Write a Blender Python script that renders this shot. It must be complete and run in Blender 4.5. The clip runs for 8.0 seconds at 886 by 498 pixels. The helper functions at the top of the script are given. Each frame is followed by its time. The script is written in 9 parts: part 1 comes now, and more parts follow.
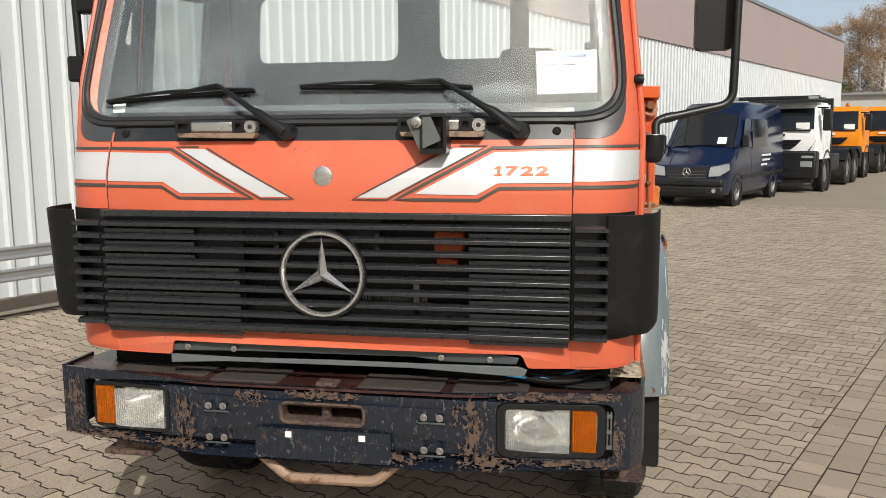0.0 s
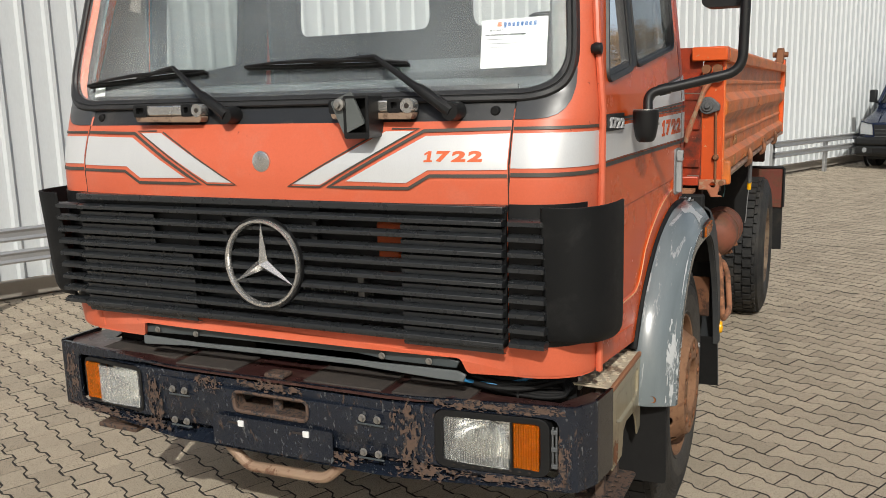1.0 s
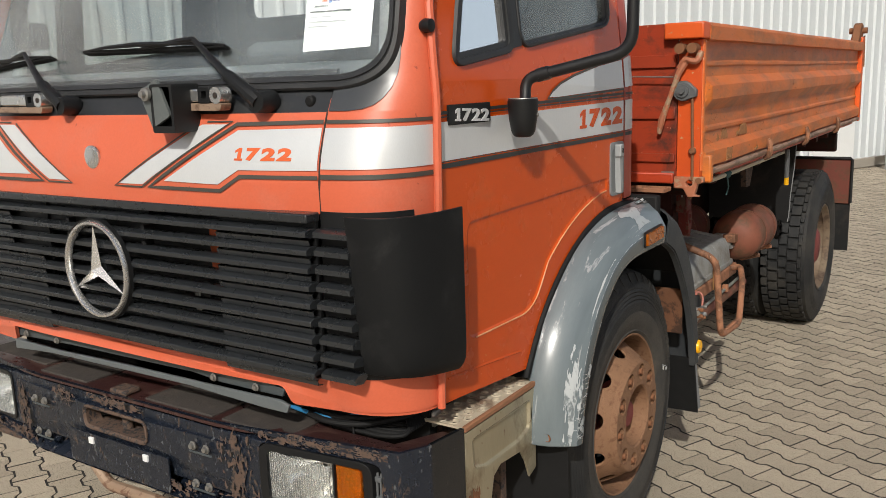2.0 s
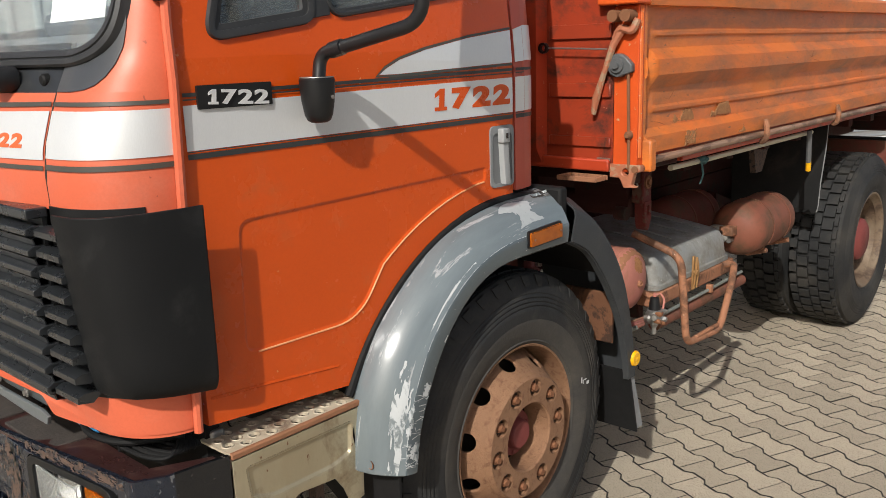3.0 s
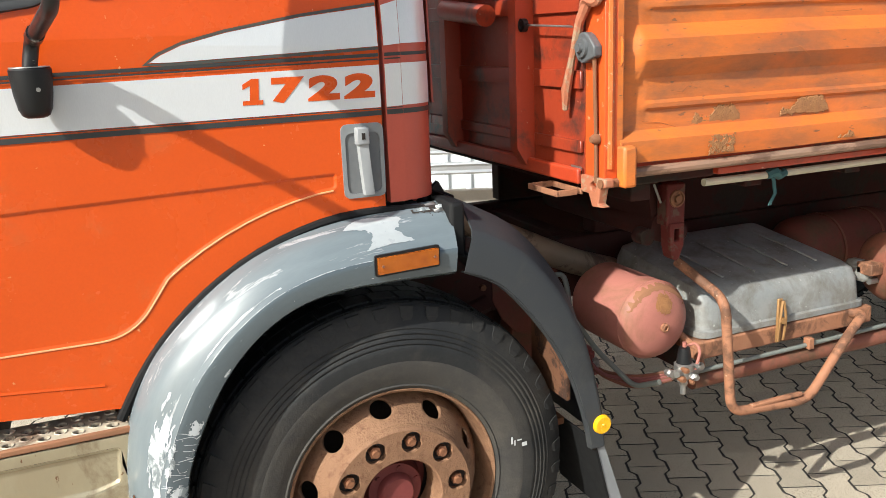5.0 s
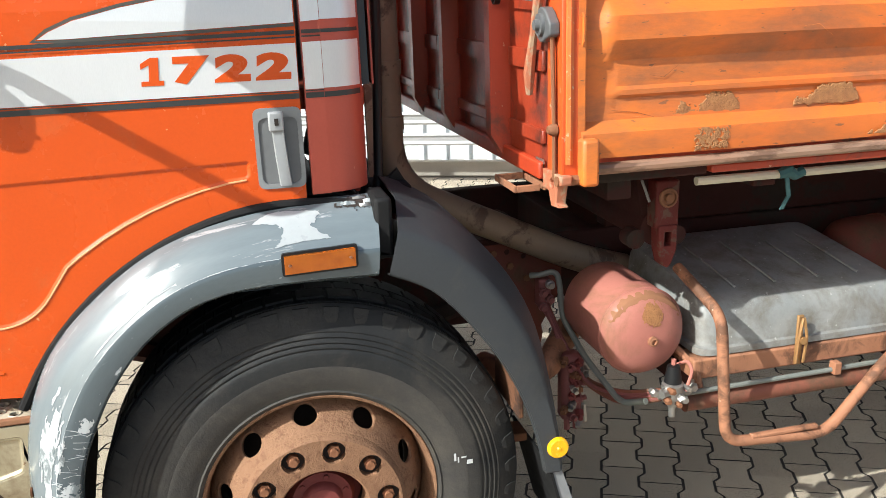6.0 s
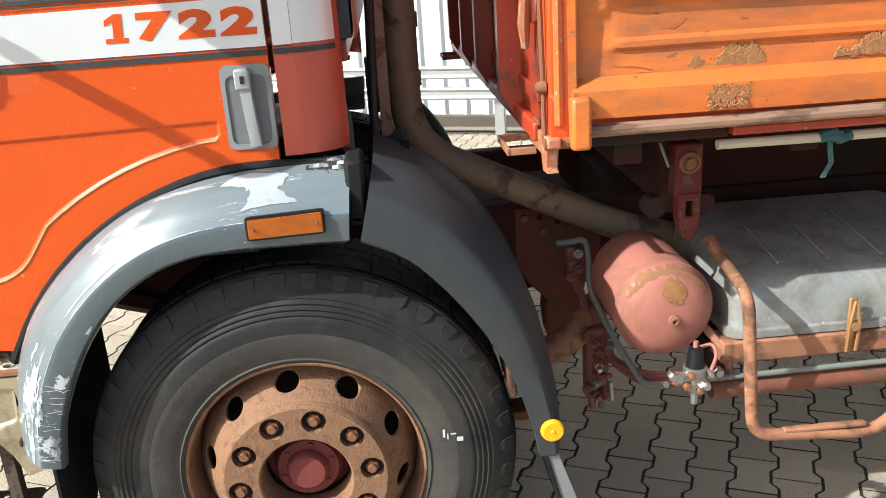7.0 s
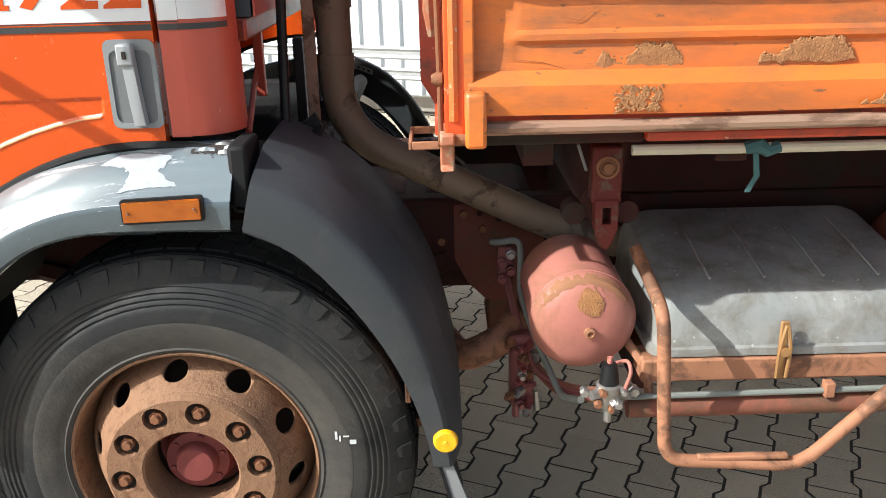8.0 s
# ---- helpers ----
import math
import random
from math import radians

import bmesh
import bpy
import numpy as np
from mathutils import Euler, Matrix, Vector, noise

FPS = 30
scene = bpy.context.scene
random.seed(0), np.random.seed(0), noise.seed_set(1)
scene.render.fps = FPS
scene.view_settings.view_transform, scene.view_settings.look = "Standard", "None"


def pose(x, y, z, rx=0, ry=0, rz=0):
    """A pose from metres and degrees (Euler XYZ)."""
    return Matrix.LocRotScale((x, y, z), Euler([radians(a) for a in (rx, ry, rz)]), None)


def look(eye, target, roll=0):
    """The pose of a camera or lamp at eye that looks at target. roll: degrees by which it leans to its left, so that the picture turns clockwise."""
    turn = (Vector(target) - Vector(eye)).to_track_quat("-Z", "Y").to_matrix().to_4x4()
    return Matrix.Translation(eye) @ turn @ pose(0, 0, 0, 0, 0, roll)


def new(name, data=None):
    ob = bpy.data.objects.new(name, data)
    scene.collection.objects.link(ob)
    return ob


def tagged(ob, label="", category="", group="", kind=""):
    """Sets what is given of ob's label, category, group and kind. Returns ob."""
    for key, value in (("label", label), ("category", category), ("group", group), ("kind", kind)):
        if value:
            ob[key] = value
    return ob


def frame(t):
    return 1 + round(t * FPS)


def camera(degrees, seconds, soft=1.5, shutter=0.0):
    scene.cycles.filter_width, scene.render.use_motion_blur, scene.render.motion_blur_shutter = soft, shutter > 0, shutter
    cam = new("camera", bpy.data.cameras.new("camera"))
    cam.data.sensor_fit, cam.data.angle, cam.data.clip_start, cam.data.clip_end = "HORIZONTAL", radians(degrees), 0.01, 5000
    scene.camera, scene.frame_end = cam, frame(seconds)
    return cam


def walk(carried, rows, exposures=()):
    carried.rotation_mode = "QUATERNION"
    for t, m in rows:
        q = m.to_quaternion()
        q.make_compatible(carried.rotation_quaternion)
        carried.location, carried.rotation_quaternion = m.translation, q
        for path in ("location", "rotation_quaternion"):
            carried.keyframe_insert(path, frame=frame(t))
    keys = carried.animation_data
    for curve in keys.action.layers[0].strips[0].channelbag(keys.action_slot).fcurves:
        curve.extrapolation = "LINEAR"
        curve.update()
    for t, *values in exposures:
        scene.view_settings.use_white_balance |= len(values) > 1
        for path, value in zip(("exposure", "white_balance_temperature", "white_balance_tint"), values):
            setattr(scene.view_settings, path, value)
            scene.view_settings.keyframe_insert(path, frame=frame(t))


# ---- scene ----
cam = camera(55.0, 8.0, soft=0.85)
PATH = [
    (0, (0.954, -2.777, 1.758), (0.579, -0.831, 1.488), -0.4),
    (0.2, (1.125, -2.677, 1.767), (0.651, -0.752, 1.504), -0.84),
    (0.5, (1.341, -2.532, 1.782), (0.799, -0.628, 1.498), -1.0),
    (0.8, (1.593, -2.379, 1.799), (0.881, -0.54, 1.465), -1.28),
    (1, (1.721, -2.271, 1.814), (0.884, -0.49, 1.457), -1.6),
    (1.2, (1.834, -2.123, 1.801), (0.9, -0.393, 1.432), -1.73),
    (1.5, (1.989, -1.897, 1.8), (0.975, -0.214, 1.427), -2.2),
    (1.7, (2.101, -1.753, 1.8), (1.069, -0.082, 1.423), -2.1),
    (2.8, (2.643, -0.892, 1.805), (1.353, 0.573, 1.368), -2.0),
    (3, (2.729, -0.737, 1.8), (1.421, 0.705, 1.345), -1.8),
    (3.2, (2.815, -0.58, 1.79), (1.491, 0.84, 1.313), -1.11),
    (3.5, (2.932, -0.366, 1.81), (1.502, 0.947, 1.33), -1.7),
    (3.8, (2.994, -0.156, 1.789), (1.507, 1.092, 1.309), -0.94),
    (4, (3.008, 0.0, 1.79), (1.52, 1.241, 1.296), -0.5),
    (4.2, (3.053, 0.141, 1.796), (1.548, 1.361, 1.301), -0.79),
    (4.5, (3.112, 0.351, 1.779), (1.517, 1.45, 1.282), -1.2),
    (4.7, (3.169, 0.484, 1.778), (1.476, 1.428, 1.286), -1.9),
    (5.8, (3.129, 1.128, 1.802), (1.271, 1.625, 1.253), -1.9),
    (6, (3.108, 1.235, 1.8), (1.243, 1.681, 1.232), -2.1),
    (6.2, (3.093, 1.352, 1.794), (1.228, 1.77, 1.204), -1.94),
    (6.5, (3.091, 1.488, 1.788), (1.203, 1.748, 1.181), -2.7),
    (6.8, (3.072, 1.582, 1.777), (1.181, 1.713, 1.14), -3.81),
    (7, (3.038, 1.638, 1.773), (1.151, 1.742, 1.118), -3.8),
    (7.2, (2.996, 1.712, 1.756), (1.111, 1.788, 1.093), -3.24),
    (7.5, (2.93, 1.821, 1.747), (1.047, 1.885, 1.074), -2.0),
    (7.8, (2.921, 1.911, 1.748), (1.04, 1.952, 1.069), -1.6),
    (8, (2.94, 1.98, 1.76), (1.064, 1.983, 1.068), -1.4),
]
walk(cam, [(t, look(eye, target, roll)) for t, eye, target, roll in PATH], [(0.0, -0.20, 6350, 7), (1.0, -0.36, 6350, 7), (1.5, -0.40, 6350, 7), (3.0, -0.02, 6300, 8), (3.5, 0.12, 6250, 8), (4.0, 0.36, 6200, 8), (4.5, 0.61, 6150, 6), (6.0, 0.90, 5980, 4), (7.5, 0.99, 5930, 4), (8.0, 1.03, 5930, 4)])

# ---- light ----
world = bpy.data.worlds.new("sky")
scene.world = world
world.use_nodes = True
wn = world.node_tree
sky = wn.nodes.new("ShaderNodeTexSky")
sky.sky_type, sky.sun_disc = "NISHITA", False
SUN = Vector((0.50, -1.22, 1.0)).normalized()
sky.sun_elevation = math.asin(SUN.z)
sky.sun_rotation = math.atan2(SUN.x, SUN.y)
sky.dust_density, sky.air_density = 4.5, 1.0
wn.nodes["Background"].inputs["Strength"].default_value = 0.10
wn.links.new(sky.outputs["Color"], wn.nodes["Background"].inputs["Color"])
sun = new("sun", bpy.data.lights.new("sun", "SUN"))
sun.data.energy, sun.data.angle, sun.data.color = 4.2, radians(0.55), (1.0, 0.95, 0.87)
sun.rotation_euler = SUN.to_track_quat("Z", "Y").to_euler()
scene.view_settings.exposure = 0.0


# ---- materials ----
def material(name, color, rough=0.5, metal=0.0, alt=None, alt_amount=0.35, scale=3.0, dirt=None, dirt_amount=0.0,
             dirt_scale=6.0, bump=0.05, grain=60.0, spec=0.5, stretch=(1, 1, 1), rough_var=0.12, dirt_soft=0.03, chips=None, along=False, coat=0.0):
    """A surface with two scales of colour variation, patches of dirt or wear with their own edge, and a fine relief."""
    m = bpy.data.materials.new(name)
    m.use_nodes = True
    t = m.node_tree
    b = t.nodes["Principled BSDF"]
    b.inputs["Metallic"].default_value = metal
    b.inputs["Specular IOR Level"].default_value = spec
    b.inputs["Coat Weight"].default_value, b.inputs["Coat Roughness"].default_value = coat, 0.12
    co = t.nodes.new("ShaderNodeTexCoord")
    mp = t.nodes.new("ShaderNodeMapping")
    mp.inputs["Scale"].default_value = stretch
    t.links.new(co.outputs["UV" if along else "Object"], mp.inputs["Vector"])

    def noise_tex(sc, detail=5, r=0.6, dist=0.0):
        n = t.nodes.new("ShaderNodeTexNoise")
        n.inputs["Scale"].default_value, n.inputs["Detail"].default_value = sc, detail
        n.inputs["Roughness"].default_value, n.inputs["Distortion"].default_value = r, dist
        t.links.new(mp.outputs["Vector"], n.inputs["Vector"])
        return n.outputs["Fac"]

    def ramp(fac, a, c):
        r = t.nodes.new("ShaderNodeMapRange")
        r.inputs["From Min"].default_value, r.inputs["From Max"].default_value = a, c
        t.links.new(fac, r.inputs["Value"])
        return r.outputs["Result"]

    def mix(fac, a, c, amount=1.0):
        x = t.nodes.new("ShaderNodeMix")
        x.data_type = "RGBA"
        if amount < 1.0:
            mu = t.nodes.new("ShaderNodeMath")
            mu.operation = "MULTIPLY"
            mu.inputs[1].default_value = amount
            t.links.new(fac, mu.inputs[0])
            fac = mu.outputs[0]
        t.links.new(fac, x.inputs["Factor"])
        for sock, v in ((x.inputs["A"], a), (x.inputs["B"], c)):
            if isinstance(v, tuple):
                sock.default_value = (*v, 1)
            else:
                t.links.new(v, sock)
        return x.outputs["Result"]

    alt = alt or tuple(0.7 * c for c in color)
    big = noise_tex(scale)
    fine = noise_tex(grain, 4, 0.65)
    col = mix(ramp(big, 0.35, 0.68), tuple(color), tuple(alt), alt_amount)
    col = mix(ramp(fine, 0.4, 0.75), col, tuple(0.75 * c for c in color), 0.25)
    if dirt:
        d = noise_tex(dirt_scale, 8, 0.68, 0.4)
        edge = 0.72 - 0.42 * dirt_amount
        mask = ramp(d, edge - dirt_soft, edge + dirt_soft)
        col = mix(mask, col, mix(fine, tuple(dirt), tuple(0.6 * c for c in dirt)), 0.92)
    if chips:
        c_col, c_scale, c_edge = chips
        col = mix(ramp(noise_tex(c_scale, 3, 0.5, 0.1), c_edge - 0.015, c_edge + 0.015), col, tuple(c_col), 0.9)
    t.links.new(col, b.inputs["Base Color"])
    rr = t.nodes.new("ShaderNodeMapRange")
    rr.inputs["To Min"].default_value, rr.inputs["To Max"].default_value = max(0.03, rough - rough_var), min(1, rough + rough_var)
    t.links.new(noise_tex(scale * 3), rr.inputs["Value"])
    t.links.new(rr.outputs["Result"], b.inputs["Roughness"])
    if bump:
        bp = t.nodes.new("ShaderNodeBump")
        bp.inputs["Strength"].default_value, bp.inputs["Distance"].default_value = min(1.0, bump * 4), 0.004
        t.links.new(fine, bp.inputs["Height"])
        t.links.new(bp.outputs["Normal"], b.inputs["Normal"])
    return m


def glass_material(name, tint, rough=0.02, dust=0.0, dust_color=(0.62, 0.63, 0.62)):
    """Clear glass, with a thin uneven film of dust on it where dust is given."""
    m = bpy.data.materials.new(name)
    m.use_nodes = True
    t = m.node_tree
    b = t.nodes["Principled BSDF"]
    b.inputs["Base Color"].default_value = (*tint, 1)
    b.inputs["Roughness"].default_value = rough
    b.inputs["Transmission Weight"].default_value = 1.0
    b.inputs["IOR"].default_value = 1.45
    if dust:
        d = t.nodes.new("ShaderNodeBsdfDiffuse")
        d.inputs["Color"].default_value = (*dust_color, 1)
        n = t.nodes.new("ShaderNodeTexNoise")
        n.inputs["Scale"].default_value, n.inputs["Detail"].default_value = 2.2, 6
        co = t.nodes.new("ShaderNodeTexCoord")
        t.links.new(co.outputs["Object"], n.inputs["Vector"])
        mr = t.nodes.new("ShaderNodeMapRange")
        mr.inputs["From Min"].default_value, mr.inputs["From Max"].default_value = 0.3, 0.75
        mr.inputs["To Min"].default_value, mr.inputs["To Max"].default_value = dust * 0.5, dust * 1.5
        t.links.new(n.outputs["Fac"], mr.inputs["Value"])
        mx = t.nodes.new("ShaderNodeMixShader")
        t.links.new(mr.outputs["Result"], mx.inputs["Fac"])
        t.links.new(b.outputs["BSDF"], mx.inputs[1])
        t.links.new(d.outputs["BSDF"], mx.inputs[2])
        t.links.new(mx.outputs["Shader"], t.nodes["Material Output"].inputs["Surface"])
    return m


PAINT = material("faded_red_orange_paint", (0.58, 0.116, 0.054), 0.42, alt=(0.64, 0.150, 0.080), scale=2.2, bump=0.01, grain=140, dirt=(0.68, 0.20, 0.125), dirt_amount=0.2, dirt_scale=4, dirt_soft=0.15, chips=((0.30, 0.06, 0.035), 34.0, 0.735))
DOORP = material("orange_door_paint", (0.56, 0.073, 0.0055), 0.26, alt=(0.50, 0.062, 0.006), scale=1.8, bump=0.008, grain=140, spec=0.4, dirt=(0.60, 0.13, 0.035), dirt_amount=0.13, dirt_scale=5, dirt_soft=0.12, chips=((0.62, 0.30, 0.14), 42.0, 0.752))
FADED = material("faded_red_paint", (0.42, 0.075, 0.046), 0.42, alt=(0.36, 0.058, 0.034), scale=3, bump=0.01, grain=150, chips=((0.50, 0.16, 0.11), 40.0, 0.74))
BEDP = material("weathered_orange_bed_paint", (0.63, 0.170, 0.025), 0.45, alt=(0.53, 0.112, 0.025), alt_amount=0.75, scale=2.4, dirt=(0.30, 0.122, 0.056), dirt_amount=0.40, dirt_scale=4.2, bump=0.05, grain=70, stretch=(1, 0.55, 1.7), dirt_soft=0.12, chips=((0.20, 0.085, 0.04), 46.0, 0.70))
BEDRED = material("red_orange_bulkhead_paint", (0.44, 0.050, 0.016), 0.40, alt=(0.31, 0.035, 0.013), scale=3.0, dirt=(0.11, 0.05, 0.035), dirt_amount=0.27, dirt_scale=5.0, dirt_soft=0.07, bump=0.03, chips=((0.5, 0.28, 0.18), 60.0, 0.735))
RUST = material("brown_rust", (0.21, 0.092, 0.046), 0.8, alt=(0.14, 0.06, 0.032), scale=8, bump=0.12, grain=120, spec=0.25)
RUSTPIPE = material("rusty_orange_primer", (0.34, 0.155, 0.085), 0.65, alt=(0.25, 0.112, 0.060), alt_amount=0.6, scale=9, dirt=(0.15, 0.075, 0.045), dirt_amount=0.43, dirt_scale=12, dirt_soft=0.06, bump=0.08, spec=0.3, chips=((0.42, 0.28, 0.19), 70.0, 0.73))
RIM = material("rusty_orange_rim", (0.235, 0.128, 0.072), 0.75, alt=(0.18, 0.09, 0.05), scale=7, bump=0.22, grain=110, dirt=(0.17, 0.08, 0.045), dirt_amount=0.30, dirt_scale=40, dirt_soft=0.08, spec=0.25)
HUB = material("dark_red_hub", (0.19, 0.045, 0.04), 0.6, alt=(0.12, 0.03, 0.03), scale=14, bump=0.05, spec=0.25)
TANKP = material("dusty_salmon_tank_paint", (0.39, 0.150, 0.116), 0.5, alt=(0.30, 0.108, 0.082), scale=6, dirt=(0.30, 0.145, 0.085), dirt_amount=0.30, dirt_soft=0.10, dirt_scale=7, bump=0.02, spec=0.35)
FRAMEP = material("dirty_red_chassis", (0.048, 0.015, 0.012), 0.8, alt=(0.024, 0.013, 0.011), scale=5, dirt=(0.035, 0.026, 0.02), dirt_amount=0.42, bump=0.06, spec=0.2)
BLACKP = material("black_plastic", (0.0085, 0.0088, 0.0095), 0.45, alt=(0.014, 0.014, 0.0145), scale=5, bump=0.02, grain=220, spec=0.32)
ARMM = material("worn_black_tube", (0.010, 0.0105, 0.012), 0.38, alt=(0.018, 0.018, 0.019), scale=9, bump=0.02, spec=0.45, dirt=(0.26, 0.25, 0.22), dirt_amount=0.15, dirt_scale=22, dirt_soft=0.02)
GRILLE = material("charcoal_grille_plastic", (0.0185, 0.0205, 0.0230), 0.29, alt=(0.028, 0.030, 0.032), scale=7, bump=0.008, grain=180, spec=0.6)
RUBBER = material("black_rubber", (0.0085, 0.0085, 0.009), 0.7, alt=(0.014, 0.0138, 0.0135), scale=8, bump=0.03, spec=0.22)
WSRUBBER = material("weathered_window_rubber", (0.024, 0.0245, 0.026), 0.5, alt=(0.034, 0.034, 0.035), scale=8, bump=0.02, spec=0.4, dirt=(0.06, 0.058, 0.055), dirt_amount=0.16, dirt_scale=9, dirt_soft=0.1)
FLAPM = material("dull_black_flap_rubber", (0.011, 0.011, 0.0115), 0.75, alt=(0.02, 0.019, 0.018), scale=5, bump=0.04, spec=0.2, dirt=(0.05, 0.042, 0.035), dirt_amount=0.15, dirt_scale=5, dirt_soft=0.12)
TYRE = material("dusty_tyre_rubber", (0.0165, 0.0170, 0.0180), 0.66, alt=(0.034, 0.0335, 0.0325), alt_amount=0.7, scale=4.5, bump=0.08, grain=120, spec=0.25, dirt=(0.075, 0.067, 0.057), dirt_amount=0.27, dirt_scale=3.5, dirt_soft=0.16)
BUMPER = material("chipped_navy_bumper_paint", (0.0085, 0.0125, 0.022), 0.26, alt=(0.020, 0.022, 0.028), scale=5, dirt=(0.090, 0.060, 0.045), dirt_amount=0.22, dirt_scale=21, bump=0.05, grain=90, stretch=(1.3, 1, 0.7), dirt_soft=0.02, chips=((0.095, 0.098, 0.10), 75.0, 0.655), spec=0.6)
BUMPTOP = material("dusty_wine_paint", (0.050, 0.020, 0.018), 0.30, alt=(0.030, 0.016, 0.016), scale=6, dirt=(0.17, 0.10, 0.078), dirt_amount=0.24, dirt_scale=9, dirt_soft=0.1, spec=0.5)
SILVER = material("silver_stripe_decal", (0.66, 0.67, 0.68), 0.36, 0.3, alt=(0.60, 0.61, 0.63), scale=6, bump=0.006, grain=200, stretch=(3, 3, 0.5))
PINE = material("dark_green_grey_stripe", (0.060, 0.055, 0.046), 0.5, scale=8, bump=0.0)
DECALRED = material("red_orange_decal", (0.64, 0.115, 0.028), 0.45, scale=6, bump=0.0)
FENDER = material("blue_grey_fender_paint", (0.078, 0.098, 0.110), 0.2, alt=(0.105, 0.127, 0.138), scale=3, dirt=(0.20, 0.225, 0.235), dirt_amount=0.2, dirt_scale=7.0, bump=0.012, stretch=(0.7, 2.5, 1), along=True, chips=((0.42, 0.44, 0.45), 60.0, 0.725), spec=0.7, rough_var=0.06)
FENDER2 = material("dark_grey_mudguard_plastic", (0.034, 0.0368, 0.0400), 0.6, alt=(0.045, 0.048, 0.052), scale=3, bump=0.03, grain=200, spec=0.3, dirt=(0.070, 0.068, 0.064), dirt_amount=0.2, dirt_scale=5, dirt_soft=0.12)
CHROME = material("worn_chrome", (0.68, 0.67, 0.655), 0.25, 0.85, alt=(0.60, 0.59, 0.57), scale=5, bump=0.0)
HINGELIP = material("tan_weathered_metal", (0.30, 0.215, 0.155), 0.5, 0.2, alt=(0.22, 0.135, 0.09), alt_amount=0.6, scale=12, bump=0.05, dirt=(0.12, 0.07, 0.045), dirt_amount=0.35, dirt_scale=22, dirt_soft=0.06)
COVERG = material("greenish_grey_steel", (0.095, 0.105, 0.105), 0.4, alt=(0.14, 0.15, 0.145), scale=14, bump=0.03, dirt=(0.2, 0.19, 0.17), dirt_amount=0.15, dirt_scale=18)
BARLIGHT = material("pale_blue_grey_steel", (0.115, 0.128, 0.134), 0.36, alt=(0.085, 0.095, 0.10), scale=8, bump=0.02, dirt=(0.06, 0.06, 0.058), dirt_amount=0.2, dirt_scale=14, dirt_soft=0.08)
STEEL = material("dull_steel", (0.36, 0.35, 0.33), 0.45, 0.8, alt=(0.25, 0.22, 0.19), scale=14, bump=0.03)
STEPM = material("tarnished_step_metal", (0.50, 0.445, 0.315), 0.32, 0.6, alt=(0.36, 0.30, 0.195), alt_amount=0.6, scale=5, dirt=(0.20, 0.12, 0.065), dirt_amount=0.30, dirt_scale=6, dirt_soft=0.08, bump=0.04, stretch=(1, 1, 0.6), chips=((0.18, 0.09, 0.045), 45.0, 0.71))
AMBER = material("amber_lens", (0.50, 0.12, 0.006), 0.18, alt=(0.36, 0.075, 0.005), scale=30, bump=0.0)
YELLOW = material("yellow_reflector", (0.85, 0.43, 0.006), 0.25, scale=20, bump=0.0)
LENS = glass_material("clear_glass", (0.97, 0.99, 0.98), rough=0.06, dust=0.12, dust_color=(0.75, 0.76, 0.74))
PANE = glass_material("dusty_window_glass", (0.52, 0.57, 0.55), dust=0.07)
# Dust film whose bluish colour also paints the sky's veil on the glass.
WSPANE = glass_material("hazy_windscreen_glass", (0.93, 0.97, 0.96), dust=0.10, dust_color=(0.56, 0.61, 0.64))
GREYBOX = material("dusty_grey_plastic_cover", (0.205, 0.212, 0.207), 0.55, alt=(0.29, 0.285, 0.265), alt_amount=0.8, scale=5, dirt=(0.165, 0.142, 0.112), dirt_amount=0.40, dirt_scale=9, bump=0.08, grain=70, dirt_soft=0.12, chips=((0.36, 0.355, 0.33), 55.0, 0.70))
EXH = material("brown_heated_exhaust", (0.23, 0.165, 0.11), 0.6, 0.1, alt=(0.16, 0.11, 0.072), scale=7, bump=0.05, dirt=(0.10, 0.06, 0.04), dirt_amount=0.3, dirt_scale=8)
INTER = material("grey_cab_plastic", (0.042, 0.049, 0.054), 0.6, alt=(0.056, 0.062, 0.066), scale=4, bump=0.02)
LINING = material("dark_door_lining", (0.020, 0.023, 0.026), 0.65, alt=(0.03, 0.032, 0.034), scale=5, bump=0.02, spec=0.3)
SEATM = material("dark_seat_fabric", (0.05, 0.05, 0.055), 0.9, alt=(0.08, 0.08, 0.085), scale=20, bump=0.08)
WHITEM = material("white_enamel", (0.75, 0.76, 0.76), 0.4, alt=(0.68, 0.69, 0.69), scale=5, bump=0.01)
PAPER = material("white_paper", (0.82, 0.83, 0.82), 0.7, alt=(0.78, 0.79, 0.78), scale=5, bump=0.01)
INK = material("black_ink", (0.03, 0.03, 0.035), 0.6, bump=0.0)
INKBLUE = material("blue_ink", (0.03, 0.10, 0.28), 0.6, bump=0.0)
TEALM = material("teal_webbing", (0.035, 0.095, 0.098), 0.85, alt=(0.08, 0.15, 0.145), scale=30, bump=0.08)
CREAM = material("cream_conduit", (0.55, 0.49, 0.36), 0.5, scale=8, bump=0.01)
GREENPIPE = material("grey_green_pipe", (0.17, 0.18, 0.16), 0.55, scale=8, bump=0.02)
MUD = material("dried_brown_mud", (0.36, 0.165, 0.062), 0.95, alt=(0.22, 0.098, 0.040), alt_amount=0.75, scale=55, bump=0.25, grain=190)
BRACKETM = material("dusty_red_bracket_and_shaded_tank", (0.15, 0.045, 0.033), 0.75, alt=(0.10, 0.036, 0.025), scale=7, dirt=(0.12, 0.065, 0.04), dirt_amount=0.4, dirt_scale=9, dirt_soft=0.08, bump=0.06, spec=0.2)
SEAMRUST = material("brown_seam_dirt", (0.25, 0.115, 0.055), 0.85, alt=(0.31, 0.13, 0.07), scale=25, bump=0.06)
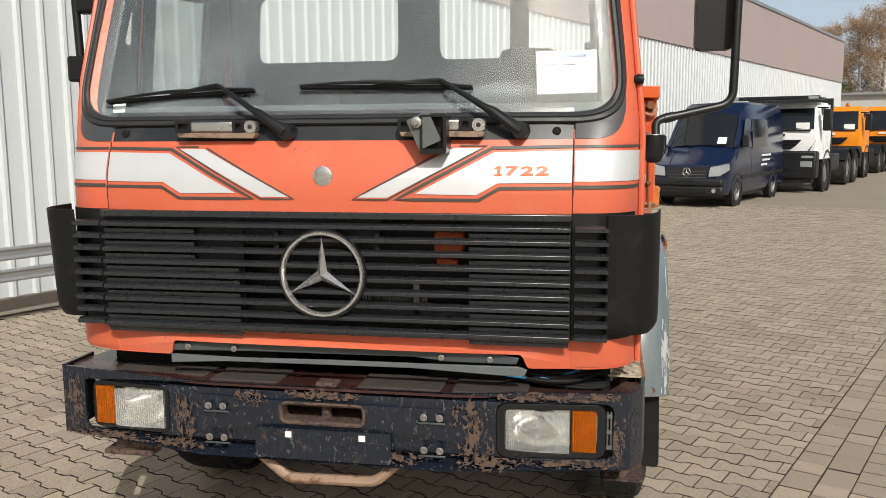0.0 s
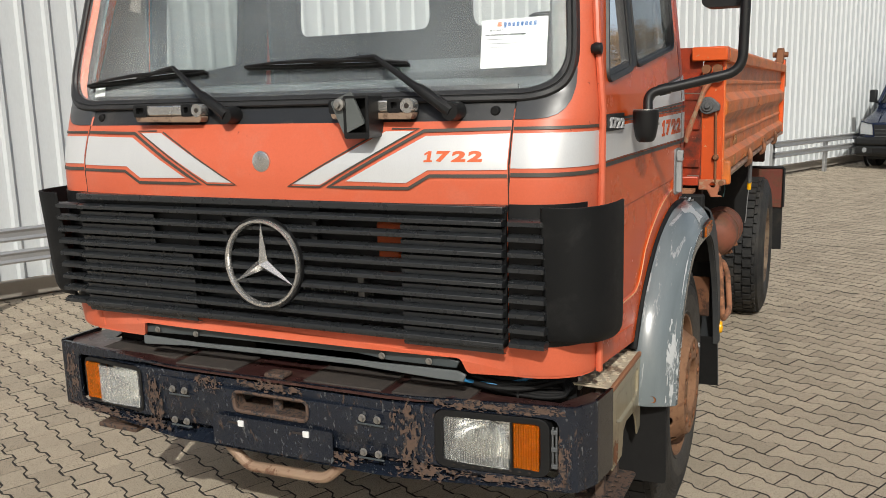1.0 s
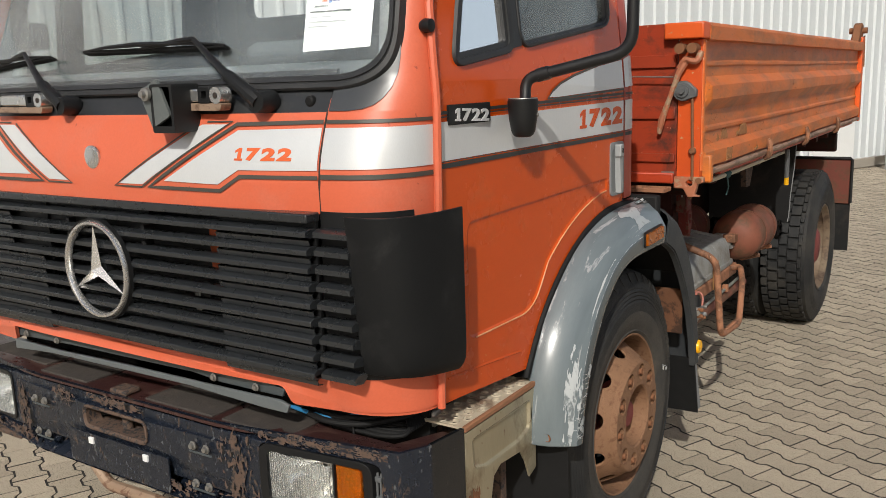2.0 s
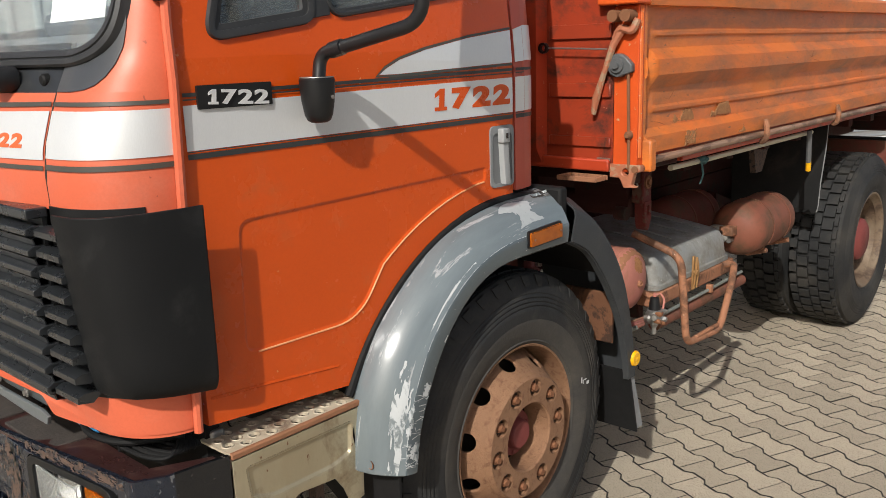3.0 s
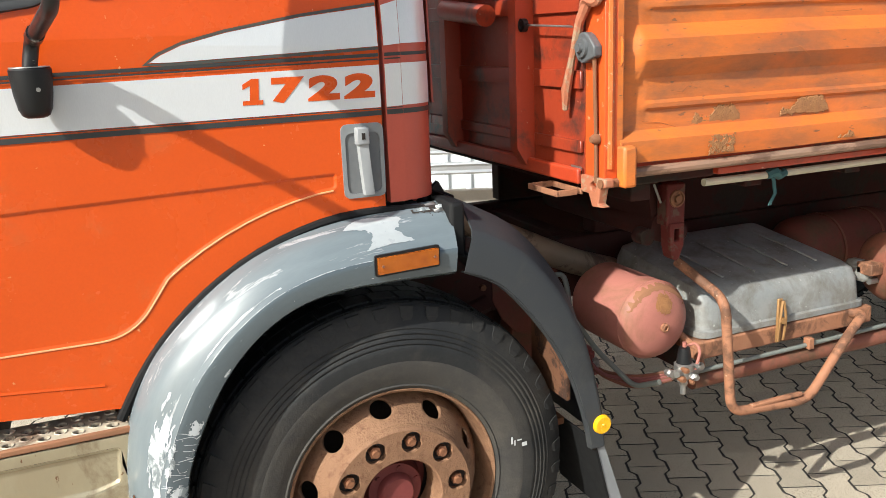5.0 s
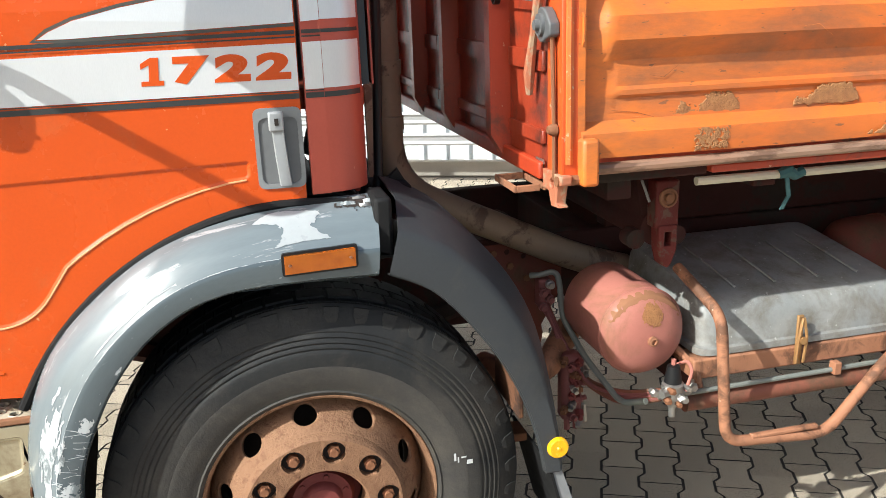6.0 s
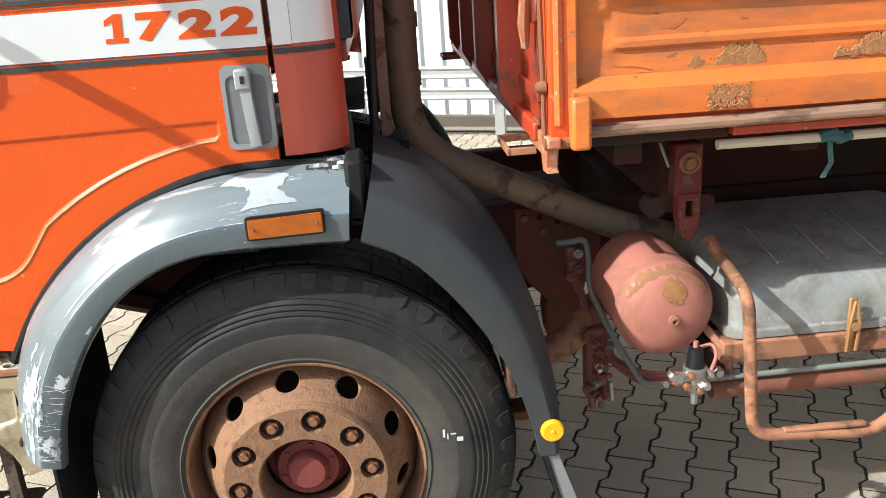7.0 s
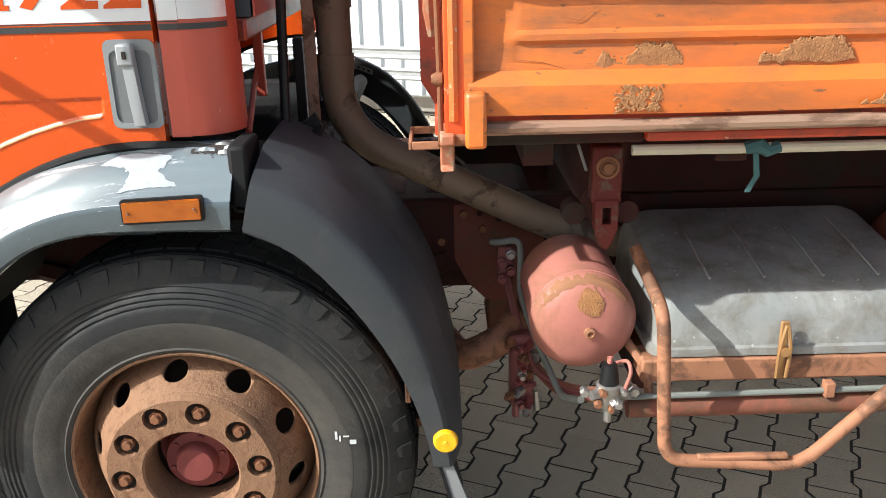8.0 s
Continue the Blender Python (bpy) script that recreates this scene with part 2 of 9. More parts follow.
COWL = material("satin_dark_grey_panel", (0.021, 0.0225, 0.025), 0.34, alt=(0.034, 0.035, 0.037), scale=6, bump=0.01, dirt=(0.075, 0.072, 0.066), dirt_amount=0.18, dirt_scale=9, dirt_soft=0.1)
RIMGREY = material("grimy_steel_rim", (0.20, 0.15, 0.10), 0.65, 0.25, alt=(0.115, 0.065, 0.04), alt_amount=0.7, scale=7, bump=0.08, dirt=(0.08, 0.05, 0.035), dirt_amount=0.42, dirt_scale=9, dirt_soft=0.08)
# Near-black stands in for the shade inside holes, slots and gaps.
INKDARK = material("recess_shade", (0.03, 0.022, 0.018), 0.9, bump=0.0)
FENDER2G = material("grey_handle_plastic", (0.31, 0.32, 0.325), 0.42, alt=(0.36, 0.365, 0.37), scale=9, bump=0.01)
SILVERP = material("silver_digits", (0.75, 0.75, 0.76), 0.35, 0.4, bump=0.0)
RADIATOR = material("dark_radiator", (0.02, 0.02, 0.021), 0.7, scale=9, bump=0.1)
MIRRORM = material("lamp_reflector", (0.85, 0.85, 0.84), 0.12, 1.0, bump=0.0)
RUBBERMAT = material("dusty_rubber_pad", (0.040, 0.033, 0.029), 0.85, alt=(0.07, 0.055, 0.046), scale=9, bump=0.1, dirt=(0.10, 0.08, 0.065), dirt_amount=0.22, dirt_scale=12, dirt_soft=0.1)
AMBERG = material("amber_plastic", (0.80, 0.215, 0.005), 0.12, alt=(0.98, 0.36, 0.010), scale=18, bump=0.0)
AMBERG.node_tree.nodes["Principled BSDF"].inputs["Transmission Weight"].default_value = 0.75
BEDPOST = material("orange_post_paint", (0.66, 0.10, 0.014), 0.42, alt=(0.52, 0.075, 0.014), scale=4, dirt=(0.45, 0.33, 0.22), dirt_amount=0.16, dirt_scale=14, bump=0.02)
CHIPPED = material("chipped_edge_paint", (0.62, 0.125, 0.02), 0.5, alt=(0.56, 0.17, 0.06), scale=20, dirt=(0.66, 0.48, 0.32), dirt_amount=0.26, dirt_scale=70, dirt_soft=0.02, bump=0.04)
RAILM = material("worn_orange_steel_tube", (0.29, 0.20, 0.14), 0.5, 0.2, alt=(0.50, 0.15, 0.06), scale=5, dirt=(0.20, 0.11, 0.07), dirt_amount=0.5, dirt_scale=9, bump=0.06, stretch=(1, 0.4, 1))
LATCHM = material("rusty_red_forging", (0.38, 0.135, 0.070), 0.6, alt=(0.30, 0.10, 0.05), scale=12, dirt=(0.40, 0.28, 0.18), dirt_amount=0.40, dirt_scale=18, bump=0.08)
GREYIRON = material("dark_grey_iron", (0.085, 0.09, 0.095), 0.5, alt=(0.12, 0.12, 0.12), scale=12, bump=0.04)
LATCHY = material("rusty_yellow_zinc", (0.34, 0.19, 0.075), 0.5, 0.3, alt=(0.32, 0.15, 0.05), scale=16, bump=0.04)
HOOKM = material("dirty_red_forging", (0.11, 0.019, 0.015), 0.7, alt=(0.05, 0.016, 0.014), scale=10, bump=0.06, dirt=(0.12, 0.07, 0.05), dirt_amount=0.38, dirt_scale=14, spec=0.2)
SCUFF = material("bare_scuffed_primer", (0.47, 0.49, 0.50), 0.5, alt=(0.36, 0.385, 0.395), scale=14, dirt=(0.16, 0.19, 0.20), dirt_amount=0.38, dirt_scale=26, bump=0.02, stretch=(1, 1, 0.45))
BARM = material("blue_grey_steel_bar", (0.052, 0.063, 0.068), 0.36, alt=(0.08, 0.09, 0.092), scale=7, bump=0.02)
BLUEW = material("blue_cable", (0.03, 0.20, 0.42), 0.5, bump=0.0)

GUARDM = material("rusty_red_tube_paint", (0.205, 0.072, 0.045), 0.6, alt=(0.14, 0.052, 0.033), alt_amount=0.55, scale=6, dirt=(0.13, 0.07, 0.042), dirt_amount=0.45, dirt_scale=9, bump=0.05, dirt_soft=0.08, spec=0.25)
HOSEM = material("dark_red_hose", (0.21, 0.06, 0.055), 0.6, alt=(0.13, 0.05, 0.045), scale=12, bump=0.03)
# Darker than the uprights: blotches, with the cab's shade partly in the colour.
PANELDARK = material("dark_blotched_red_panel", (0.33, 0.042, 0.015), 0.36, alt=(0.19, 0.030, 0.015), scale=5, dirt=(0.045, 0.03, 0.025), dirt_amount=0.36, dirt_scale=6, dirt_soft=0.08, bump=0.04, chips=((0.5, 0.28, 0.18), 60.0, 0.74))
FLAPEDGE = material("grey_rubber_lip", (0.20, 0.205, 0.21), 0.6, alt=(0.15, 0.155, 0.16), scale=9, bump=0.03)
DEFLECT = material("matt_black_deflector", (0.0070, 0.0075, 0.0082), 0.58, alt=(0.012, 0.0122, 0.0128), scale=4, bump=0.03, grain=200, spec=0.2, dirt=(0.03, 0.03, 0.03), dirt_amount=0.12, dirt_scale=6, dirt_soft=0.12)
TREAD = material("cream_worn_tread", (0.50, 0.435, 0.33), 0.55, 0.0, alt=(0.36, 0.28, 0.19), alt_amount=0.6, scale=8, dirt=(0.16, 0.085, 0.05), dirt_amount=0.28, dirt_scale=9, dirt_soft=0.08, bump=0.08)
HOOP = material("worn_brown_hoop", (0.33, 0.23, 0.16), 0.55, 0.2, alt=(0.22, 0.12, 0.075), scale=9, dirt=(0.18, 0.09, 0.055), dirt_amount=0.4, dirt_scale=14, bump=0.06)
# Paler copy of the fender paint: fading, scuffs and some sky brightness painted in.
FENDTOP = material("faded_brightened_fender_paint", (0.160, 0.187, 0.201), 0.24, alt=(0.105, 0.128, 0.140), alt_amount=0.7, scale=3.0, dirt=(0.42, 0.435, 0.445), dirt_amount=0.31, dirt_scale=4.4, bump=0.012, stretch=(0.7, 4.2, 1), along=True, spec=0.7, rough_var=0.07, dirt_soft=0.016)
# Front tread, darkened in its colour for the shade under the fender.
TREADM = material("shaded_tread_rubber", (0.010, 0.0105, 0.0115), 0.7, alt=(0.02, 0.02, 0.02), alt_amount=0.6, scale=6, bump=0.06, spec=0.25)
TYREIN = material("dusty_brown_rubber", (0.052, 0.048, 0.043), 0.7, alt=(0.030, 0.030, 0.031), alt_amount=0.8, scale=5, bump=0.08, grain=120, spec=0.3, dirt=(0.10, 0.088, 0.072), dirt_amount=0.3, dirt_scale=5, dirt_soft=0.14)
BOARDM = material("dark_rusted_board", (0.115, 0.052, 0.028), 0.85, alt=(0.16, 0.075, 0.04), scale=6, dirt=(0.05, 0.028, 0.02), dirt_amount=0.4, dirt_scale=9, bump=0.1, spec=0.2)
TYRETEXT = material("rubbed_raised_rubber", (0.17, 0.165, 0.155), 0.8, bump=0.0)
POSTRED = material("red_orange_post_paint", (0.60, 0.085, 0.014), 0.40, alt=(0.48, 0.062, 0.014), alt_amount=0.6, scale=5, dirt=(0.60, 0.40, 0.25), dirt_amount=0.19, dirt_scale=34, dirt_soft=0.012, bump=0.02)
DUST = material("pale_road_dust", (0.60, 0.215, 0.065), 0.95, alt=(0.55, 0.17, 0.04), scale=12, bump=0.1, grain=140)
PALE = material("bare_white_primer_patch", (0.36, 0.38, 0.39), 0.3, alt=(0.20, 0.225, 0.235), scale=9, bump=0.01)
TRAYM = material("dark_grey_tray", (0.12, 0.125, 0.13), 0.32, alt=(0.17, 0.175, 0.18), scale=9, bump=0.01)
LINED = material("dark_stripe_line", (0.030, 0.032, 0.031), 0.45, scale=8, bump=0.0)
HANDLEG = material("worn_handle_frame", (0.19, 0.20, 0.205), 0.38, alt=(0.25, 0.255, 0.26), scale=9, bump=0.01)
EARM = material("satin_grey_corner_paint", (0.050, 0.053, 0.058), 0.32, alt=(0.068, 0.070, 0.074), scale=7, bump=0.006, spec=0.5)
BUMPSIDE = material("glossy_black_paint", (0.007, 0.008, 0.010), 0.18, alt=(0.014, 0.014, 0.015), scale=6, bump=0.02, spec=0.6, chips=((0.10, 0.085, 0.07), 40.0, 0.70))
AMBERM = material("aged_amber_lens", (0.50, 0.135, 0.008), 0.14, alt=(0.34, 0.075, 0.005), alt_amount=0.7, scale=22, bump=0.0, spec=0.6)
AMBERM.node_tree.nodes["Principled BSDF"].inputs["Transmission Weight"].default_value = 0.35
CHALK = material("white_chalk", (0.55, 0.56, 0.56), 0.9, bump=0.0)


# ---- mesh helpers ----
def part(name, bm, mat, parent=None, label="", smooth=True, bevel=0.0):
    """Links a bmesh as one mesh object under a thing or a part."""
    me = bpy.data.meshes.new(name)
    bmesh.ops.recalc_face_normals(bm, faces=bm.faces[:])
    bm.to_mesh(me)
    bm.free()
    me.materials.append(mat)
    ob = new(name, me)
    if parent:
        ob.parent = parent
    if label:
        ob["label"] = label
    if smooth:
        for p in me.polygons:
            p.use_smooth = True
        me.set_sharp_from_angle(angle=radians(35))
    if bevel:
        md = ob.modifiers.new("edge", "BEVEL")
        md.width, md.segments, md.limit_method, md.angle_limit = bevel, 2, "ANGLE", radians(40)
        md.harden_normals = False
    return ob


def thing(name, label, category, at=(0, 0, 0), turn=0.0, group="", kind=""):
    ob = new(name)
    ob.location, ob.rotation_euler = at, (0, 0, turn)
    ob.empty_display_size = 0.1
    return tagged(ob, label, category, group, kind)


def block(bm, x0, x1, y0, y1, z0, z1, m=None):
    vs = [bm.verts.new(Vector((x, y, z)) if m is None else m @ Vector((x, y, z))) for x in (x0, x1) for y in (y0, y1) for z in (z0, z1)]
    for f in ((0, 1, 3, 2), (4, 6, 7, 5), (0, 4, 5, 1), (2, 3, 7, 6), (0, 2, 6, 4), (1, 5, 7, 3)):
        bm.faces.new([vs[i] for i in f])
    return bm


def boxed(x0, x1, y0, y1, z0, z1, m=None):
    return block(bmesh.new(), x0, x1, y0, y1, z0, z1, m)


def plate(bm, outer, holes, mapf, thick):
    """A plate with openings: outlines in (u, v), mapf(u, v, w) gives the place, w from 0 (front) to -thick."""
    from mathutils.geometry import tessellate_polygon
    loops = [list(outer)] + [list(h) for h in holes]
    flat = [p for lp in loops for p in lp]
    tris = tessellate_polygon([[Vector((u, v, 0)) for u, v in lp] for lp in loops])
    front = [bm.verts.new(mapf(u, v, 0.0)) for u, v in flat]
    back = [bm.verts.new(mapf(u, v, -thick)) for u, v in flat]
    for a, b, c in tris:
        for vs in ((front[a], front[b], front[c]), (back[c], back[b], back[a])):
            try:
                bm.faces.new(vs)
            except ValueError:
                pass
    k = 0
    for lp in loops:
        n = len(lp)
        for i in range(n):
            a, b = k + i, k + (i + 1) % n
            bm.faces.new((front[a], front[b], back[b], back[a]))
        k += n
    return bm


def rounded(pts, radius, steps=5):
    """A polygon with its corners rounded; radius may be a list."""
    out, n = [], len(pts)
    for i in range(n):
        p, a, c = Vector(pts[i]), Vector(pts[i - 1]), Vector(pts[(i + 1) % n])
        r = radius[i] if isinstance(radius, (list, tuple)) else radius
        da, dc = (a - p), (c - p)
        r = min(r, da.length * 0.49, dc.length * 0.49)
        if r < 1e-5:
            out.append(tuple(p))
            continue
        s, e = p + da.normalized() * r, p + dc.normalized() * r
        for k in range(steps + 1):
            f = k / steps
            q = s * (1 - f) ** 2 + p * 2 * f * (1 - f) + e * f * f
            out.append(tuple(q))
    return out


def rect(u0, u1, v0, v1, r=0.0, steps=4):
    pts = [(u0, v0), (u1, v0), (u1, v1), (u0, v1)]
    return rounded(pts, r, steps) if r else pts


def smooth_path(pts, radius=0.05, steps=5):
    """A polyline with its inner corners rounded."""
    pts = [Vector(p) for p in pts]
    out = [pts[0]]
    for a, p, c in zip(pts, pts[1:], pts[2:]):
        da, dc = a - p, c - p
        r = min(radius, da.length * 0.49, dc.length * 0.49)
        s, e = p + da.normalized() * r, p + dc.normalized() * r
        for k in range(steps + 1):
            f = k / steps
            out.append(s * (1 - f) ** 2 + p * 2 * f * (1 - f) + e * f * f)
    return out + [pts[-1]]


def tube(bm, pts, r, seg=10, cap=True):
    """A round bar along a polyline; r may be a list."""
    pts = [Vector(p) for p in pts]
    rings, up = [], None
    for i, p in enumerate(pts):
        d = (pts[min(i + 1, len(pts) - 1)] - pts[max(i - 1, 0)]).normalized()
        if up is None:
            up = d.orthogonal().normalized()
        up = (up - d * up.dot(d)).normalized()
        side = d.cross(up)
        rad = r[i] if isinstance(r, (list, tuple)) else r
        rings.append([bm.verts.new(p + rad * (math.cos(t) * up + math.sin(t) * side)) for t in [2 * math.pi * k / seg for k in range(seg)]])
    for a, b in zip(rings, rings[1:]):
        for k in range(seg):
            bm.faces.new((a[k], a[(k + 1) % seg], b[(k + 1) % seg], b[k]))
    if cap:
        bm.faces.new(rings[0][::-1])
        bm.faces.new(rings[-1])
    return bm


def tubed(pts, r, seg=10):
    return tube(bmesh.new(), pts, r, seg)


def lathe(bm, profile, centre, axis="x", seg=48, closed=False):
    """Turns a profile of (along, radius) round an axis through centre."""
    c = Vector(centre)
    ax = {"x": (Vector((1, 0, 0)), Vector((0, 1, 0)), Vector((0, 0, 1))), "y": (Vector((0, 1, 0)), Vector((0, 0, 1)), Vector((1, 0, 0))),
          "z": (Vector((0, 0, 1)), Vector((1, 0, 0)), Vector((0, 1, 0)))}[axis]
    rings = []
    for a, r in profile:
        if r < 1e-6:
            rings.append([bm.verts.new(c + ax[0] * a)])
        else:
            rings.append([bm.verts.new(c + ax[0] * a + r * (math.cos(t) * ax[1] + math.sin(t) * ax[2])) for t in [2 * math.pi * k / seg for k in range(seg)]])
    pairs = list(zip(rings, rings[1:])) + ([(rings[-1], rings[0])] if closed else [])
    for p, q in pairs:
        for k in range(seg):
            k2 = (k + 1) % seg
            if len(p) == 1 and len(q) == 1:
                continue
            if len(p) == 1:
                bm.faces.new((p[0], q[k2], q[k]))
            elif len(q) == 1:
                bm.faces.new((p[k], p[k2], q[0]))
            else:
                bm.faces.new((p[k], p[k2], q[k2], q[k]))
    return bm


def lathed(profile, centre, axis="x", seg=48, closed=False):
    return lathe(bmesh.new(), profile, centre, axis, seg, closed)


def loft(bm, rows, close_u=False):
    """A skin through rows of points."""
    vs = [[bm.verts.new(p) for p in row] for row in rows]
    for a, b in zip(vs, vs[1:]):
        n = len(a)
        for k in range(n if close_u else n - 1):
            bm.faces.new((a[k], a[(k + 1) % n], b[(k + 1) % n], b[k]))
    return bm


def thick_loft(rows, push):
    """A skin with thickness: push(p) gives the inner point."""
    bm = bmesh.new()
    n, m = len(rows), len(rows[0])
    a = [[bm.verts.new(p) for p in row] for row in rows]
    b = [[bm.verts.new(push(Vector(p))) for p in row] for row in rows]
    for i in range(n - 1):
        for k in range(m - 1):
            bm.faces.new((a[i][k], a[i][k + 1], a[i + 1][k + 1], a[i + 1][k]))
            bm.faces.new((b[i][k], b[i + 1][k], b[i + 1][k + 1], b[i][k + 1]))
    for i in range(n - 1):
        bm.faces.new((a[i][0], a[i + 1][0], b[i + 1][0], b[i][0]))
        bm.faces.new((a[i][-1], b[i][-1], b[i + 1][-1], a[i + 1][-1]))
    for k in range(m - 1):
        bm.faces.new((a[0][k], b[0][k], b[0][k + 1], a[0][k + 1]))
        bm.faces.new((a[-1][k], a[-1][k + 1], b[-1][k + 1], b[-1][k]))
    return bm


def ragged(mapf, nx, ny, field, wrap=False):
    """A skin over u, v in 0..1 that is kept where field(u, v) is below 0, cut smoothly along its edge."""
    bm, made = bmesh.new(), {}
    val = [[field(i / nx, j / ny) for j in range(ny + 1)] for i in range(nx + 1)]

    def vert(key, u, v):
        if key not in made:
            made[key] = bm.verts.new(mapf(u, v))
        return made[key]

    for i in range(nx):
        for j in range(ny):
            c = [(i, j), (i + 1, j), (i + 1, j + 1), (i, j + 1)]
            if min(val[a][b] for a, b in c) >= 0:
                continue
            out = []
            for (a, b), (d, e) in zip(c, c[1:] + c[:1]):
                p, q = val[a][b], val[d][e]
                k0, k1 = (a % nx if wrap else a, b), (d % nx if wrap else d, e)
                if p < 0:
                    out.append(vert(k0, a / nx, b / ny))
                if (p < 0) != (q < 0):
                    f = p / (p - q)
                    out.append(vert(frozenset((k0, k1)), (a + (d - a) * f) / nx, (b + (e - b) * f) / ny))
            if len(out) > 2:
                try:
                    bm.faces.new(out)
                except ValueError:
                    pass
    return bm


def blot(seed, rough=0.9, fine=0.4):
    """An uneven blob that fills the unit square."""
    def field(u, v):
        u, v = 2 * u - 1, 2 * v - 1
        return (u * u + v * v + rough * noise.noise(Vector((u * 2.4 + seed, v * 1.9, seed * 0.7))) + fine * noise.noise(Vector((u * 8 + seed, v * 6, seed)))
                + 0.5 * fine * noise.noise(Vector((u * 19, v * 15 + seed, seed))) - 0.72)
    return field


def lettering(name, text, mapf, u0, v0, width, height, mat, parent, depth=0.003, bold=0.0, gap=0.14, slant=0.08):
    """Raised characters, one object each; mapf(u, v, w) gives the place of a point of the text's plane."""
    cell = width / (len(text) + gap * (len(text) - 1))
    ONE = [(0.02, 0.0), (1.0, 0.0), (1.0, 0.17), (0.78, 0.17), (0.78, 1.0), (0.42, 1.0), (0.0, 0.80), (0.0, 0.60), (0.36, 0.74), (0.36, 0.17), (0.02, 0.17)]
    for i, ch in enumerate(text):
        if ch == " ":
            continue
        if ch == "1":
            o1, w1 = u0 + i * cell * (1 + gap) + 0.28 * cell, cell * 0.62
            bm = plate(bmesh.new(), ONE, [], lambda a, b, w: mapf(o1 + a * w1 + slant * b * height, v0 + b * height, w + depth), 2 * depth)
            part(name, bm, mat, parent, smooth=False)
            continue
        cu = bpy.data.curves.new(name, "FONT")
        cu.body, cu.extrude, cu.offset, cu.resolution_u = ch, depth, bold, 4
        tmp = new("lettering_source", cu)
        me = bpy.data.meshes.new_from_object(tmp.evaluated_get(bpy.context.evaluated_depsgraph_get()))
        bpy.data.objects.remove(tmp)
        xs, ys = [v.co.x for v in me.vertices], [v.co.y for v in me.vertices]
        wide = cell * (0.25 if ch in "I." else 1.0)
        sx, sy = wide / (max(xs) - min(xs)), height * (0.25 if ch == "." else 1.0) / (max(ys) - min(ys))
        x0, y0, off = min(xs), min(ys), u0 + i * cell * (1 + gap) + (cell - wide) * 0.5
        for v in me.vertices:
            h = (v.co.y - y0) * sy
            v.co = mapf(off + (v.co.x - x0) * sx + slant * h, v0 + h, v.co.z)
        me.materials.clear()
        me.materials.append(mat)
        ob = new(name, me)
        ob.parent = parent



# ---- the yard ----
YARD = Matrix.Rotation(radians(-24.0), 4, "Z")   # the hall runs along local y, the yard lies towards +x
CONCRETE = material("grey_concrete", (0.30, 0.27, 0.23), 0.9, alt=(0.22, 0.2, 0.17), scale=1.5, bump=0.1)
JOINT = material("sandy_paver_joint", (0.025, 0.021, 0.017), 0.95, alt=(0.016, 0.014, 0.012), scale=0.8, bump=0.2)
HALLW = material("white_corrugated_cladding", (0.57, 0.60, 0.62), 0.45, alt=(0.53, 0.56, 0.58), scale=0.7, bump=0.01, stretch=(1, 1, 0.3))
HALLP = material("dusty_mauve_cladding", (0.40, 0.33, 0.32), 0.6, alt=(0.36, 0.30, 0.29), scale=0.5, bump=0.01)
GALV = material("galvanised_steel", (0.40, 0.41, 0.42), 0.45, 0.6, alt=(0.32, 0.33, 0.34), scale=5, bump=0.02)

WALL_U, WALL_END = -6.35, 44.5
bm = bmesh.new()
prof, v = [], -14.0
while v < WALL_END:
    prof += [(0.0, v), (0.0, v + 0.155), (0.035, v + 0.18), (0.035, v + 0.215), (0.0, v + 0.24)]
    v += 0.24
rows = [[YARD @ Vector((WALL_U + du, vv, z)) for du, vv in prof] for z in (0.16, 4.1)]
loft(bm, rows)
hall_wall = tagged(part("wall_hall", bm, HALLW, smooth=False), "white corrugated steel cladding of a long hall", "wall", kind="structure")
hall_core = tagged(part("wall_hall_core", boxed(WALL_U - 0.4, WALL_U - 0.01, -14, WALL_END, 0, 6.0, YARD), CONCRETE), "hall wall behind the cladding", "wall", kind="structure")
bm = boxed(WALL_U - 0.02, WALL_U + 0.06, -14, WALL_END + 0.02, 4.1, 6.05, YARD)
tagged(part("wall_band", bm, HALLP, smooth=False), "dusty mauve cladding band below the hall roof", "wall", kind="structure")
bm = boxed(WALL_U - 14, WALL_U + 0.1, -14, WALL_END + 0.06, 6.05, 6.16, YARD)
tagged(part("roof_hall", bm, GALV), "flat grey hall roof edge", "roof", kind="structure")
bm = boxed(WALL_U - 14, WALL_U - 0.4, WALL_END - 0.3, WALL_END, 0, 6.05, YARD)
tagged(part("wall_hall_end", bm, HALLP), "end wall of the hall", "wall", kind="structure")
bm = boxed(WALL_U - 0.05, WALL_U + 0.10, -14, WALL_END, 0, 0.165, YARD)
tagged(part("plinth", bm, CONCRETE, bevel=0.01), "dark concrete plinth below the cladding", "plinth", kind="structure")

bm = bmesh.new()
for s in (-1,):
    vs = [bm.verts.new((x, y, -0.008)) for x, y in ((-1500, -1500), (1500, -1500), (1500, 1500), (-1500, 1500))]
    bm.faces.new(vs)
ground = tagged(part("ground", bm, JOINT), "paved yard of grey interlocking concrete stones", "ground", kind="structure")

# ---- the truck ----
truck = thing("dump_truck", "weathered orange two-axle dump truck with a black grille and rusty rims", "truck")


def piece(seq, z):
    for (z0, y0), (z1, y1) in zip(seq, seq[1:]):
        if z <= z1 or (z1, y1) == seq[-1]:
            return y0 + (y1 - y0) * (z - z0) / (z1 - z0)


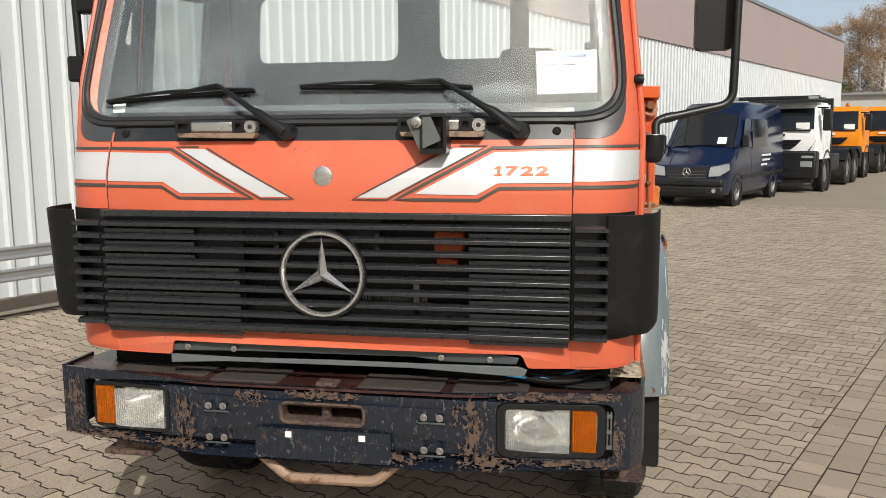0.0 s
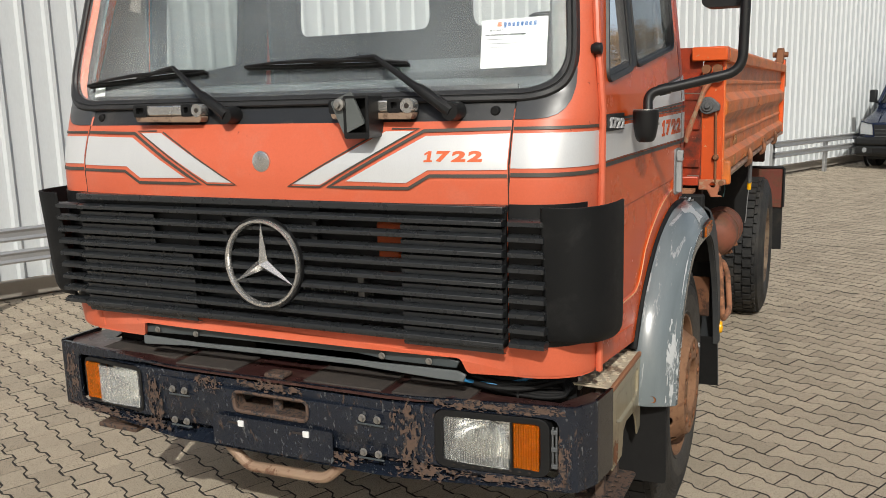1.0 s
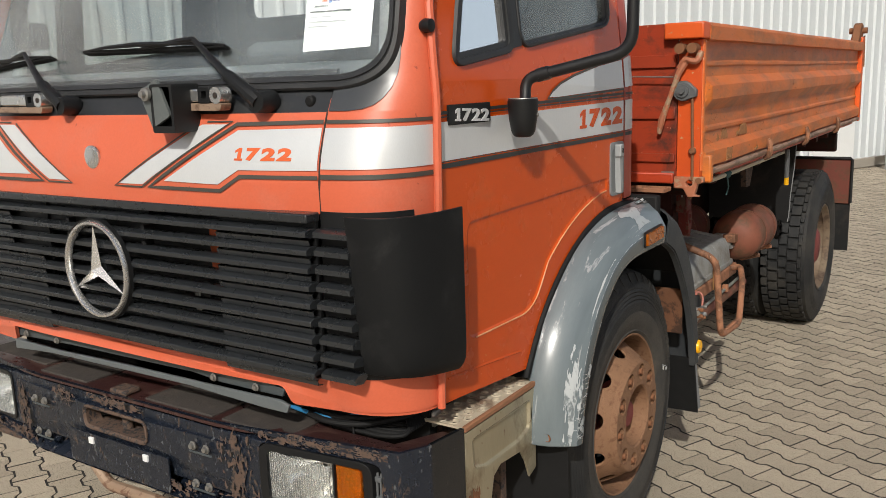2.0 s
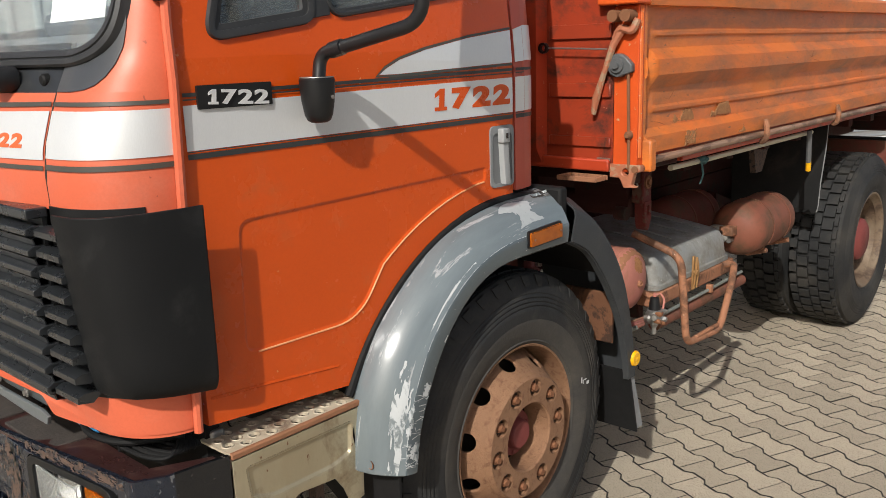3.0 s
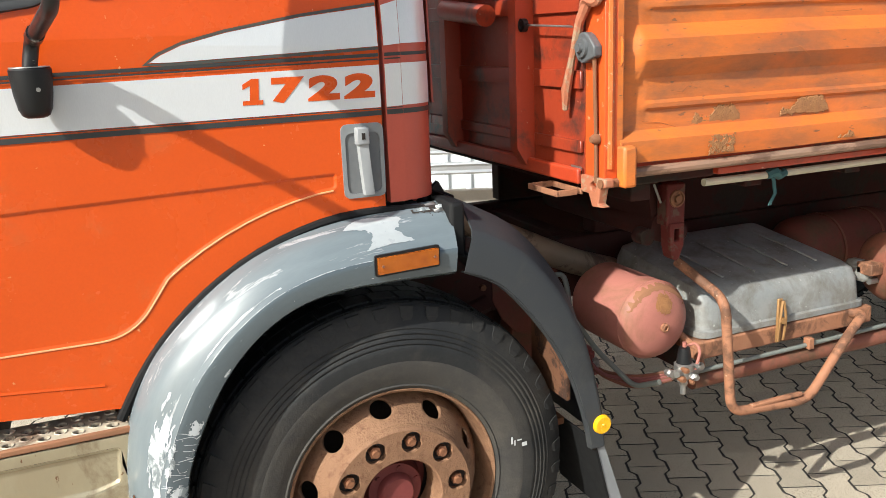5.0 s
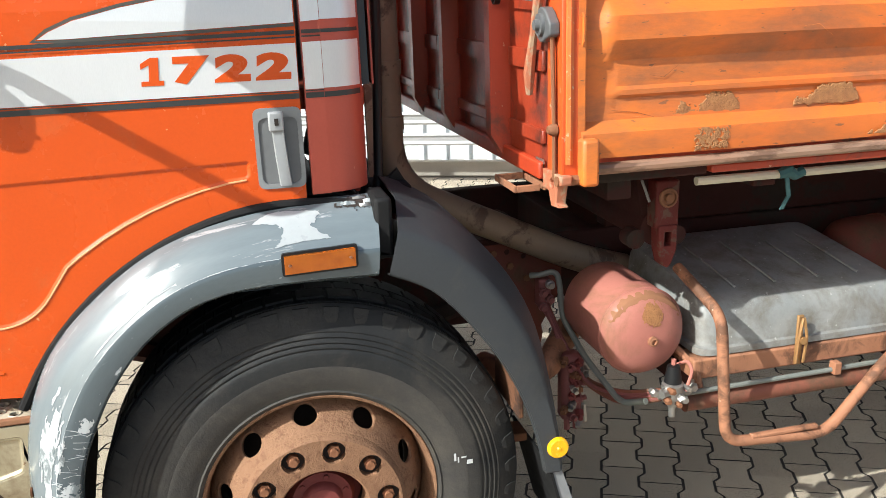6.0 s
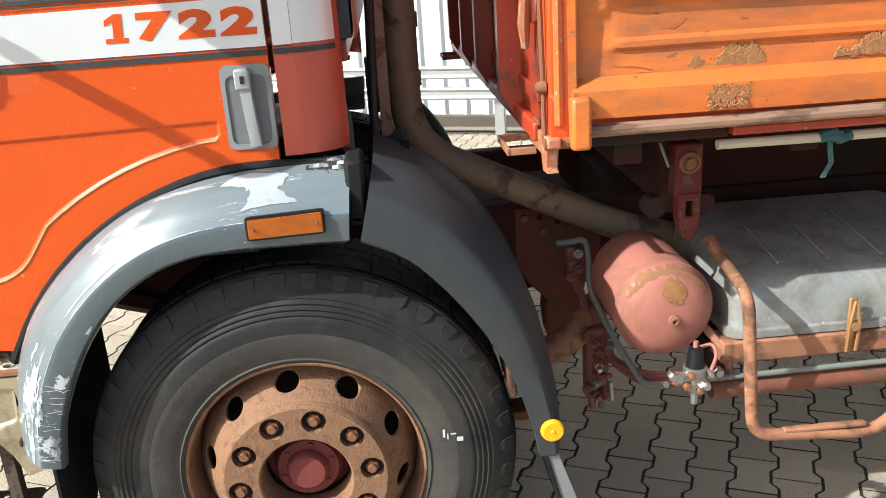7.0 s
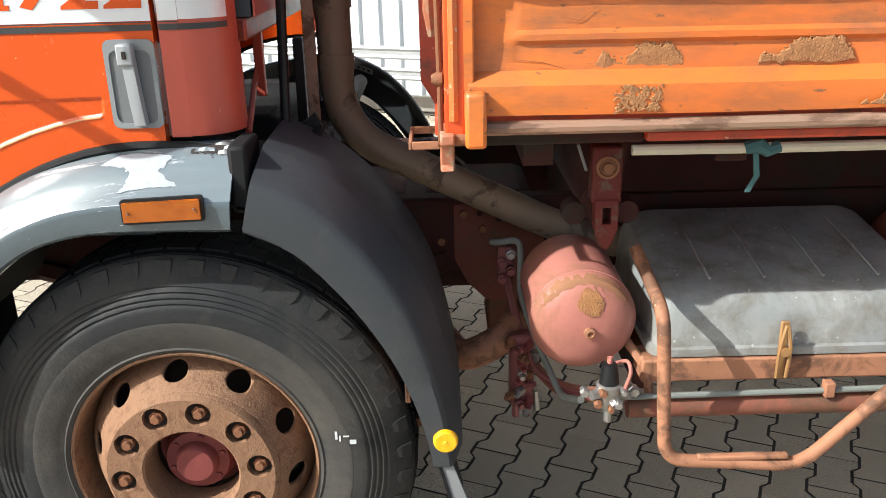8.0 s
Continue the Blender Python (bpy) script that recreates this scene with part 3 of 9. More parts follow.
def front_y(z):
    return piece(((0.90, 0.05), (1.07, 0.015), (1.49, 0.008), (1.56, 0.006), (1.62, 0.014), (1.70, 0.040), (1.73, 0.052), (1.82, 0.095), (2.62, 0.31)), z)


def door_y(z):
    return 0.237 + 0.03 * (z - 0.96) + (0.22 * (z - 1.95) if z > 1.95 else 0.0)


def bow(z):
    """How far the front falls back towards its ends."""
    return 0.04 + 0.01 * max(0.0, min(1.0, (z - 1.2) / 0.3))


def edge_x(z):
    return 0.845 - 0.10 * max(0.0, z - 1.78)


def side_x(y, z):
    return 1.064 + 0.042 * (y - 0.3) - 0.11 * max(0.0, z - 1.78)


def corner(t, z, s=1, out=0.0):
    """The rounded front corner of the cab: t from 0 (front) to 1 (door)."""
    a = radians(90 * t)
    xa, xb, ya, yb = edge_x(z), side_x(door_y(z), z), front_y(z) + bow(z), door_y(z)
    x, y = xa + (xb - xa + out) * math.sin(a) ** 0.92, ya - out + (yb - ya + out) * (1 - math.cos(a)) ** (1.0 + 15.0 * (bow(z) - 0.04))
    return Vector((s * x, y, z))


def face(u, v, w=0.0):
    """The cab's front skin at x = u and height v."""
    return Vector((u, front_y(v) + bow(v) * (abs(u) / edge_x(v)) ** 4 - w, v))


def dense(pts, step=0.1):
    out = []
    for a, b in zip(pts, pts[1:] + pts[:1]):
        n = max(1, int(math.dist(a, b) / step))
        out += [(a[0] + (b[0] - a[0]) * i / n, a[1] + (b[1] - a[1]) * i / n) for i in range(n)]
    return out


def zs(a, b, n):
    return [a + (b - a) * i / n for i in range(n + 1)]


# front skin
rows = [[face(x, z) for x in zs(-0.842, 0.842, 40)] for z in zs(1.485, 1.735, 10)]
# Black bars laid in the panel gaps stand in for their shade.
for x in (-0.8435, 0.8435):
    part("panel_seam", tubed([face(x, z, -0.0035) for z in zs(1.487, 1.734, 10)], 0.0045, 6), INKDARK, truck)
part("front_panel", thick_loft(rows, lambda p: p + Vector((0, 0.012, 0))), PAINT, truck, "faded red-orange front flap")
for s in (1, -1):
    rows = [[corner(t, z, s) for t in zs(0, 1, 10)] for z in zs(0.965, 1.735, 12)]
    part("corner_panel", thick_loft(rows, lambda p: p + Vector((-s * 0.01, 0.01, 0))), PAINT, truck)
    rows = [[corner(t, z, s) for t in zs(piece(((1.735, 0.0), (1.775, 0.0), (1.80, 0.12), (1.84, 0.42), (1.88, 0.52), (1.95, 0.555), (2.62, 0.555)), z), 1, 12)] for z in zs(1.735, 1.90, 11) + zs(1.95, 2.62, 9)]
    part("windscreen_pillar", thick_loft(rows, lambda p: p + Vector((-s * 0.03, 0.03, 0))), PAINT, truck)
    path = [corner(1.0, z, s, 0.004) + Vector((s * 0.006, -0.008, 0)) for z in zs(0.955, 2.55, 14)]
    part("door_seam_strip", tubed(path, 0.011, 8), PAINT, truck)
    rows = [[corner(t, z, s, 0.004) for t in zs(0, 0.75, 8)] for z in zs(1.062, 1.492, 4)]
    part("corner_backing", thick_loft(rows, lambda p: p + Vector((-s * 0.004, 0.004, 0))), BLACKP, truck)
# lower skirt: thin in the middle, deeper at the ends, and round the corners
out = [(-0.90, 0.950), (-0.615, 0.955), (-0.60, 1.010), (0.68, 1.008), (0.70, 0.957), (0.86, 0.957), (0.86, 1.075), (-0.90, 1.075)]
bm = plate(bmesh.new(), dense(rounded(out, 0.012, 2), 0.08), [], lambda u, v, w: face(u, v, w) + Vector((0, 0.0, 0)), 0.012)
part("front_skirt", bm, PAINT, truck)
for s in (1, -1):
    rows = [[corner(t, z, s, -0.004) for t in zs(0, 1, 10)] for z in zs(0.955, 0.99, 3)]
    part("skirt_corner", thick_loft(rows, lambda p: p + Vector((-s * 0.01, 0.01, 0))), PAINT, truck)

# grille
grille = part("grille", boxed(-0.845, 0.845, 0.0, 0.05, 1.468, 1.492), GRILLE, truck, "black slatted plastic grille", bevel=0.004)
slat_prof = [(-0.004, 0.007), (-0.004, -0.006), (0.03, -0.012), (0.05, 0.004), (0.05, 0.010), (0.012, 0.014)]


def slat(x0, x1, z, yoff=0.0):
    bm = bmesh.new()
    a, b = [[bm.verts.new((x, y + yoff, z + dz)) for y, dz in slat_prof] for x in (x0, x1)]
    n = len(a)
    for k in range(n):
        bm.faces.new((a[k], a[(k + 1) % n], b[(k + 1) % n], b[k]))
    bm.faces.new(a[::-1])
    bm.faces.new(b)
    return bm


for i in range(9):
    z = 1.440 - 0.0455 * i
    part("slat", slat(-0.842, 0.842, z), GRILLE, grille, bevel=0.0015)
    for s in (1, -1):
        part("corner_slat", slat(min(s * 0.856, s * 0.965), max(s * 0.856, s * 0.965), z, 0.012), GRILLE, grille)
for i in range(9):
    z = 1.440 - 0.0455 * i
    for x0, x1 in ((-0.838, -0.487 if i < 3 else -0.32), (0.505, 0.838)):
        rows = [[Vector((x, y, z + dz)) for x in (x0, x1)] for y, dz in ((0.024, -0.010), (0.010, -0.016), (0.014, -0.030), (0.034, -0.034))]
        part("slat_blade", thick_loft(rows, lambda p: p + Vector((0, 0.003, 0))), GRILLE, grille, smooth=False)
part("grille_backing", boxed(-0.842, -0.31, 0.036, 0.046, 1.07, 1.47), BLACKP, grille)
part("grille_backing", boxed(0.50, 0.842, 0.036, 0.046, 1.07, 1.47), BLACKP, grille)
part("grille_foot", boxed(-0.842, 0.842, 0.0, 0.05, 1.062, 1.080), GRILLE, grille, bevel=0.004)
for s in (1, -1):
    rows = []
    for z in [1.060, 1.063, 1.070, 1.082, 1.10, 1.14] + zs(1.2, 1.485, 5) + [1.490, 1.492]:
        k = 1 - 0.17 * max(0.0, (1.12 - z) / 0.06) ** 2.2
        low = (1.492 - z) / 0.432
        row = []
        for x, y in ((0.962, 0.004), (0.995, 0.004), (1.03, 0.008), (1.062, 0.020), (1.09, 0.043), (1.112, 0.08), (1.128, 0.13), (1.136, 0.19), (1.140, 0.252)):
            f = 1 - y / 0.252
            row.append(Vector((s * (0.962 + (x - 0.962) * k), y + 0.05 * (1 - k) + 0.044 * low * f, z + 0.026 * low * f)))
        rows.append(row)
    part("wind_deflector", thick_loft(rows, lambda p: p + Vector((-s * 0.008, 0.008, 0))), DEFLECT, truck, "matt black curved side deflector", bevel=0.003)

# door, side and rear of the cab
def skin(s):
    return lambda u, v, w: Vector((s * (side_x(u, v) + w), u, v))


def arch_at(a, off=0.0):
    """The edge of the door over the wheel."""
    r = 0.768 + off + 0.030 * max(0.0, min(1.0, (149 - a) / 50.0))
    return (1.36 + r * math.cos(radians(a)), 0.55 + r * math.sin(radians(a)))


ARCH = [arch_at(151 - 3.5 * i) for i in range(18)]


def inset(poly, d):
    """A closed outline moved inwards by d."""
    n = len(poly)
    area = sum(poly[i][0] * poly[(i + 1) % n][1] - poly[(i + 1) % n][0] * poly[i][1] for i in range(n))
    k = d if area > 0 else -d
    out = []
    for i in range(n):
        a, c = Vector(poly[i - 1]), Vector(poly[(i + 1) % n])
        t = (c - a).normalized()
        out.append((poly[i][0] - t.y * k, poly[i][1] + t.x * k))
    return out


def dense_path(pts, step=0.06):
    out = []
    for a, b in zip(pts, pts[1:]):
        n = max(1, int(math.dist(a, b) / step))
        out += [(a[0] + (b[0] - a[0]) * i / n, a[1] + (b[1] - a[1]) * i / n) for i in range(n)]
    return out + [pts[-1]]


# outline of the pressed field in the lower door
QUARTER = [(0.345, 1.834), (0.655, 1.878), (0.655, 2.44), (0.545, 2.44)]
SIDEWIN = [(0.695, 1.885), (1.31, 1.970), (1.31, 2.46), (0.695, 2.46)]
FIELD = smooth_path([(1.262, 1.43), (1.262, 1.452), (0.386, 1.428), (0.378, 1.098), (0.55, 1.099)], 0.035, 4)[1:] + smooth_path([(0.55, 1.099), (0.735, 1.10), (0.83, 1.233)], 0.12, 8)[1:]
FIELD = [tuple(p) for p in FIELD] + [p for p in [(1.36 + 0.865 * math.cos(a), 0.55 + 0.865 * math.sin(a)) for a in [radians(142 - 4.2 * i) for i in range(11)]] if p[0] > 0.845] + [(1.25, 1.406), (1.2605, 1.415)]
FIELD = dense_path(FIELD + FIELD[:1], 0.05)[:-1]
for s in (1, -1):
    low = [(0.262, 0.955), (0.675, 0.925)] + [p for p in ARCH if 0.68 < p[0] < 1.375] + [(1.385, 1.345), (1.39, 1.80), (0.262, 1.80)]
    door = part("door", plate(bmesh.new(), dense(low, 0.15), [FIELD], skin(s), 0.03), DOORP, truck, "orange cab door with a silver stripe", smooth=False)
    low_field = inset(FIELD, 0.009)
    part("pressed_edge", loft(bmesh.new(), [[skin(s)(u, v, w) for u, v in lp] for lp, w in ((FIELD, 0.0), (inset(FIELD, 0.003), -0.0008), (inset(FIELD, 0.006), -0.0042), (low_field, -0.005))], True), DOORP, door)
    part("pressed_panel", plate(bmesh.new(), low_field, [], lambda u, v, w: skin(s)(u, v, w - 0.005), 0.02), DOORP, door, smooth=False)
    top = dense([(0.262, 1.80), (1.39, 1.80), (1.385, 2.50), (1.33, 2.56), (0.52, 2.56), (0.28, 1.95)], 0.2)
    wins = [rounded(QUARTER, [0.055, 0.04, 0.04, 0.05], 7), rounded(SIDEWIN, 0.06, 7)]
    part("window_frame", plate(bmesh.new(), top, wins, skin(s), 0.03), DOORP, door, smooth=False)
    for wn_ in wins:
        wide = 0.030 if wn_ is wins[0] else 0.016
        outer, mid, inner = inset(wn_, -0.004), inset(wn_, wide * 0.55), inset(wn_, wide)
        f = skin(s)
        bm = loft(bmesh.new(), [[f(*p, w) for p in lp] for lp, w in ((outer, 0.0), (inset(wn_, -0.001), 0.009), (inset(wn_, 0.005), 0.010), (mid, 0.006), (mid, 0.001), (inner, 0.0), (inner, -0.03))], True)
        part("window_rubber", bm, WSRUBBER, door)
        pane = part("window_pane", plate(bmesh.new(), inner, [], lambda u, v, w: f(u, v, w - 0.012), 0.004), PANE, door, smooth=False)
        pane.visible_shadow = False
    part("window_divider", plate(bmesh.new(), [(0.648, 1.885), (0.702, 1.893), (0.702, 2.44), (0.648, 2.43)], [], lambda u, v, w: skin(s)(u, v, w + 0.006), 0.005), WSRUBBER, door, bevel=0.002)
    # rear quarter and back wall
    rear = [(1.40, 1.36), (1.445, 1.361), (1.445, 2.56), (1.40, 2.56)]
    part("rear_pillar", plate(bmesh.new(), dense(rear, 0.2), [], skin(s), 0.03), FADED, truck, smooth=False)
    rows = [[Vector((s * (side_x(1.445, z) - 0.09 + 0.09 * math.cos(radians(a))), 1.445 + 0.10 * math.sin(radians(a)), z)) for a in zs(0, 90, 10)] for z in zs(1.362, 2.56, 6)]
    part("rear_corner", thick_loft(rows, lambda p: p + Vector((-s * 0.01, -0.01, 0))), FADED, truck)
    for nm_, z0, z1, mat in (("silver_stripe", 1.609, 1.714, SILVER), ("silver_swoosh", 1.762, 1.868, SILVER), ("stripe_line", 1.588, 1.6005, LINED), ("stripe_line", 1.7325, 1.741, LINED)):
        rows = [[Vector((s * (side_x(1.445, z) - 0.088 + 0.090 * math.cos(radians(a))), 1.445 + 0.102 * math.sin(radians(a)), z)) for a in zs(0, 62, 8)] for z in (z0, z1)]
        part(nm_, loft(bmesh.new(), rows), mat, truck)
wins = [rect(-0.885, -0.10, 2.125, 2.46, 0.06), rect(0.112, 0.885, 2.125, 2.46, 0.06)]
part("back_panel", plate(bmesh.new(), rect(-0.99, 0.99, 1.60, 2.56), [rect(-0.93, -0.06, 2.09, 2.48, 0.06), rect(0.06, 0.93, 2.09, 2.48, 0.06)], lambda u, v, w: Vector((u * (1 - 0.06 * max(0, v - 1.78)), 1.576 - w, v)), 0.005), FADED, truck, smooth=False)
for xa, xb in ((-0.99, -0.84), (0.80, 0.99)):
    part("lower_back_panel", boxed(xa, xb, 1.295, 1.305, 1.17, 1.545), FADED, truck)
part("back_brace", tubed([(0.95, 1.53, 1.33), (0.70, 1.50, 1.40), (0.40, 1.47, 1.47)], 0.008, 8), FADED, truck)
part("back_post", boxed(0.60, 0.625, 1.49, 1.515, 1.36, 1.545), FADED, truck, bevel=0.003)
part("back_beam", boxed(-0.985, 0.985, 1.295, 1.556, 1.547, 1.598), PANELDARK, truck, "dark red beam under the back of the cab", bevel=0.006)
part("back_stay", boxed(0.94, 0.965, 1.50, 1.53, 1.36, 1.545), FADED, truck, bevel=0.003)
part("cab_back_wall", plate(bmesh.new(), rect(-0.985, 0.985, 1.60, 2.56), wins, lambda u, v, w: Vector((u * (1 - 0.06 * max(0, v - 1.78)), 1.57 + w, v)), 0.05), INTER, truck)
rows = [[Vector((x * (1 - 0.12 * (k / 4) ** 2), y, 2.56 + 0.14 * math.sin(radians(90 * k / 4)))) for x in zs(-0.985, 0.985, 8)] for k, y in ((0, 0.30), (2, 0.34), (4, 0.5), (4, 1.4), (2, 1.54), (0, 1.57))]
part("roof", thick_loft(rows, lambda p: p - Vector((0, 0, 0.02))), PAINT, truck)
part("cab_floor", boxed(-1.0, 1.0, 0.1, 1.29, 1.10, 1.16), INTER, truck)

# windscreen
WS_OUT = ((1.790, 0.870), (1.793, 0.905), (1.803, 0.945), (1.822, 0.978), (1.850, 0.998), (1.895, 1.007), (1.95, 1.007), (2.05, 0.998), (2.25, 0.976), (2.48, 0.950), (2.54, 0.925), (2.57, 0.86))
WS_IN = ((1.826, 0.850), (1.829, 0.885), (1.838, 0.920), (1.855, 0.950), (1.885, 0.970), (1.92, 0.978), (1.97, 0.976), (2.06, 0.967), (2.25, 0.945), (2.46, 0.918), (2.51, 0.895), (2.535, 0.83))


def corner_t(x, z):
    """Where the corner of the cab reaches the width x."""
    k = (x - edge_x(z)) / (side_x(door_y(z), z) - edge_x(z))
    return math.asin(max(0.0, min(1.0, k)) ** (1 / 0.92)) * 2 / math.pi


def ws(u, v, w=0.0):
    """The glass: flat in front, wrapped round the corners."""
    if abs(u) <= edge_x(v):
        return face(u, v, w)
    q = corner(corner_t(abs(u), v), v, 1 if u > 0 else -1)
    return q + Vector((math.copysign(0.6 * w, u) * (abs(u) - edge_x(v)) / 0.2, -w, 0))


def between(a, b, k):
    return [(p[0] + (q[0] - p[0]) * k, p[1] + (q[1] - p[1]) * k) for p, q in zip(a, b)]


def eased(half):
    """The half outline with its corners cut twice."""
    ring = [(x, z) for z, x in half]
    for _ in range(2):
        ring = ring[:1] + [(p[0] + (q[0] - p[0]) * k, p[1] + (q[1] - p[1]) * k) for p, q in zip(ring, ring[1:]) for k in (0.25, 0.75)] + ring[-1:]
    return ring


ring_out, ring_in = eased(WS_OUT), eased(WS_IN)
ring_out, ring_in = (r + [(r[-1][0] * (1 - k / 10), r[-1][1]) for k in range(1, 20)] + [(-x, z) for x, z in r[::-1]] + [(-r[0][0] * (1 - k / 10), r[0][1]) for k in range(1, 20)] for r in (ring_out, ring_in))
bm = loft(bmesh.new(), [[ws(*p, w) for p in between(ring_out, ring_in, k)] for k, w in ((0.0, -0.03), (0.0, 0.006), (0.16, 0.014), (0.45, 0.016), (0.55, 0.011), (0.62, 0.015), (0.9, 0.012), (1.0, 0.006), (1.0, -0.02))], True)
part("windscreen_rubber", bm, WSRUBBER, truck)
glass_z = sorted({z for z, x in WS_IN} | set(zs(1.97, 2.46, 6)))
rows = [[ws(k * piece(WS_IN, z), z, -0.002) for k in [math.sin(math.pi / 2 * q) for q in zs(-1, 1, 28)]] for z in glass_z]
wsp = part("windscreen", thick_loft(rows, lambda p: p + Vector((0, 0.005, 0))), WSPANE, truck)
wsp.visible_shadow = False
rows = [[face(x, z) + Vector((0, 0.004, 0)) for x in zs(-0.842, 0.842, 40)] for z in zs(1.728, 1.84, 4)]
part("wiper_panel", thick_loft(rows, lambda p: p + Vector((0, 0.012, 0))), COWL, truck, "dark grey panel below the windscreen")
EAR = ((1.737, 0.905), (1.741, 0.945), (1.750, 0.970), (1.765, 0.988), (1.79, 1.002), (1.83, 1.010), (1.87, 1.0105), (1.905, 1.007))
for s in (1, -1):
    rows = [[corner(corner_t(x, z), z, s, 0.003) for x in zs(0.849 if z < 1.797 else piece(WS_OUT, z) - 0.02, piece(EAR, z), 10)] for z in [1.737, 1.739, 1.741, 1.745] + zs(1.75, 1.905, 18)]
    part("cowl_corner", thick_loft(rows, lambda p: p + Vector((-s * 0.008, 0.010, 0))), EARM, truck, "satin grey corner below the windscreen")
part("roof_header", boxed(-0.86, 0.86, 0.27, 0.34, 2.53, 2.63), PAINT, truck, bevel=0.02)

# bumper
def bump_y(x):
    return 0.0 if abs(x) < 0.45 else 0.055 * (abs(x) - 0.45) / 0.5


B_OUT = [(-1.088, 0.625), (-0.5, 0.592), (0.42, 0.592), (1.035, 0.613), (1.035, 0.884), (0.42, 0.872), (-0.49, 0.868), (-1.088, 0.885)]
holes = [rect(0.597, 0.995, 0.650, 0.844, 0.035), rect(-0.99, -0.645, 0.652, 0.842, 0.02), rect(-0.18, 0.135, 0.735, 0.812, 0.03)]
bm = plate(bmesh.new(), dense(B_OUT, 0.06), holes, lambda u, v, w: Vector((u, bump_y(u) - w, v)), 0.012)
bumper = part("bumper", bm, BUMPER, truck, "chipped dark navy steel bumper with rust patches", smooth=False)
bm = bmesh.new()
for s in (1, -1):
    if s > 0:
        rows = [[Vector((s * x, y, z)) for z in zs(z0, z1, 4)] for x, y, z0, z1 in ((1.035, 0.064, 0.615, 0.884), (1.05, 0.070, 0.616, 0.885), (1.085, 0.125, 0.62, 0.888), (1.092, 0.145, 0.62, 0.888))]
        part("bumper_corner", thick_loft(rows, lambda p: p + Vector((-s * 0.009, 0.006, 0))), BUMPER, bumper)
    y0 = 0.145 if s > 0 else 0.075
    rows = [[Vector((s * 1.092, y0, 0.62)), Vector((s * 1.092, y0, 0.888))], [Vector((s * 1.104, 0.282, 0.615)), Vector((s * 1.104, 0.282, 0.884))]]
    part("bumper_side", thick_loft(rows, lambda p: p + Vector((-s * 0.012, 0, 0))), BUMPSIDE, bumper, "glossy black bumper end")
tx = [-1.088, -1.035] + zs(-0.97, 0.97, 18) + [1.035, 1.088]
rows = [[Vector((x, (bump_y(x) + 0.004 if abs(x) < 1.05 else 0.14), 0.868 + (0.008 if abs(x) > 0.6 else 0))) for x in tx], [Vector((x, (0.24 if x < 0.65 else 0.15) if abs(x) < 1.0 else (0.42 if x < 0 else 0.280), 0.862)) for x in tx]]
part("bumper_top", thick_loft(rows, lambda p: p + Vector((0, 0, -0.01))), BUMPTOP, bumper)

# wheels
def circle(r, n, cx=0.0, cy=0.0, ph=0.0):
    return [(cx + r * math.cos(ph + 2 * math.pi * k / n), cy + r * math.sin(ph + 2 * math.pi * k / n)) for k in range(n)]


def nut_mesh(r=0.0172, h=0.026):
    bm = bmesh.new()
    tube(bm, [(0, 0, 0), (h * 0.55, 0, 0)], r, 6)
    tube(bm, [(h * 0.5, 0, 0), (h, 0, 0)], r * 0.62, 10)
    return bm


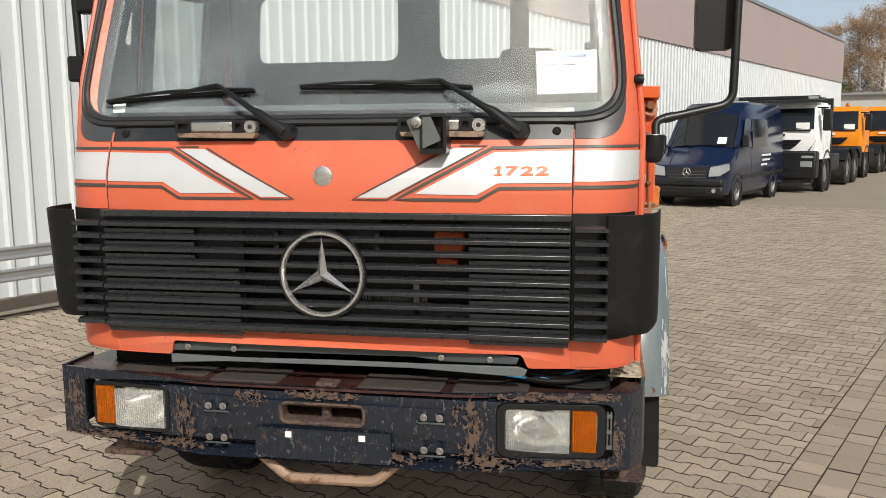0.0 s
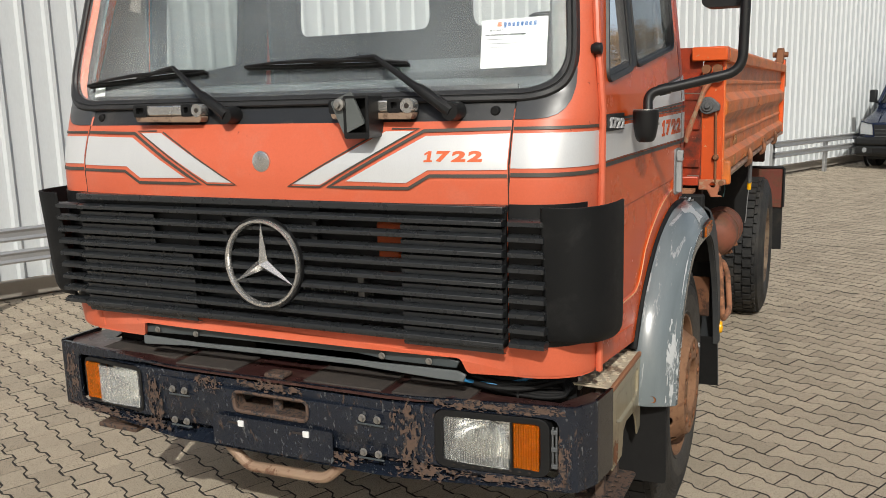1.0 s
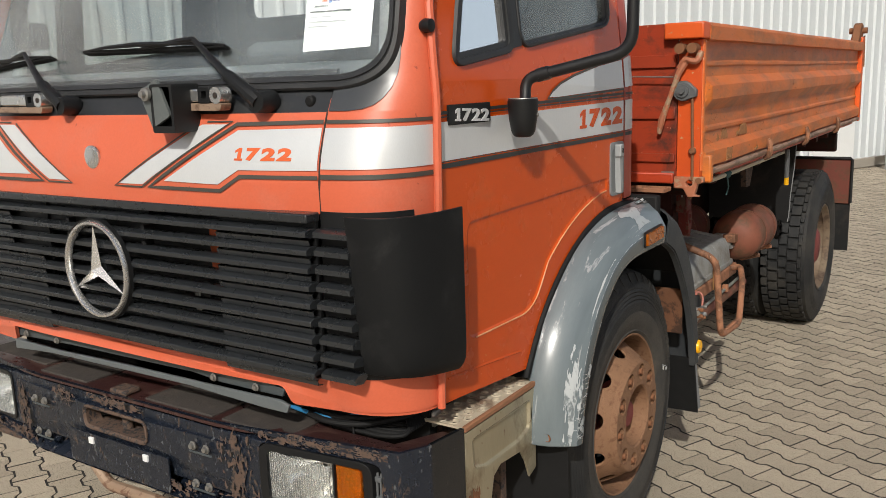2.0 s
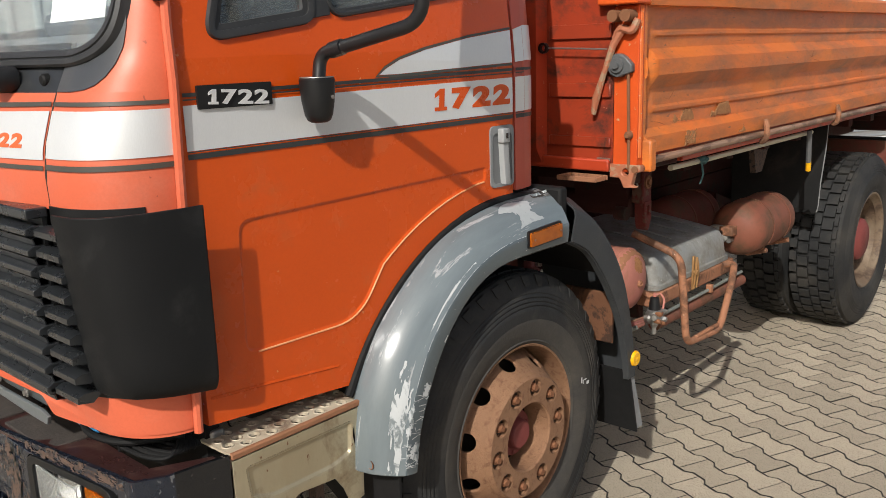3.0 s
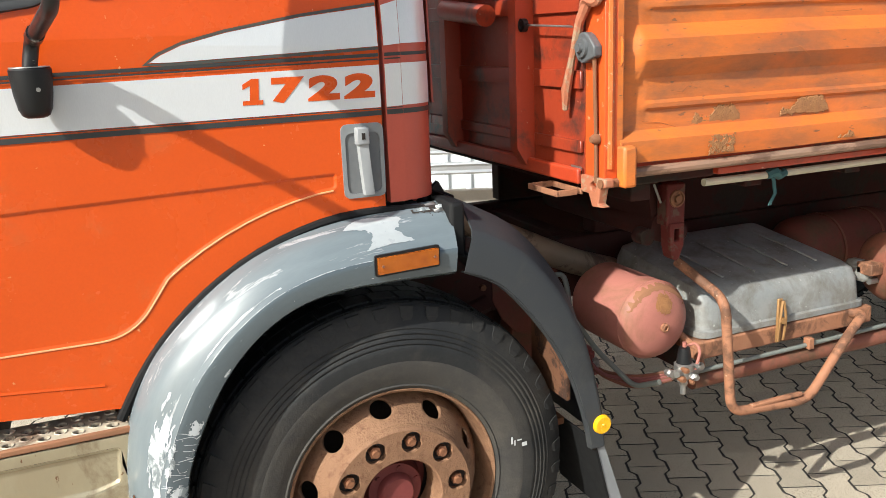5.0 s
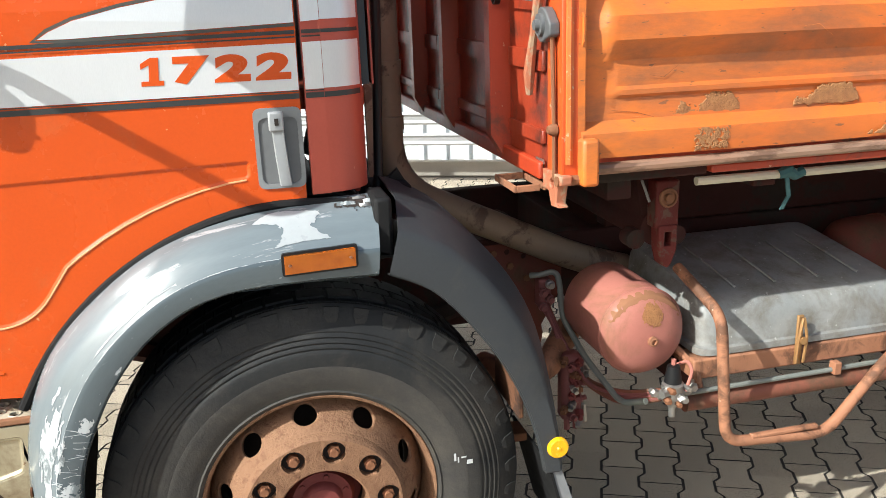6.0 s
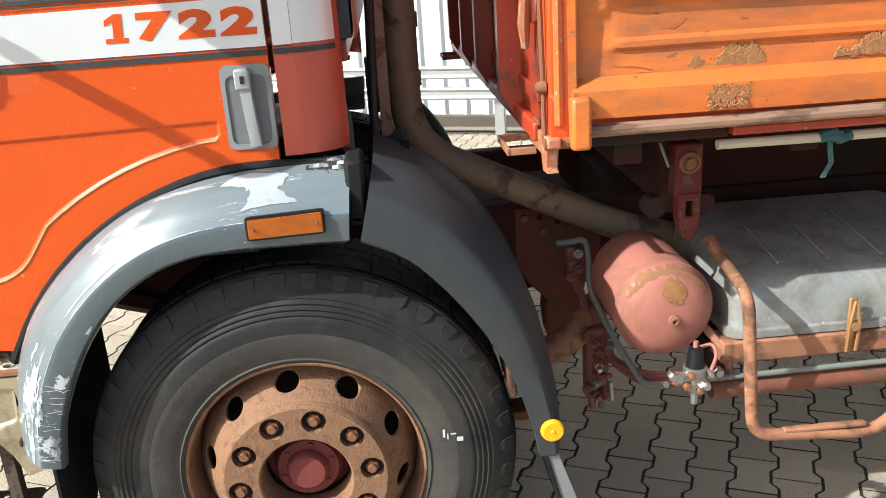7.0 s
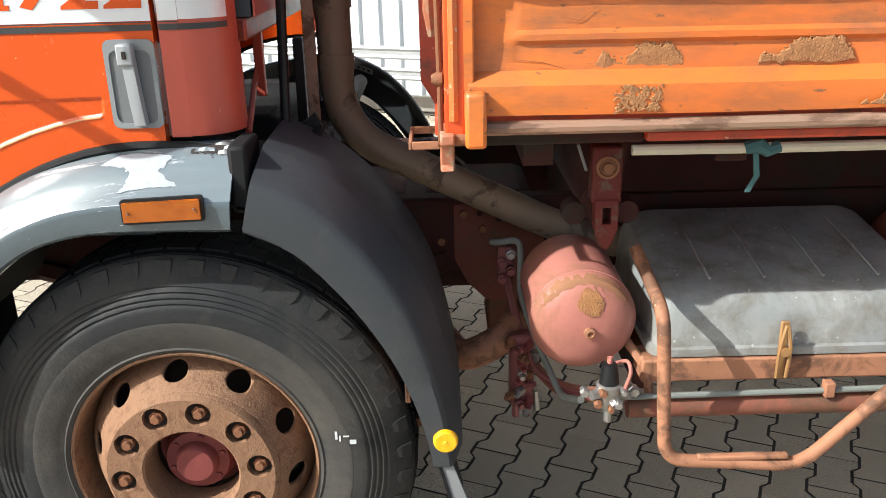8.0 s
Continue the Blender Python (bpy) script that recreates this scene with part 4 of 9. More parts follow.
def wheel(x, y, s, front=True, phase=0.0):
    R, W, zc = 0.545, 0.29, 0.548
    prof = [(-0.02, 0.298), (0.0, 0.300), (0.010, 0.312), (0.013, 0.316), (0.010, 0.320), (0.014, 0.335), (0.018, 0.345), (0.020, 0.36), (0.024, 0.385), (0.0245, 0.405), (0.0235, 0.42), (0.0225, 0.428), (0.0190, 0.432), (0.0190, 0.434), (0.0215, 0.437), (0.0205, 0.442), (0.0165, 0.446), (0.0168, 0.448), (0.0195, 0.451), (0.0178, 0.456), (0.0140, 0.460), (0.0145, 0.462), (0.0168, 0.465), (0.0145, 0.470), (0.0110, 0.474), (0.0122, 0.478),
            (0.009, 0.486), (0.0065, 0.492), (0.002, 0.503), (-0.004, 0.515), (-0.010, 0.529), (-0.022, 0.540), (-0.05, 0.5415), (-W + 0.05, 0.540), (-W + 0.012, 0.515), (-W, 0.47), (-W - 0.01, 0.41), (-W, 0.345), (-W + 0.02, 0.298)]
    if not front:
        prof = [(a, min(r, 0.529)) for a, r in prof]
    w = part("front_wheel" if front else "rear_wheel", lathed(prof, (0, 0, 0), "x", 72, True), TYRE, truck, "worn dusty truck tyre on a rusty rim")
    w.matrix_basis = Matrix.Translation((s * x, y, zc)) @ Matrix.Rotation(0 if s > 0 else math.pi, 4, "Z")
    bm = bmesh.new()
    n, rng = 44, random.Random(4)
    for i in range(n):
        for j, (x0, x1) in enumerate(((-0.052, -0.030), (-0.118, -0.056), (-0.172, -0.124), (-0.24, -0.18), (-0.288, -0.248))):
            off = 0.35 * 2 * math.pi / n * (j % 2)
            a0, a1 = 2 * math.pi * i / n, 2 * math.pi * (i + ((0.9 if j in (0, 4) else 0.88) if front else 0.70)) / n
            r0, r1 = (0.526 if j in (0, 4) else 0.53) if front else 0.515, 0.5475 if j in (1, 2, 3) else (0.5425 if front else 0.5455)
            c = [[Vector((xx, r * math.cos(a + off), r * math.sin(a + off))) for xx in (x0, x1)] for a in (a0, (a0 + a1) / 2, a1) for r in (r0, r1)]
            vs = [[bm.verts.new(p) for p in row] for row in c]
            for k in (0, 2):
                bm.faces.new((vs[k + 1][0], vs[k + 1][1], vs[k + 3][1], vs[k + 3][0]))
                for e in (0, 1):
                    bm.faces.new((vs[k][e], vs[k + 1][e], vs[k + 3][e], vs[k + 2][e]))
            for k in (0, 4):
                bm.faces.new((vs[k][0], vs[k][1], vs[k + 1][1], vs[k + 1][0]))
    part("tread", bm, TREADM if front else TYRE, w, smooth=False)
    if front:
        part("dusty_side_wall", lathed([(0.0025, 0.3005), (0.0112, 0.312), (0.0142, 0.316), (0.0112, 0.320), (0.0152, 0.335), (0.0192, 0.345), (0.0212, 0.360), (0.0238, 0.374), (0.0252, 0.386), (0.0246, 0.390)], (0, 0, 0), "x", 72), TYREIN, w, "dusty brown-grey inner side wall")
    if front:
        bm, c = bmesh.new(), []
        for r, xb, xt, hw in ((0.498, 0.002, 0.0052, 0.010), (0.510, -0.004, 0.0025, 0.0165), (0.534, -0.020, -0.009, 0.0195)):
            for d in (-hw, hw):
                for xx in (xb, xt):
                    c.append(bm.verts.new((xx, r * math.cos(d / r), r * math.sin(d / r))))
        for k in (0, 4):
            for q in ((1, 3, 7, 5), (0, 1, 5, 4), (2, 3, 7, 6)):
                bm.faces.new([c[k + j] for j in q])
        bm.faces.new([c[j] for j in (0, 1, 3, 2)])
        bm.faces.new([c[j] for j in (8, 9, 11, 10)])
        lug = part("shoulder_lug", bm, TYRE, w, smooth=False)
        for i in range(1, 44):
            ob = new("shoulder_lug", lug.data)
            ob.parent = w
            ob.matrix_basis = Matrix.Rotation(2 * math.pi * (i + 0.2) / 44, 4, "X")
        lug.matrix_basis = Matrix.Rotation(2 * math.pi * 0.2 / 44, 4, "X")
    rim_mat = RIM if front else RIMGREY
    ring = lathed([(-0.02, 0.300), (0.004, 0.3075), (0.010, 0.3035), (0.007, 0.2975), (-0.010, 0.293), (-0.040, 0.2895), (-0.075, 0.2865), (-0.105, 0.281), (-0.112, 0.262)] if front else [(-0.03, 0.262), (-0.03, 0.29), (-0.02, 0.30), (0.004, 0.306), (0.009, 0.300), (0.006, 0.292), (-0.010, 0.284), (-0.03, 0.262)], (0, 0, 0), "x", 72)
    rim = part("rim", ring, rim_mat, w, "rusty orange steel rim" if front else "grimy steel rim")
    if front:
        def cone(u, v, q):
            r = math.hypot(u, v)
            f = max(0.0, min(1.0, (0.286 - r) / 0.074))
            return Vector((-0.098 + 0.132 * f ** 0.72 + q, u, v))
        def hand_holes(u, v):
            r, best = 0.2105 + 0.0755 * v, 9.0
            for k in range(10):
                d = (2 * math.pi * u - phase - 2 * math.pi * (k + 0.5) / 10 + math.pi) % (2 * math.pi) - math.pi
                best = min(best, ((r - 0.2485) / 0.0185) ** 2 + (r * d / 0.031) ** 2)
            return 1.0 - best
        disc = part("rim_disc", ragged(lambda u, v: cone((0.2105 + 0.0755 * v) * math.cos(2 * math.pi * u), (0.2105 + 0.0755 * v) * math.sin(2 * math.pi * u), 0.0), 200, 16, hand_holes, True), rim_mat, w)
        sol = disc.modifiers.new("thick", "SOLIDIFY")
        sol.thickness, sol.offset = 0.009, -1.0
        part("stud_ring", lathed([(0.026, 0.216), (0.044, 0.211), (0.0515, 0.203)], (0, 0, 0), "x", 64), rim_mat, w)
        part("ring_bore", lathed([(0.0515, 0.119), (0.046, 0.114), (-0.05, 0.112)], (0, 0, 0), "x", 48), rim_mat, w)
        bores = [circle(0.0305, 18, 0.1675 * math.cos(phase + 2 * math.pi * k / 10), 0.1675 * math.sin(phase + 2 * math.pi * k / 10)) for k in range(10)]
        part("stud_face", plate(bmesh.new(), circle(0.203, 64), [circle(0.119, 48)] + bores, lambda p, q, h: Vector((0.0515 + h, p, q)), 0.022), rim_mat, w)
        # Dark disc added to close the open rim, shade put into its colour.
        part("brake_drum", lathed([(-0.19, 0.252), (-0.175, 0.24), (-0.17, 0.0)], (0, 0, 0), "x", 40), INKDARK, w)
        part("barrel", lathed([(-0.11, 0.275), (-0.17, 0.255), (-0.27, 0.26)], (0, 0, 0), "x", 40), RUBBER, w)
    else:
        part("rim_disc", lathed([(-0.01, 0.284), (-0.05, 0.262), (-0.13, 0.255), (-0.16, 0.22), (-0.15, 0.10)], (0, 0, 0), "x", 48), rim_mat, w)
    part("hub_cap", lathed([(-0.075, 0.113), (-0.07, 0.095), (-0.03, 0.086), (-0.018, 0.080), (-0.010, 0.078), (-0.008, 0.054), (0.012, 0.050), (0.018, 0.044), (0.020, 0.0)] if front
                           else [(-0.15, 0.16), (-0.04, 0.13), (-0.02, 0.1), (-0.015, 0)], (0, 0, 0), "x", 32), HUB, w)
    if front:
        for k in range(6):
            a = 2 * math.pi * (k + 0.3) / 6
            part("hub_bolt", lathed([(-0.010, 0.0075), (-0.004, 0.007), (-0.0035, 0)], (0, 0.066 * math.cos(a), 0.066 * math.sin(a)), "x", 8), HUB, w)
        # raised words on the side wall
        def wall_text(r0, t0):
            return lambda u, v, q: Vector((0.0125 + 0.30 * (r0 + v - 0.335) + q, (r0 + v) * math.sin(t0 + u / r0), (r0 + v) * math.cos(t0 + u / r0)))
        lettering("sidewall_letter", "RADIAL RIM 9.00", wall_text(0.334, radians(8)), 0.0, 0.0, 0.165, 0.012, TYRETEXT, w, 0.0022, 0.0, 0.25, 0.0)
        for y0, z0, wd, ht in ((0.350, 0.070, 0.006, 0.022), (0.360, 0.064, 0.004, 0.016), (0.370, 0.076, 0.014, 0.004), (0.385, 0.056, 0.016, 0.012)):
            part("chalk_mark", boxed(0.0248, 0.0256, y0, y0 + wd, z0, z0 + ht), CHALK, w)
    nm = None
    for k in range(10):
        a = phase + 2 * math.pi * k / 10
        c = (0.030 if front else -0.15, 0.1675 * math.cos(a), 0.1675 * math.sin(a))
        if front:
            # Dark disc paints the shade at the bottom of each stud hole.
            part("nut_washer", lathed([(0.0295, 0.0305), (0.030, 0.0)], (0, c[1], c[2]), "x", 14), INKDARK, w)
        bmn = nut_mesh()
        bmesh.ops.translate(bmn, verts=bmn.verts[:], vec=c)
        part("wheel_nut", bmn, RUST, w)
    return w


for s in (1, -1):
    wheel(1.135, 1.36, s, True, radians(78) if s > 0 else 0.3)
    wheel(1.20, 4.95, s, False, 0.2)
    wheel(0.87, 4.95, s, False, 0.1)

# front fenders
INNER = [(0.795, 0.668), (0.815, 0.78), (0.855, 0.88), (0.91, 0.98), (0.985, 1.07), (1.075, 1.135), (1.16, 1.166), (1.25, 1.178), (1.39, 1.180), (1.53, 1.178)]
OUTER = [(0.670, 0.69), (0.679, 0.80), (0.706, 0.918), (0.768, 1.041), (0.869, 1.149), (0.987, 1.239), (1.107, 1.295), (1.25, 1.330), (1.39, 1.344), (1.545, 1.347)]


def spline(pts, n):
    """Points along a smooth curve through pts."""
    pts = [Vector(q) for q in pts]
    out, m = [], len(pts) - 1
    for k in range(n + 1):
        f = m * k / n
        i = min(m - 1, int(f))
        t = f - i
        p0, p1, p2, p3 = pts[max(i - 1, 0)], pts[i], pts[i + 1], pts[min(i + 2, m)]
        out.append(0.5 * (2 * p1 + (p2 - p0) * t + (2 * p0 - 5 * p1 + 4 * p2 - p3) * t * t + (3 * p1 - p0 - 3 * p2 + p3) * t ** 3))
    return out


FSEC = [(1.19, -0.02), (1.212, -0.012), (1.220, 0.02), (1.222, 0.10), (1.223, 0.25), (1.222, 0.37), (1.218, 0.41), (1.203, 0.57), (1.184, 0.73), (1.157, 0.87), (1.125, 0.965), (1.088, 1.0)]


def lay_along(ob, n, m, length, width):
    """Gives a lofted skin coordinates that run along it and across it."""
    uv = ob.data.uv_layers.new(name="along")
    for lp in ob.data.loops:
        i = lp.vertex_index % (n * m)
        uv.data[lp.index].uv = (length * (i // m) / (n - 1), width * (i % m) / (m - 1))


FIN, FOUT = spline(INNER, 40), spline(OUTER, 40)


SAG = 0.10  # the far-side fender hangs lower


def fender_point(s, a, g, lift=0.0):
    """A point on the front fender: a runs along the arch, g over its section, both 0 to 1."""
    fa, fg = max(0.0, min(0.9999, a)) * 40, max(0.0, min(0.9999, g)) * (len(FSEC) - 1)
    i, j = int(fa), int(fg)
    inn, out = FIN[i].lerp(FIN[i + 1], fa - i), FOUT[i].lerp(FOUT[i + 1], fa - i)
    sec = Vector(FSEC[j]).lerp(Vector(FSEC[j + 1]), fg - j)
    q = inn.lerp(out, sec.y) if 0 <= sec.y <= 1 else inn + (out - inn) * sec.y
    return Vector((s * (sec.x + lift), q.x, q.y + lift * 0.6 - (0.0 if s > 0 else SAG)))


for s in (1, -1):
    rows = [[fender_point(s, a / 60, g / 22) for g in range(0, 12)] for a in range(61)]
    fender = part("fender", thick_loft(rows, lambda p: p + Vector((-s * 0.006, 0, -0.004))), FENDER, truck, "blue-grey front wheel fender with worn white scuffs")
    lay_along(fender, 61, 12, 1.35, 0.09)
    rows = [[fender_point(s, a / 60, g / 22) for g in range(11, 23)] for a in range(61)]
    top_ob = part("fender_top", thick_loft(rows, lambda p: p + Vector((-s * 0.006, 0, -0.004))), FENDTOP, fender, "faded, scuffed rounded top, brightened in its colour")
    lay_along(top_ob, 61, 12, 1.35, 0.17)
    RI = [(1.555, 1.178), (1.66, 1.125), (1.76, 1.018), (1.84, 0.90), (1.893, 0.789), (1.93, 0.67), (1.948, 0.575)]
    RO = [(1.595, 1.335), (1.735, 1.262), (1.857, 1.135), (1.94, 0.99), (1.985, 0.83), (2.01, 0.69), (2.018, 0.575)]
    rows = []
    for (iy, iz), (oy, oz) in zip(spline(RI, 24), spline(RO, 24)):
        mid = lambda f: (iy + (oy - iy) * f, iz + (oz - iz) * f)
        sec = [(1.20, -0.02), (1.22, 0.0), (1.222, 0.55), (1.215, 0.66), (1.205, 0.71), (1.125, 1.0), (1.11, 1.03)] + ([(0.98, 1.05), (0.82, 1.05)] if s > 0 else [(1.06, 1.04)])
        rows.append([Vector((s * x, mid(f)[0], mid(f)[1] - (0.0 if s > 0 else SAG))) for x, f in sec])
    part("rear_mudguard", thick_loft(rows, lambda p: p + Vector((-s * 0.006, 0, -0.006))), FENDER2, truck, "dark grey plastic mudguard behind the front wheel")

# chassis
for s in (1, -1):
    part("frame_rail", boxed(min(s * 0.36, s * 0.43), max(s * 0.36, s * 0.43), 0.35, 6.1, 0.76, 1.0), FRAMEP, truck, bevel=0.01)
    part("subframe_rail", boxed(min(s * 0.36, s * 0.44), max(s * 0.36, s * 0.44), 2.46, 6.2, 1.004, 1.268), FRAMEP, truck, bevel=0.01)
for y in (4.95, 1.36):
    part("axle", lathed([(-0.9, 0.0), (-0.9, 0.08), (-0.3, 0.10), (-0.15, 0.2), (0.15, 0.2), (0.3, 0.10), (0.9, 0.08), (0.9, 0)], (0, y, 0.548), "x", 20), FRAMEP, truck)
# Dark fillers added so that the space below the bed reads unlit.
part("bed_subframe_plate", boxed(-0.7, 0.7, 4.3, 6.2, 1.10, 1.262), FRAMEP, truck)
part("rear_cross_beam", boxed(-1.08, 1.08, 6.12, 6.2, 1.12, 1.268), FRAMEP, truck, bevel=0.01)
part("engine", boxed(-0.35, 0.35, 0.3, 1.5, 0.72, 1.25), RUBBER, truck, "dark engine block under the cab", bevel=0.05)
# Sump box, also added to block light below the cab.
part("oil_sump", boxed(-0.22, 0.22, 0.95, 1.45, 0.46, 0.74), RUBBER, truck, bevel=0.05)


# ---- cab details ----
def ribbon(path, width, mapf, lift=0.002):
    """A flat band along a polyline on a surface."""
    bm = bmesh.new()
    pts = [Vector(p) for p in path]
    rows = []
    for i, p in enumerate(pts):
        a, b = pts[max(i - 1, 0)], pts[min(i + 1, len(pts) - 1)]
        d1 = (p - a).normalized() if i else (b - p).normalized()
        d2 = (b - p).normalized() if i < len(pts) - 1 else d1
        n1 = Vector((-d1.y, d1.x))
        n2 = Vector((-d2.y, d2.x))
        n = (n1 + n2).normalized()
        k = 1.0 / max(0.5, n.dot(n1))
        rows.append([mapf(*(p + n * k * width / 2), lift), mapf(*(p - n * k * width / 2), lift)])
    loft(bm, rows)
    return bm


# Pale bead colour carries the edge's highlight as well as rubbed wear.
PRESSED = material("rubbed_highlit_door_bead", (0.72, 0.36, 0.17), 0.35, alt=(0.60, 0.13, 0.03), scale=9, bump=0.0)
# grey linings inside the doors
for s in (1, -1):
    top = dense([(0.30, 1.82), (1.50, 1.82), (1.50, 2.54), (0.54, 2.54)], 0.2)
    wl = []
    for w_ in (QUARTER, SIDEWIN):
        wl.append(inset(rounded(w_, 0.05, 6), 0.026))
    part("door_lining", plate(bmesh.new(), top, wl, lambda u, v, w: skin(s)(u, v, w - 0.034), 0.012), LINING, truck, smooth=False)
    part("rear_lining", boxed(min(s * 0.93, s * 0.955), max(s * 0.93, s * 0.955), 1.40, 1.555, 1.62, 2.54), INTER, truck, bevel=0.006)
    rows = [[corner(t, z, s) + Vector((-s * 0.034, 0.034, 0)) for t in zs(0.40, 1, 6)] for z in zs(1.80, 2.60, 6)]
    part("pillar_lining", thick_loft(rows, lambda q: q + Vector((-s * 0.008, 0.008, 0))), INTER, truck)
part("cab_ceiling", boxed(-0.93, 0.93, 0.34, 1.54, 2.55, 2.565), INTER, truck)
for s in (1, -1):
    fm = lambda u, v, w: face(s * u, v, w + 0.002)
    cols = sorted(set(zs(0.322, 0.840, 26)) | {0.530, 0.585, 0.600})
    foot, head = ((0.322, 1.556), (0.530, 1.553), (0.600, 1.592), (0.840, 1.593)), ((0.322, 1.5565), (0.585, 1.693), (0.840, 1.697))
    part("silver_stripe", thick_loft([[fm(u, v, 0.0012) for v in zs(piece(foot, u), piece(head, u), 5)] for u in cols], lambda p: p + Vector((0, 0.001, 0))), SILVER, truck)
    slash = [(0.122, 1.543), (0.226, 1.543), (0.545, 1.708), (0.450, 1.708)]
    part("silver_slash", plate(bmesh.new(), dense(slash, 0.07), [], fm, 0.001), SILVER, truck, smooth=False)
    part("stripe_outline", ribbon(dense_path([(0.842, 1.712), (0.578, 1.708), (0.258, 1.5375), (0.537, 1.5365), (0.607, 1.5755), (0.842, 1.5755)]), 0.010, fm, 0.002), PINE, truck)
    part("slash_outline", ribbon(dense_path([(0.470, 1.7155), (0.560, 1.7155), (0.226, 1.536), (0.105, 1.536), (0.440, 1.712)]), 0.005, fm, 0.002), PINE, truck)
    # corner bands
    for nm, z0, z1, mat in (("silver_stripe", 1.597, 1.697, SILVER), ("stripe_line", 1.572, 1.584, PINE), ("stripe_line", 1.707, 1.716, PINE)):
        rows = [[corner(t, z, s, 0.0025) for t in zs(0.01, 0.985, 12)] for z in zs(z0, z1, 3)]
        part(nm, loft(bmesh.new(), rows), mat, truck)
    sk = lambda u, v, w: skin(s)(u, v, w)
    door_ob = [o for o in truck.children if o.name.startswith("door") and not o.name.startswith("door_")][0 if s > 0 else 1]
    part("silver_stripe", plate(bmesh.new(), dense([(0.275, 1.600), (1.387, 1.607), (1.387, 1.712), (0.275, 1.699)], 0.2), [], lambda u, v, w: sk(u, v, w + 0.002), 0.0015), SILVER, door_ob, smooth=False)
    part("silver_stripe", plate(bmesh.new(), dense([(1.402, 1.607), (1.444, 1.608), (1.444, 1.714), (1.402, 1.713)], 0.2), [], lambda u, v, w: sk(u, v, w + 0.002), 0.0015), SILVER, truck, smooth=False)
    sw = [(0.845, 1.742), (0.90, 1.741), (1.387, 1.757), (1.387, 1.853), (1.20, 1.832), (1.02, 1.802), (0.92, 1.778), (0.87, 1.757)]
    part("silver_swoosh", plate(bmesh.new(), sw, [], lambda u, v, w: sk(u, v, w + 0.002), 0.0015), SILVER, door_ob, smooth=False)
    part("silver_swoosh", plate(bmesh.new(), [(1.402, 1.758), (1.444, 1.761), (1.444, 1.866), (1.402, 1.855)], [], lambda u, v, w: sk(u, v, w + 0.002), 0.0015), SILVER, truck, smooth=False)
    for y0, y1, par in ((0.275, 1.387, door_ob), (1.402, 1.444, truck)):
        for z0, dz, wd in ((1.587, 0.006, 0.0125), (1.5975, 0.006, 0.0022), (1.711, 0.013, 0.0035), (1.7215, 0.013, 0.0085)):
            part("stripe_line", ribbon([(y0, z0 + dz * (y0 - 0.26)), (y1, z0 + dz * (y1 - 0.26))], wd, sk, 0.0025), LINED, par)
    part("stripe_line", ribbon([(1.387, 1.8585), (1.20, 1.837), (1.02, 1.807), (0.92, 1.783), (0.865, 1.760), (0.835, 1.738), (0.90, 1.7365), (1.387, 1.752)], 0.007, sk, 0.0025), PINE, door_ob)
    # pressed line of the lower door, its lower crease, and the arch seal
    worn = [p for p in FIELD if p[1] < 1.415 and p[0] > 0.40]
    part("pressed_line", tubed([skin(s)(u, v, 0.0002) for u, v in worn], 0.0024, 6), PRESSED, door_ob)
    part("pressed_line", tubed([skin(s)(u, v, -0.002) for u, v in ((0.275, 1.02), (0.45, 1.008), (0.655, 0.99))], 0.005, 6), DOORP, door_ob)
    part("arch_seal", tubed([Vector((s * (side_x(u, v) + 0.001), u, v)) for u, v in [arch_at(153 - 4.0 * i, -0.006) for i in range(19)]], 0.012, 8), RUBBER, truck)
    if s > 0:
        rows = [[Vector((s * x, u, v)) for x, (u, v) in ((side_x(0.9, 1.2) - 0.012, arch_at(a, 0.004)), (1.04, arch_at(a, -0.03)), (0.95, arch_at(a, -0.05)))] for a in [153 - 4.0 * i for i in range(19)]]
        part("arch_lining", thick_loft(rows, lambda p: p + Vector((0, 0, 0.006))), RUBBER, truck)
    # handle
    hp = rect(1.277, 1.387, 1.382, 1.570, 0.018)
    hx = lambda u, v, w: skin(s)(u, v, w + 0.005)
    handle = part("door_handle", plate(bmesh.new(), hp, [rect(1.287, 1.377, 1.393, 1.548, 0.02)], hx, 0.010), HANDLEG, door_ob, "grey door handle in a recessed tray")
    part("handle_tray", plate(bmesh.new(), rect(1.284, 1.380, 1.390, 1.551, 0.02), [], lambda u, v, w: skin(s)(u, v, w + 0.0012), 0.0011), TRAYM, door_ob)
    bm = bmesh.new()
    rows = [[Vector((s * (side_x(y, z) + d), y + o, z)) for o, d in ((-0.014, 0.004), (-0.012, 0.020), (0.012, 0.020), (0.014, 0.004))] for y, z in ((1.328, 1.56), (1.330, 1.53), (1.335, 1.45), (1.340, 1.39))]
    part("handle_lever", thick_loft(rows, lambda p: p + Vector((-s * 0.003, 0, 0))), FENDER2G, door_ob)
    part("key_block", boxed(min(s * (side_x(1.33, 1.54) + 0.002), s * (side_x(1.33, 1.54) + 0.026)), max(s * (side_x(1.33, 1.54) + 0.002), s * (side_x(1.33, 1.54) + 0.026)), 1.311, 1.345, 1.518, 1.562), FENDER2G, door_ob, bevel=0.004)
    part("key_barrel", boxed(min(s * (side_x(1.33, 1.54) + 0.0262), s * (side_x(1.33, 1.54) + 0.028)), max(s * (side_x(1.33, 1.54) + 0.0262), s * (side_x(1.33, 1.54) + 0.028)), 1.324, 1.333, 1.532, 1.548), INKDARK, door_ob)

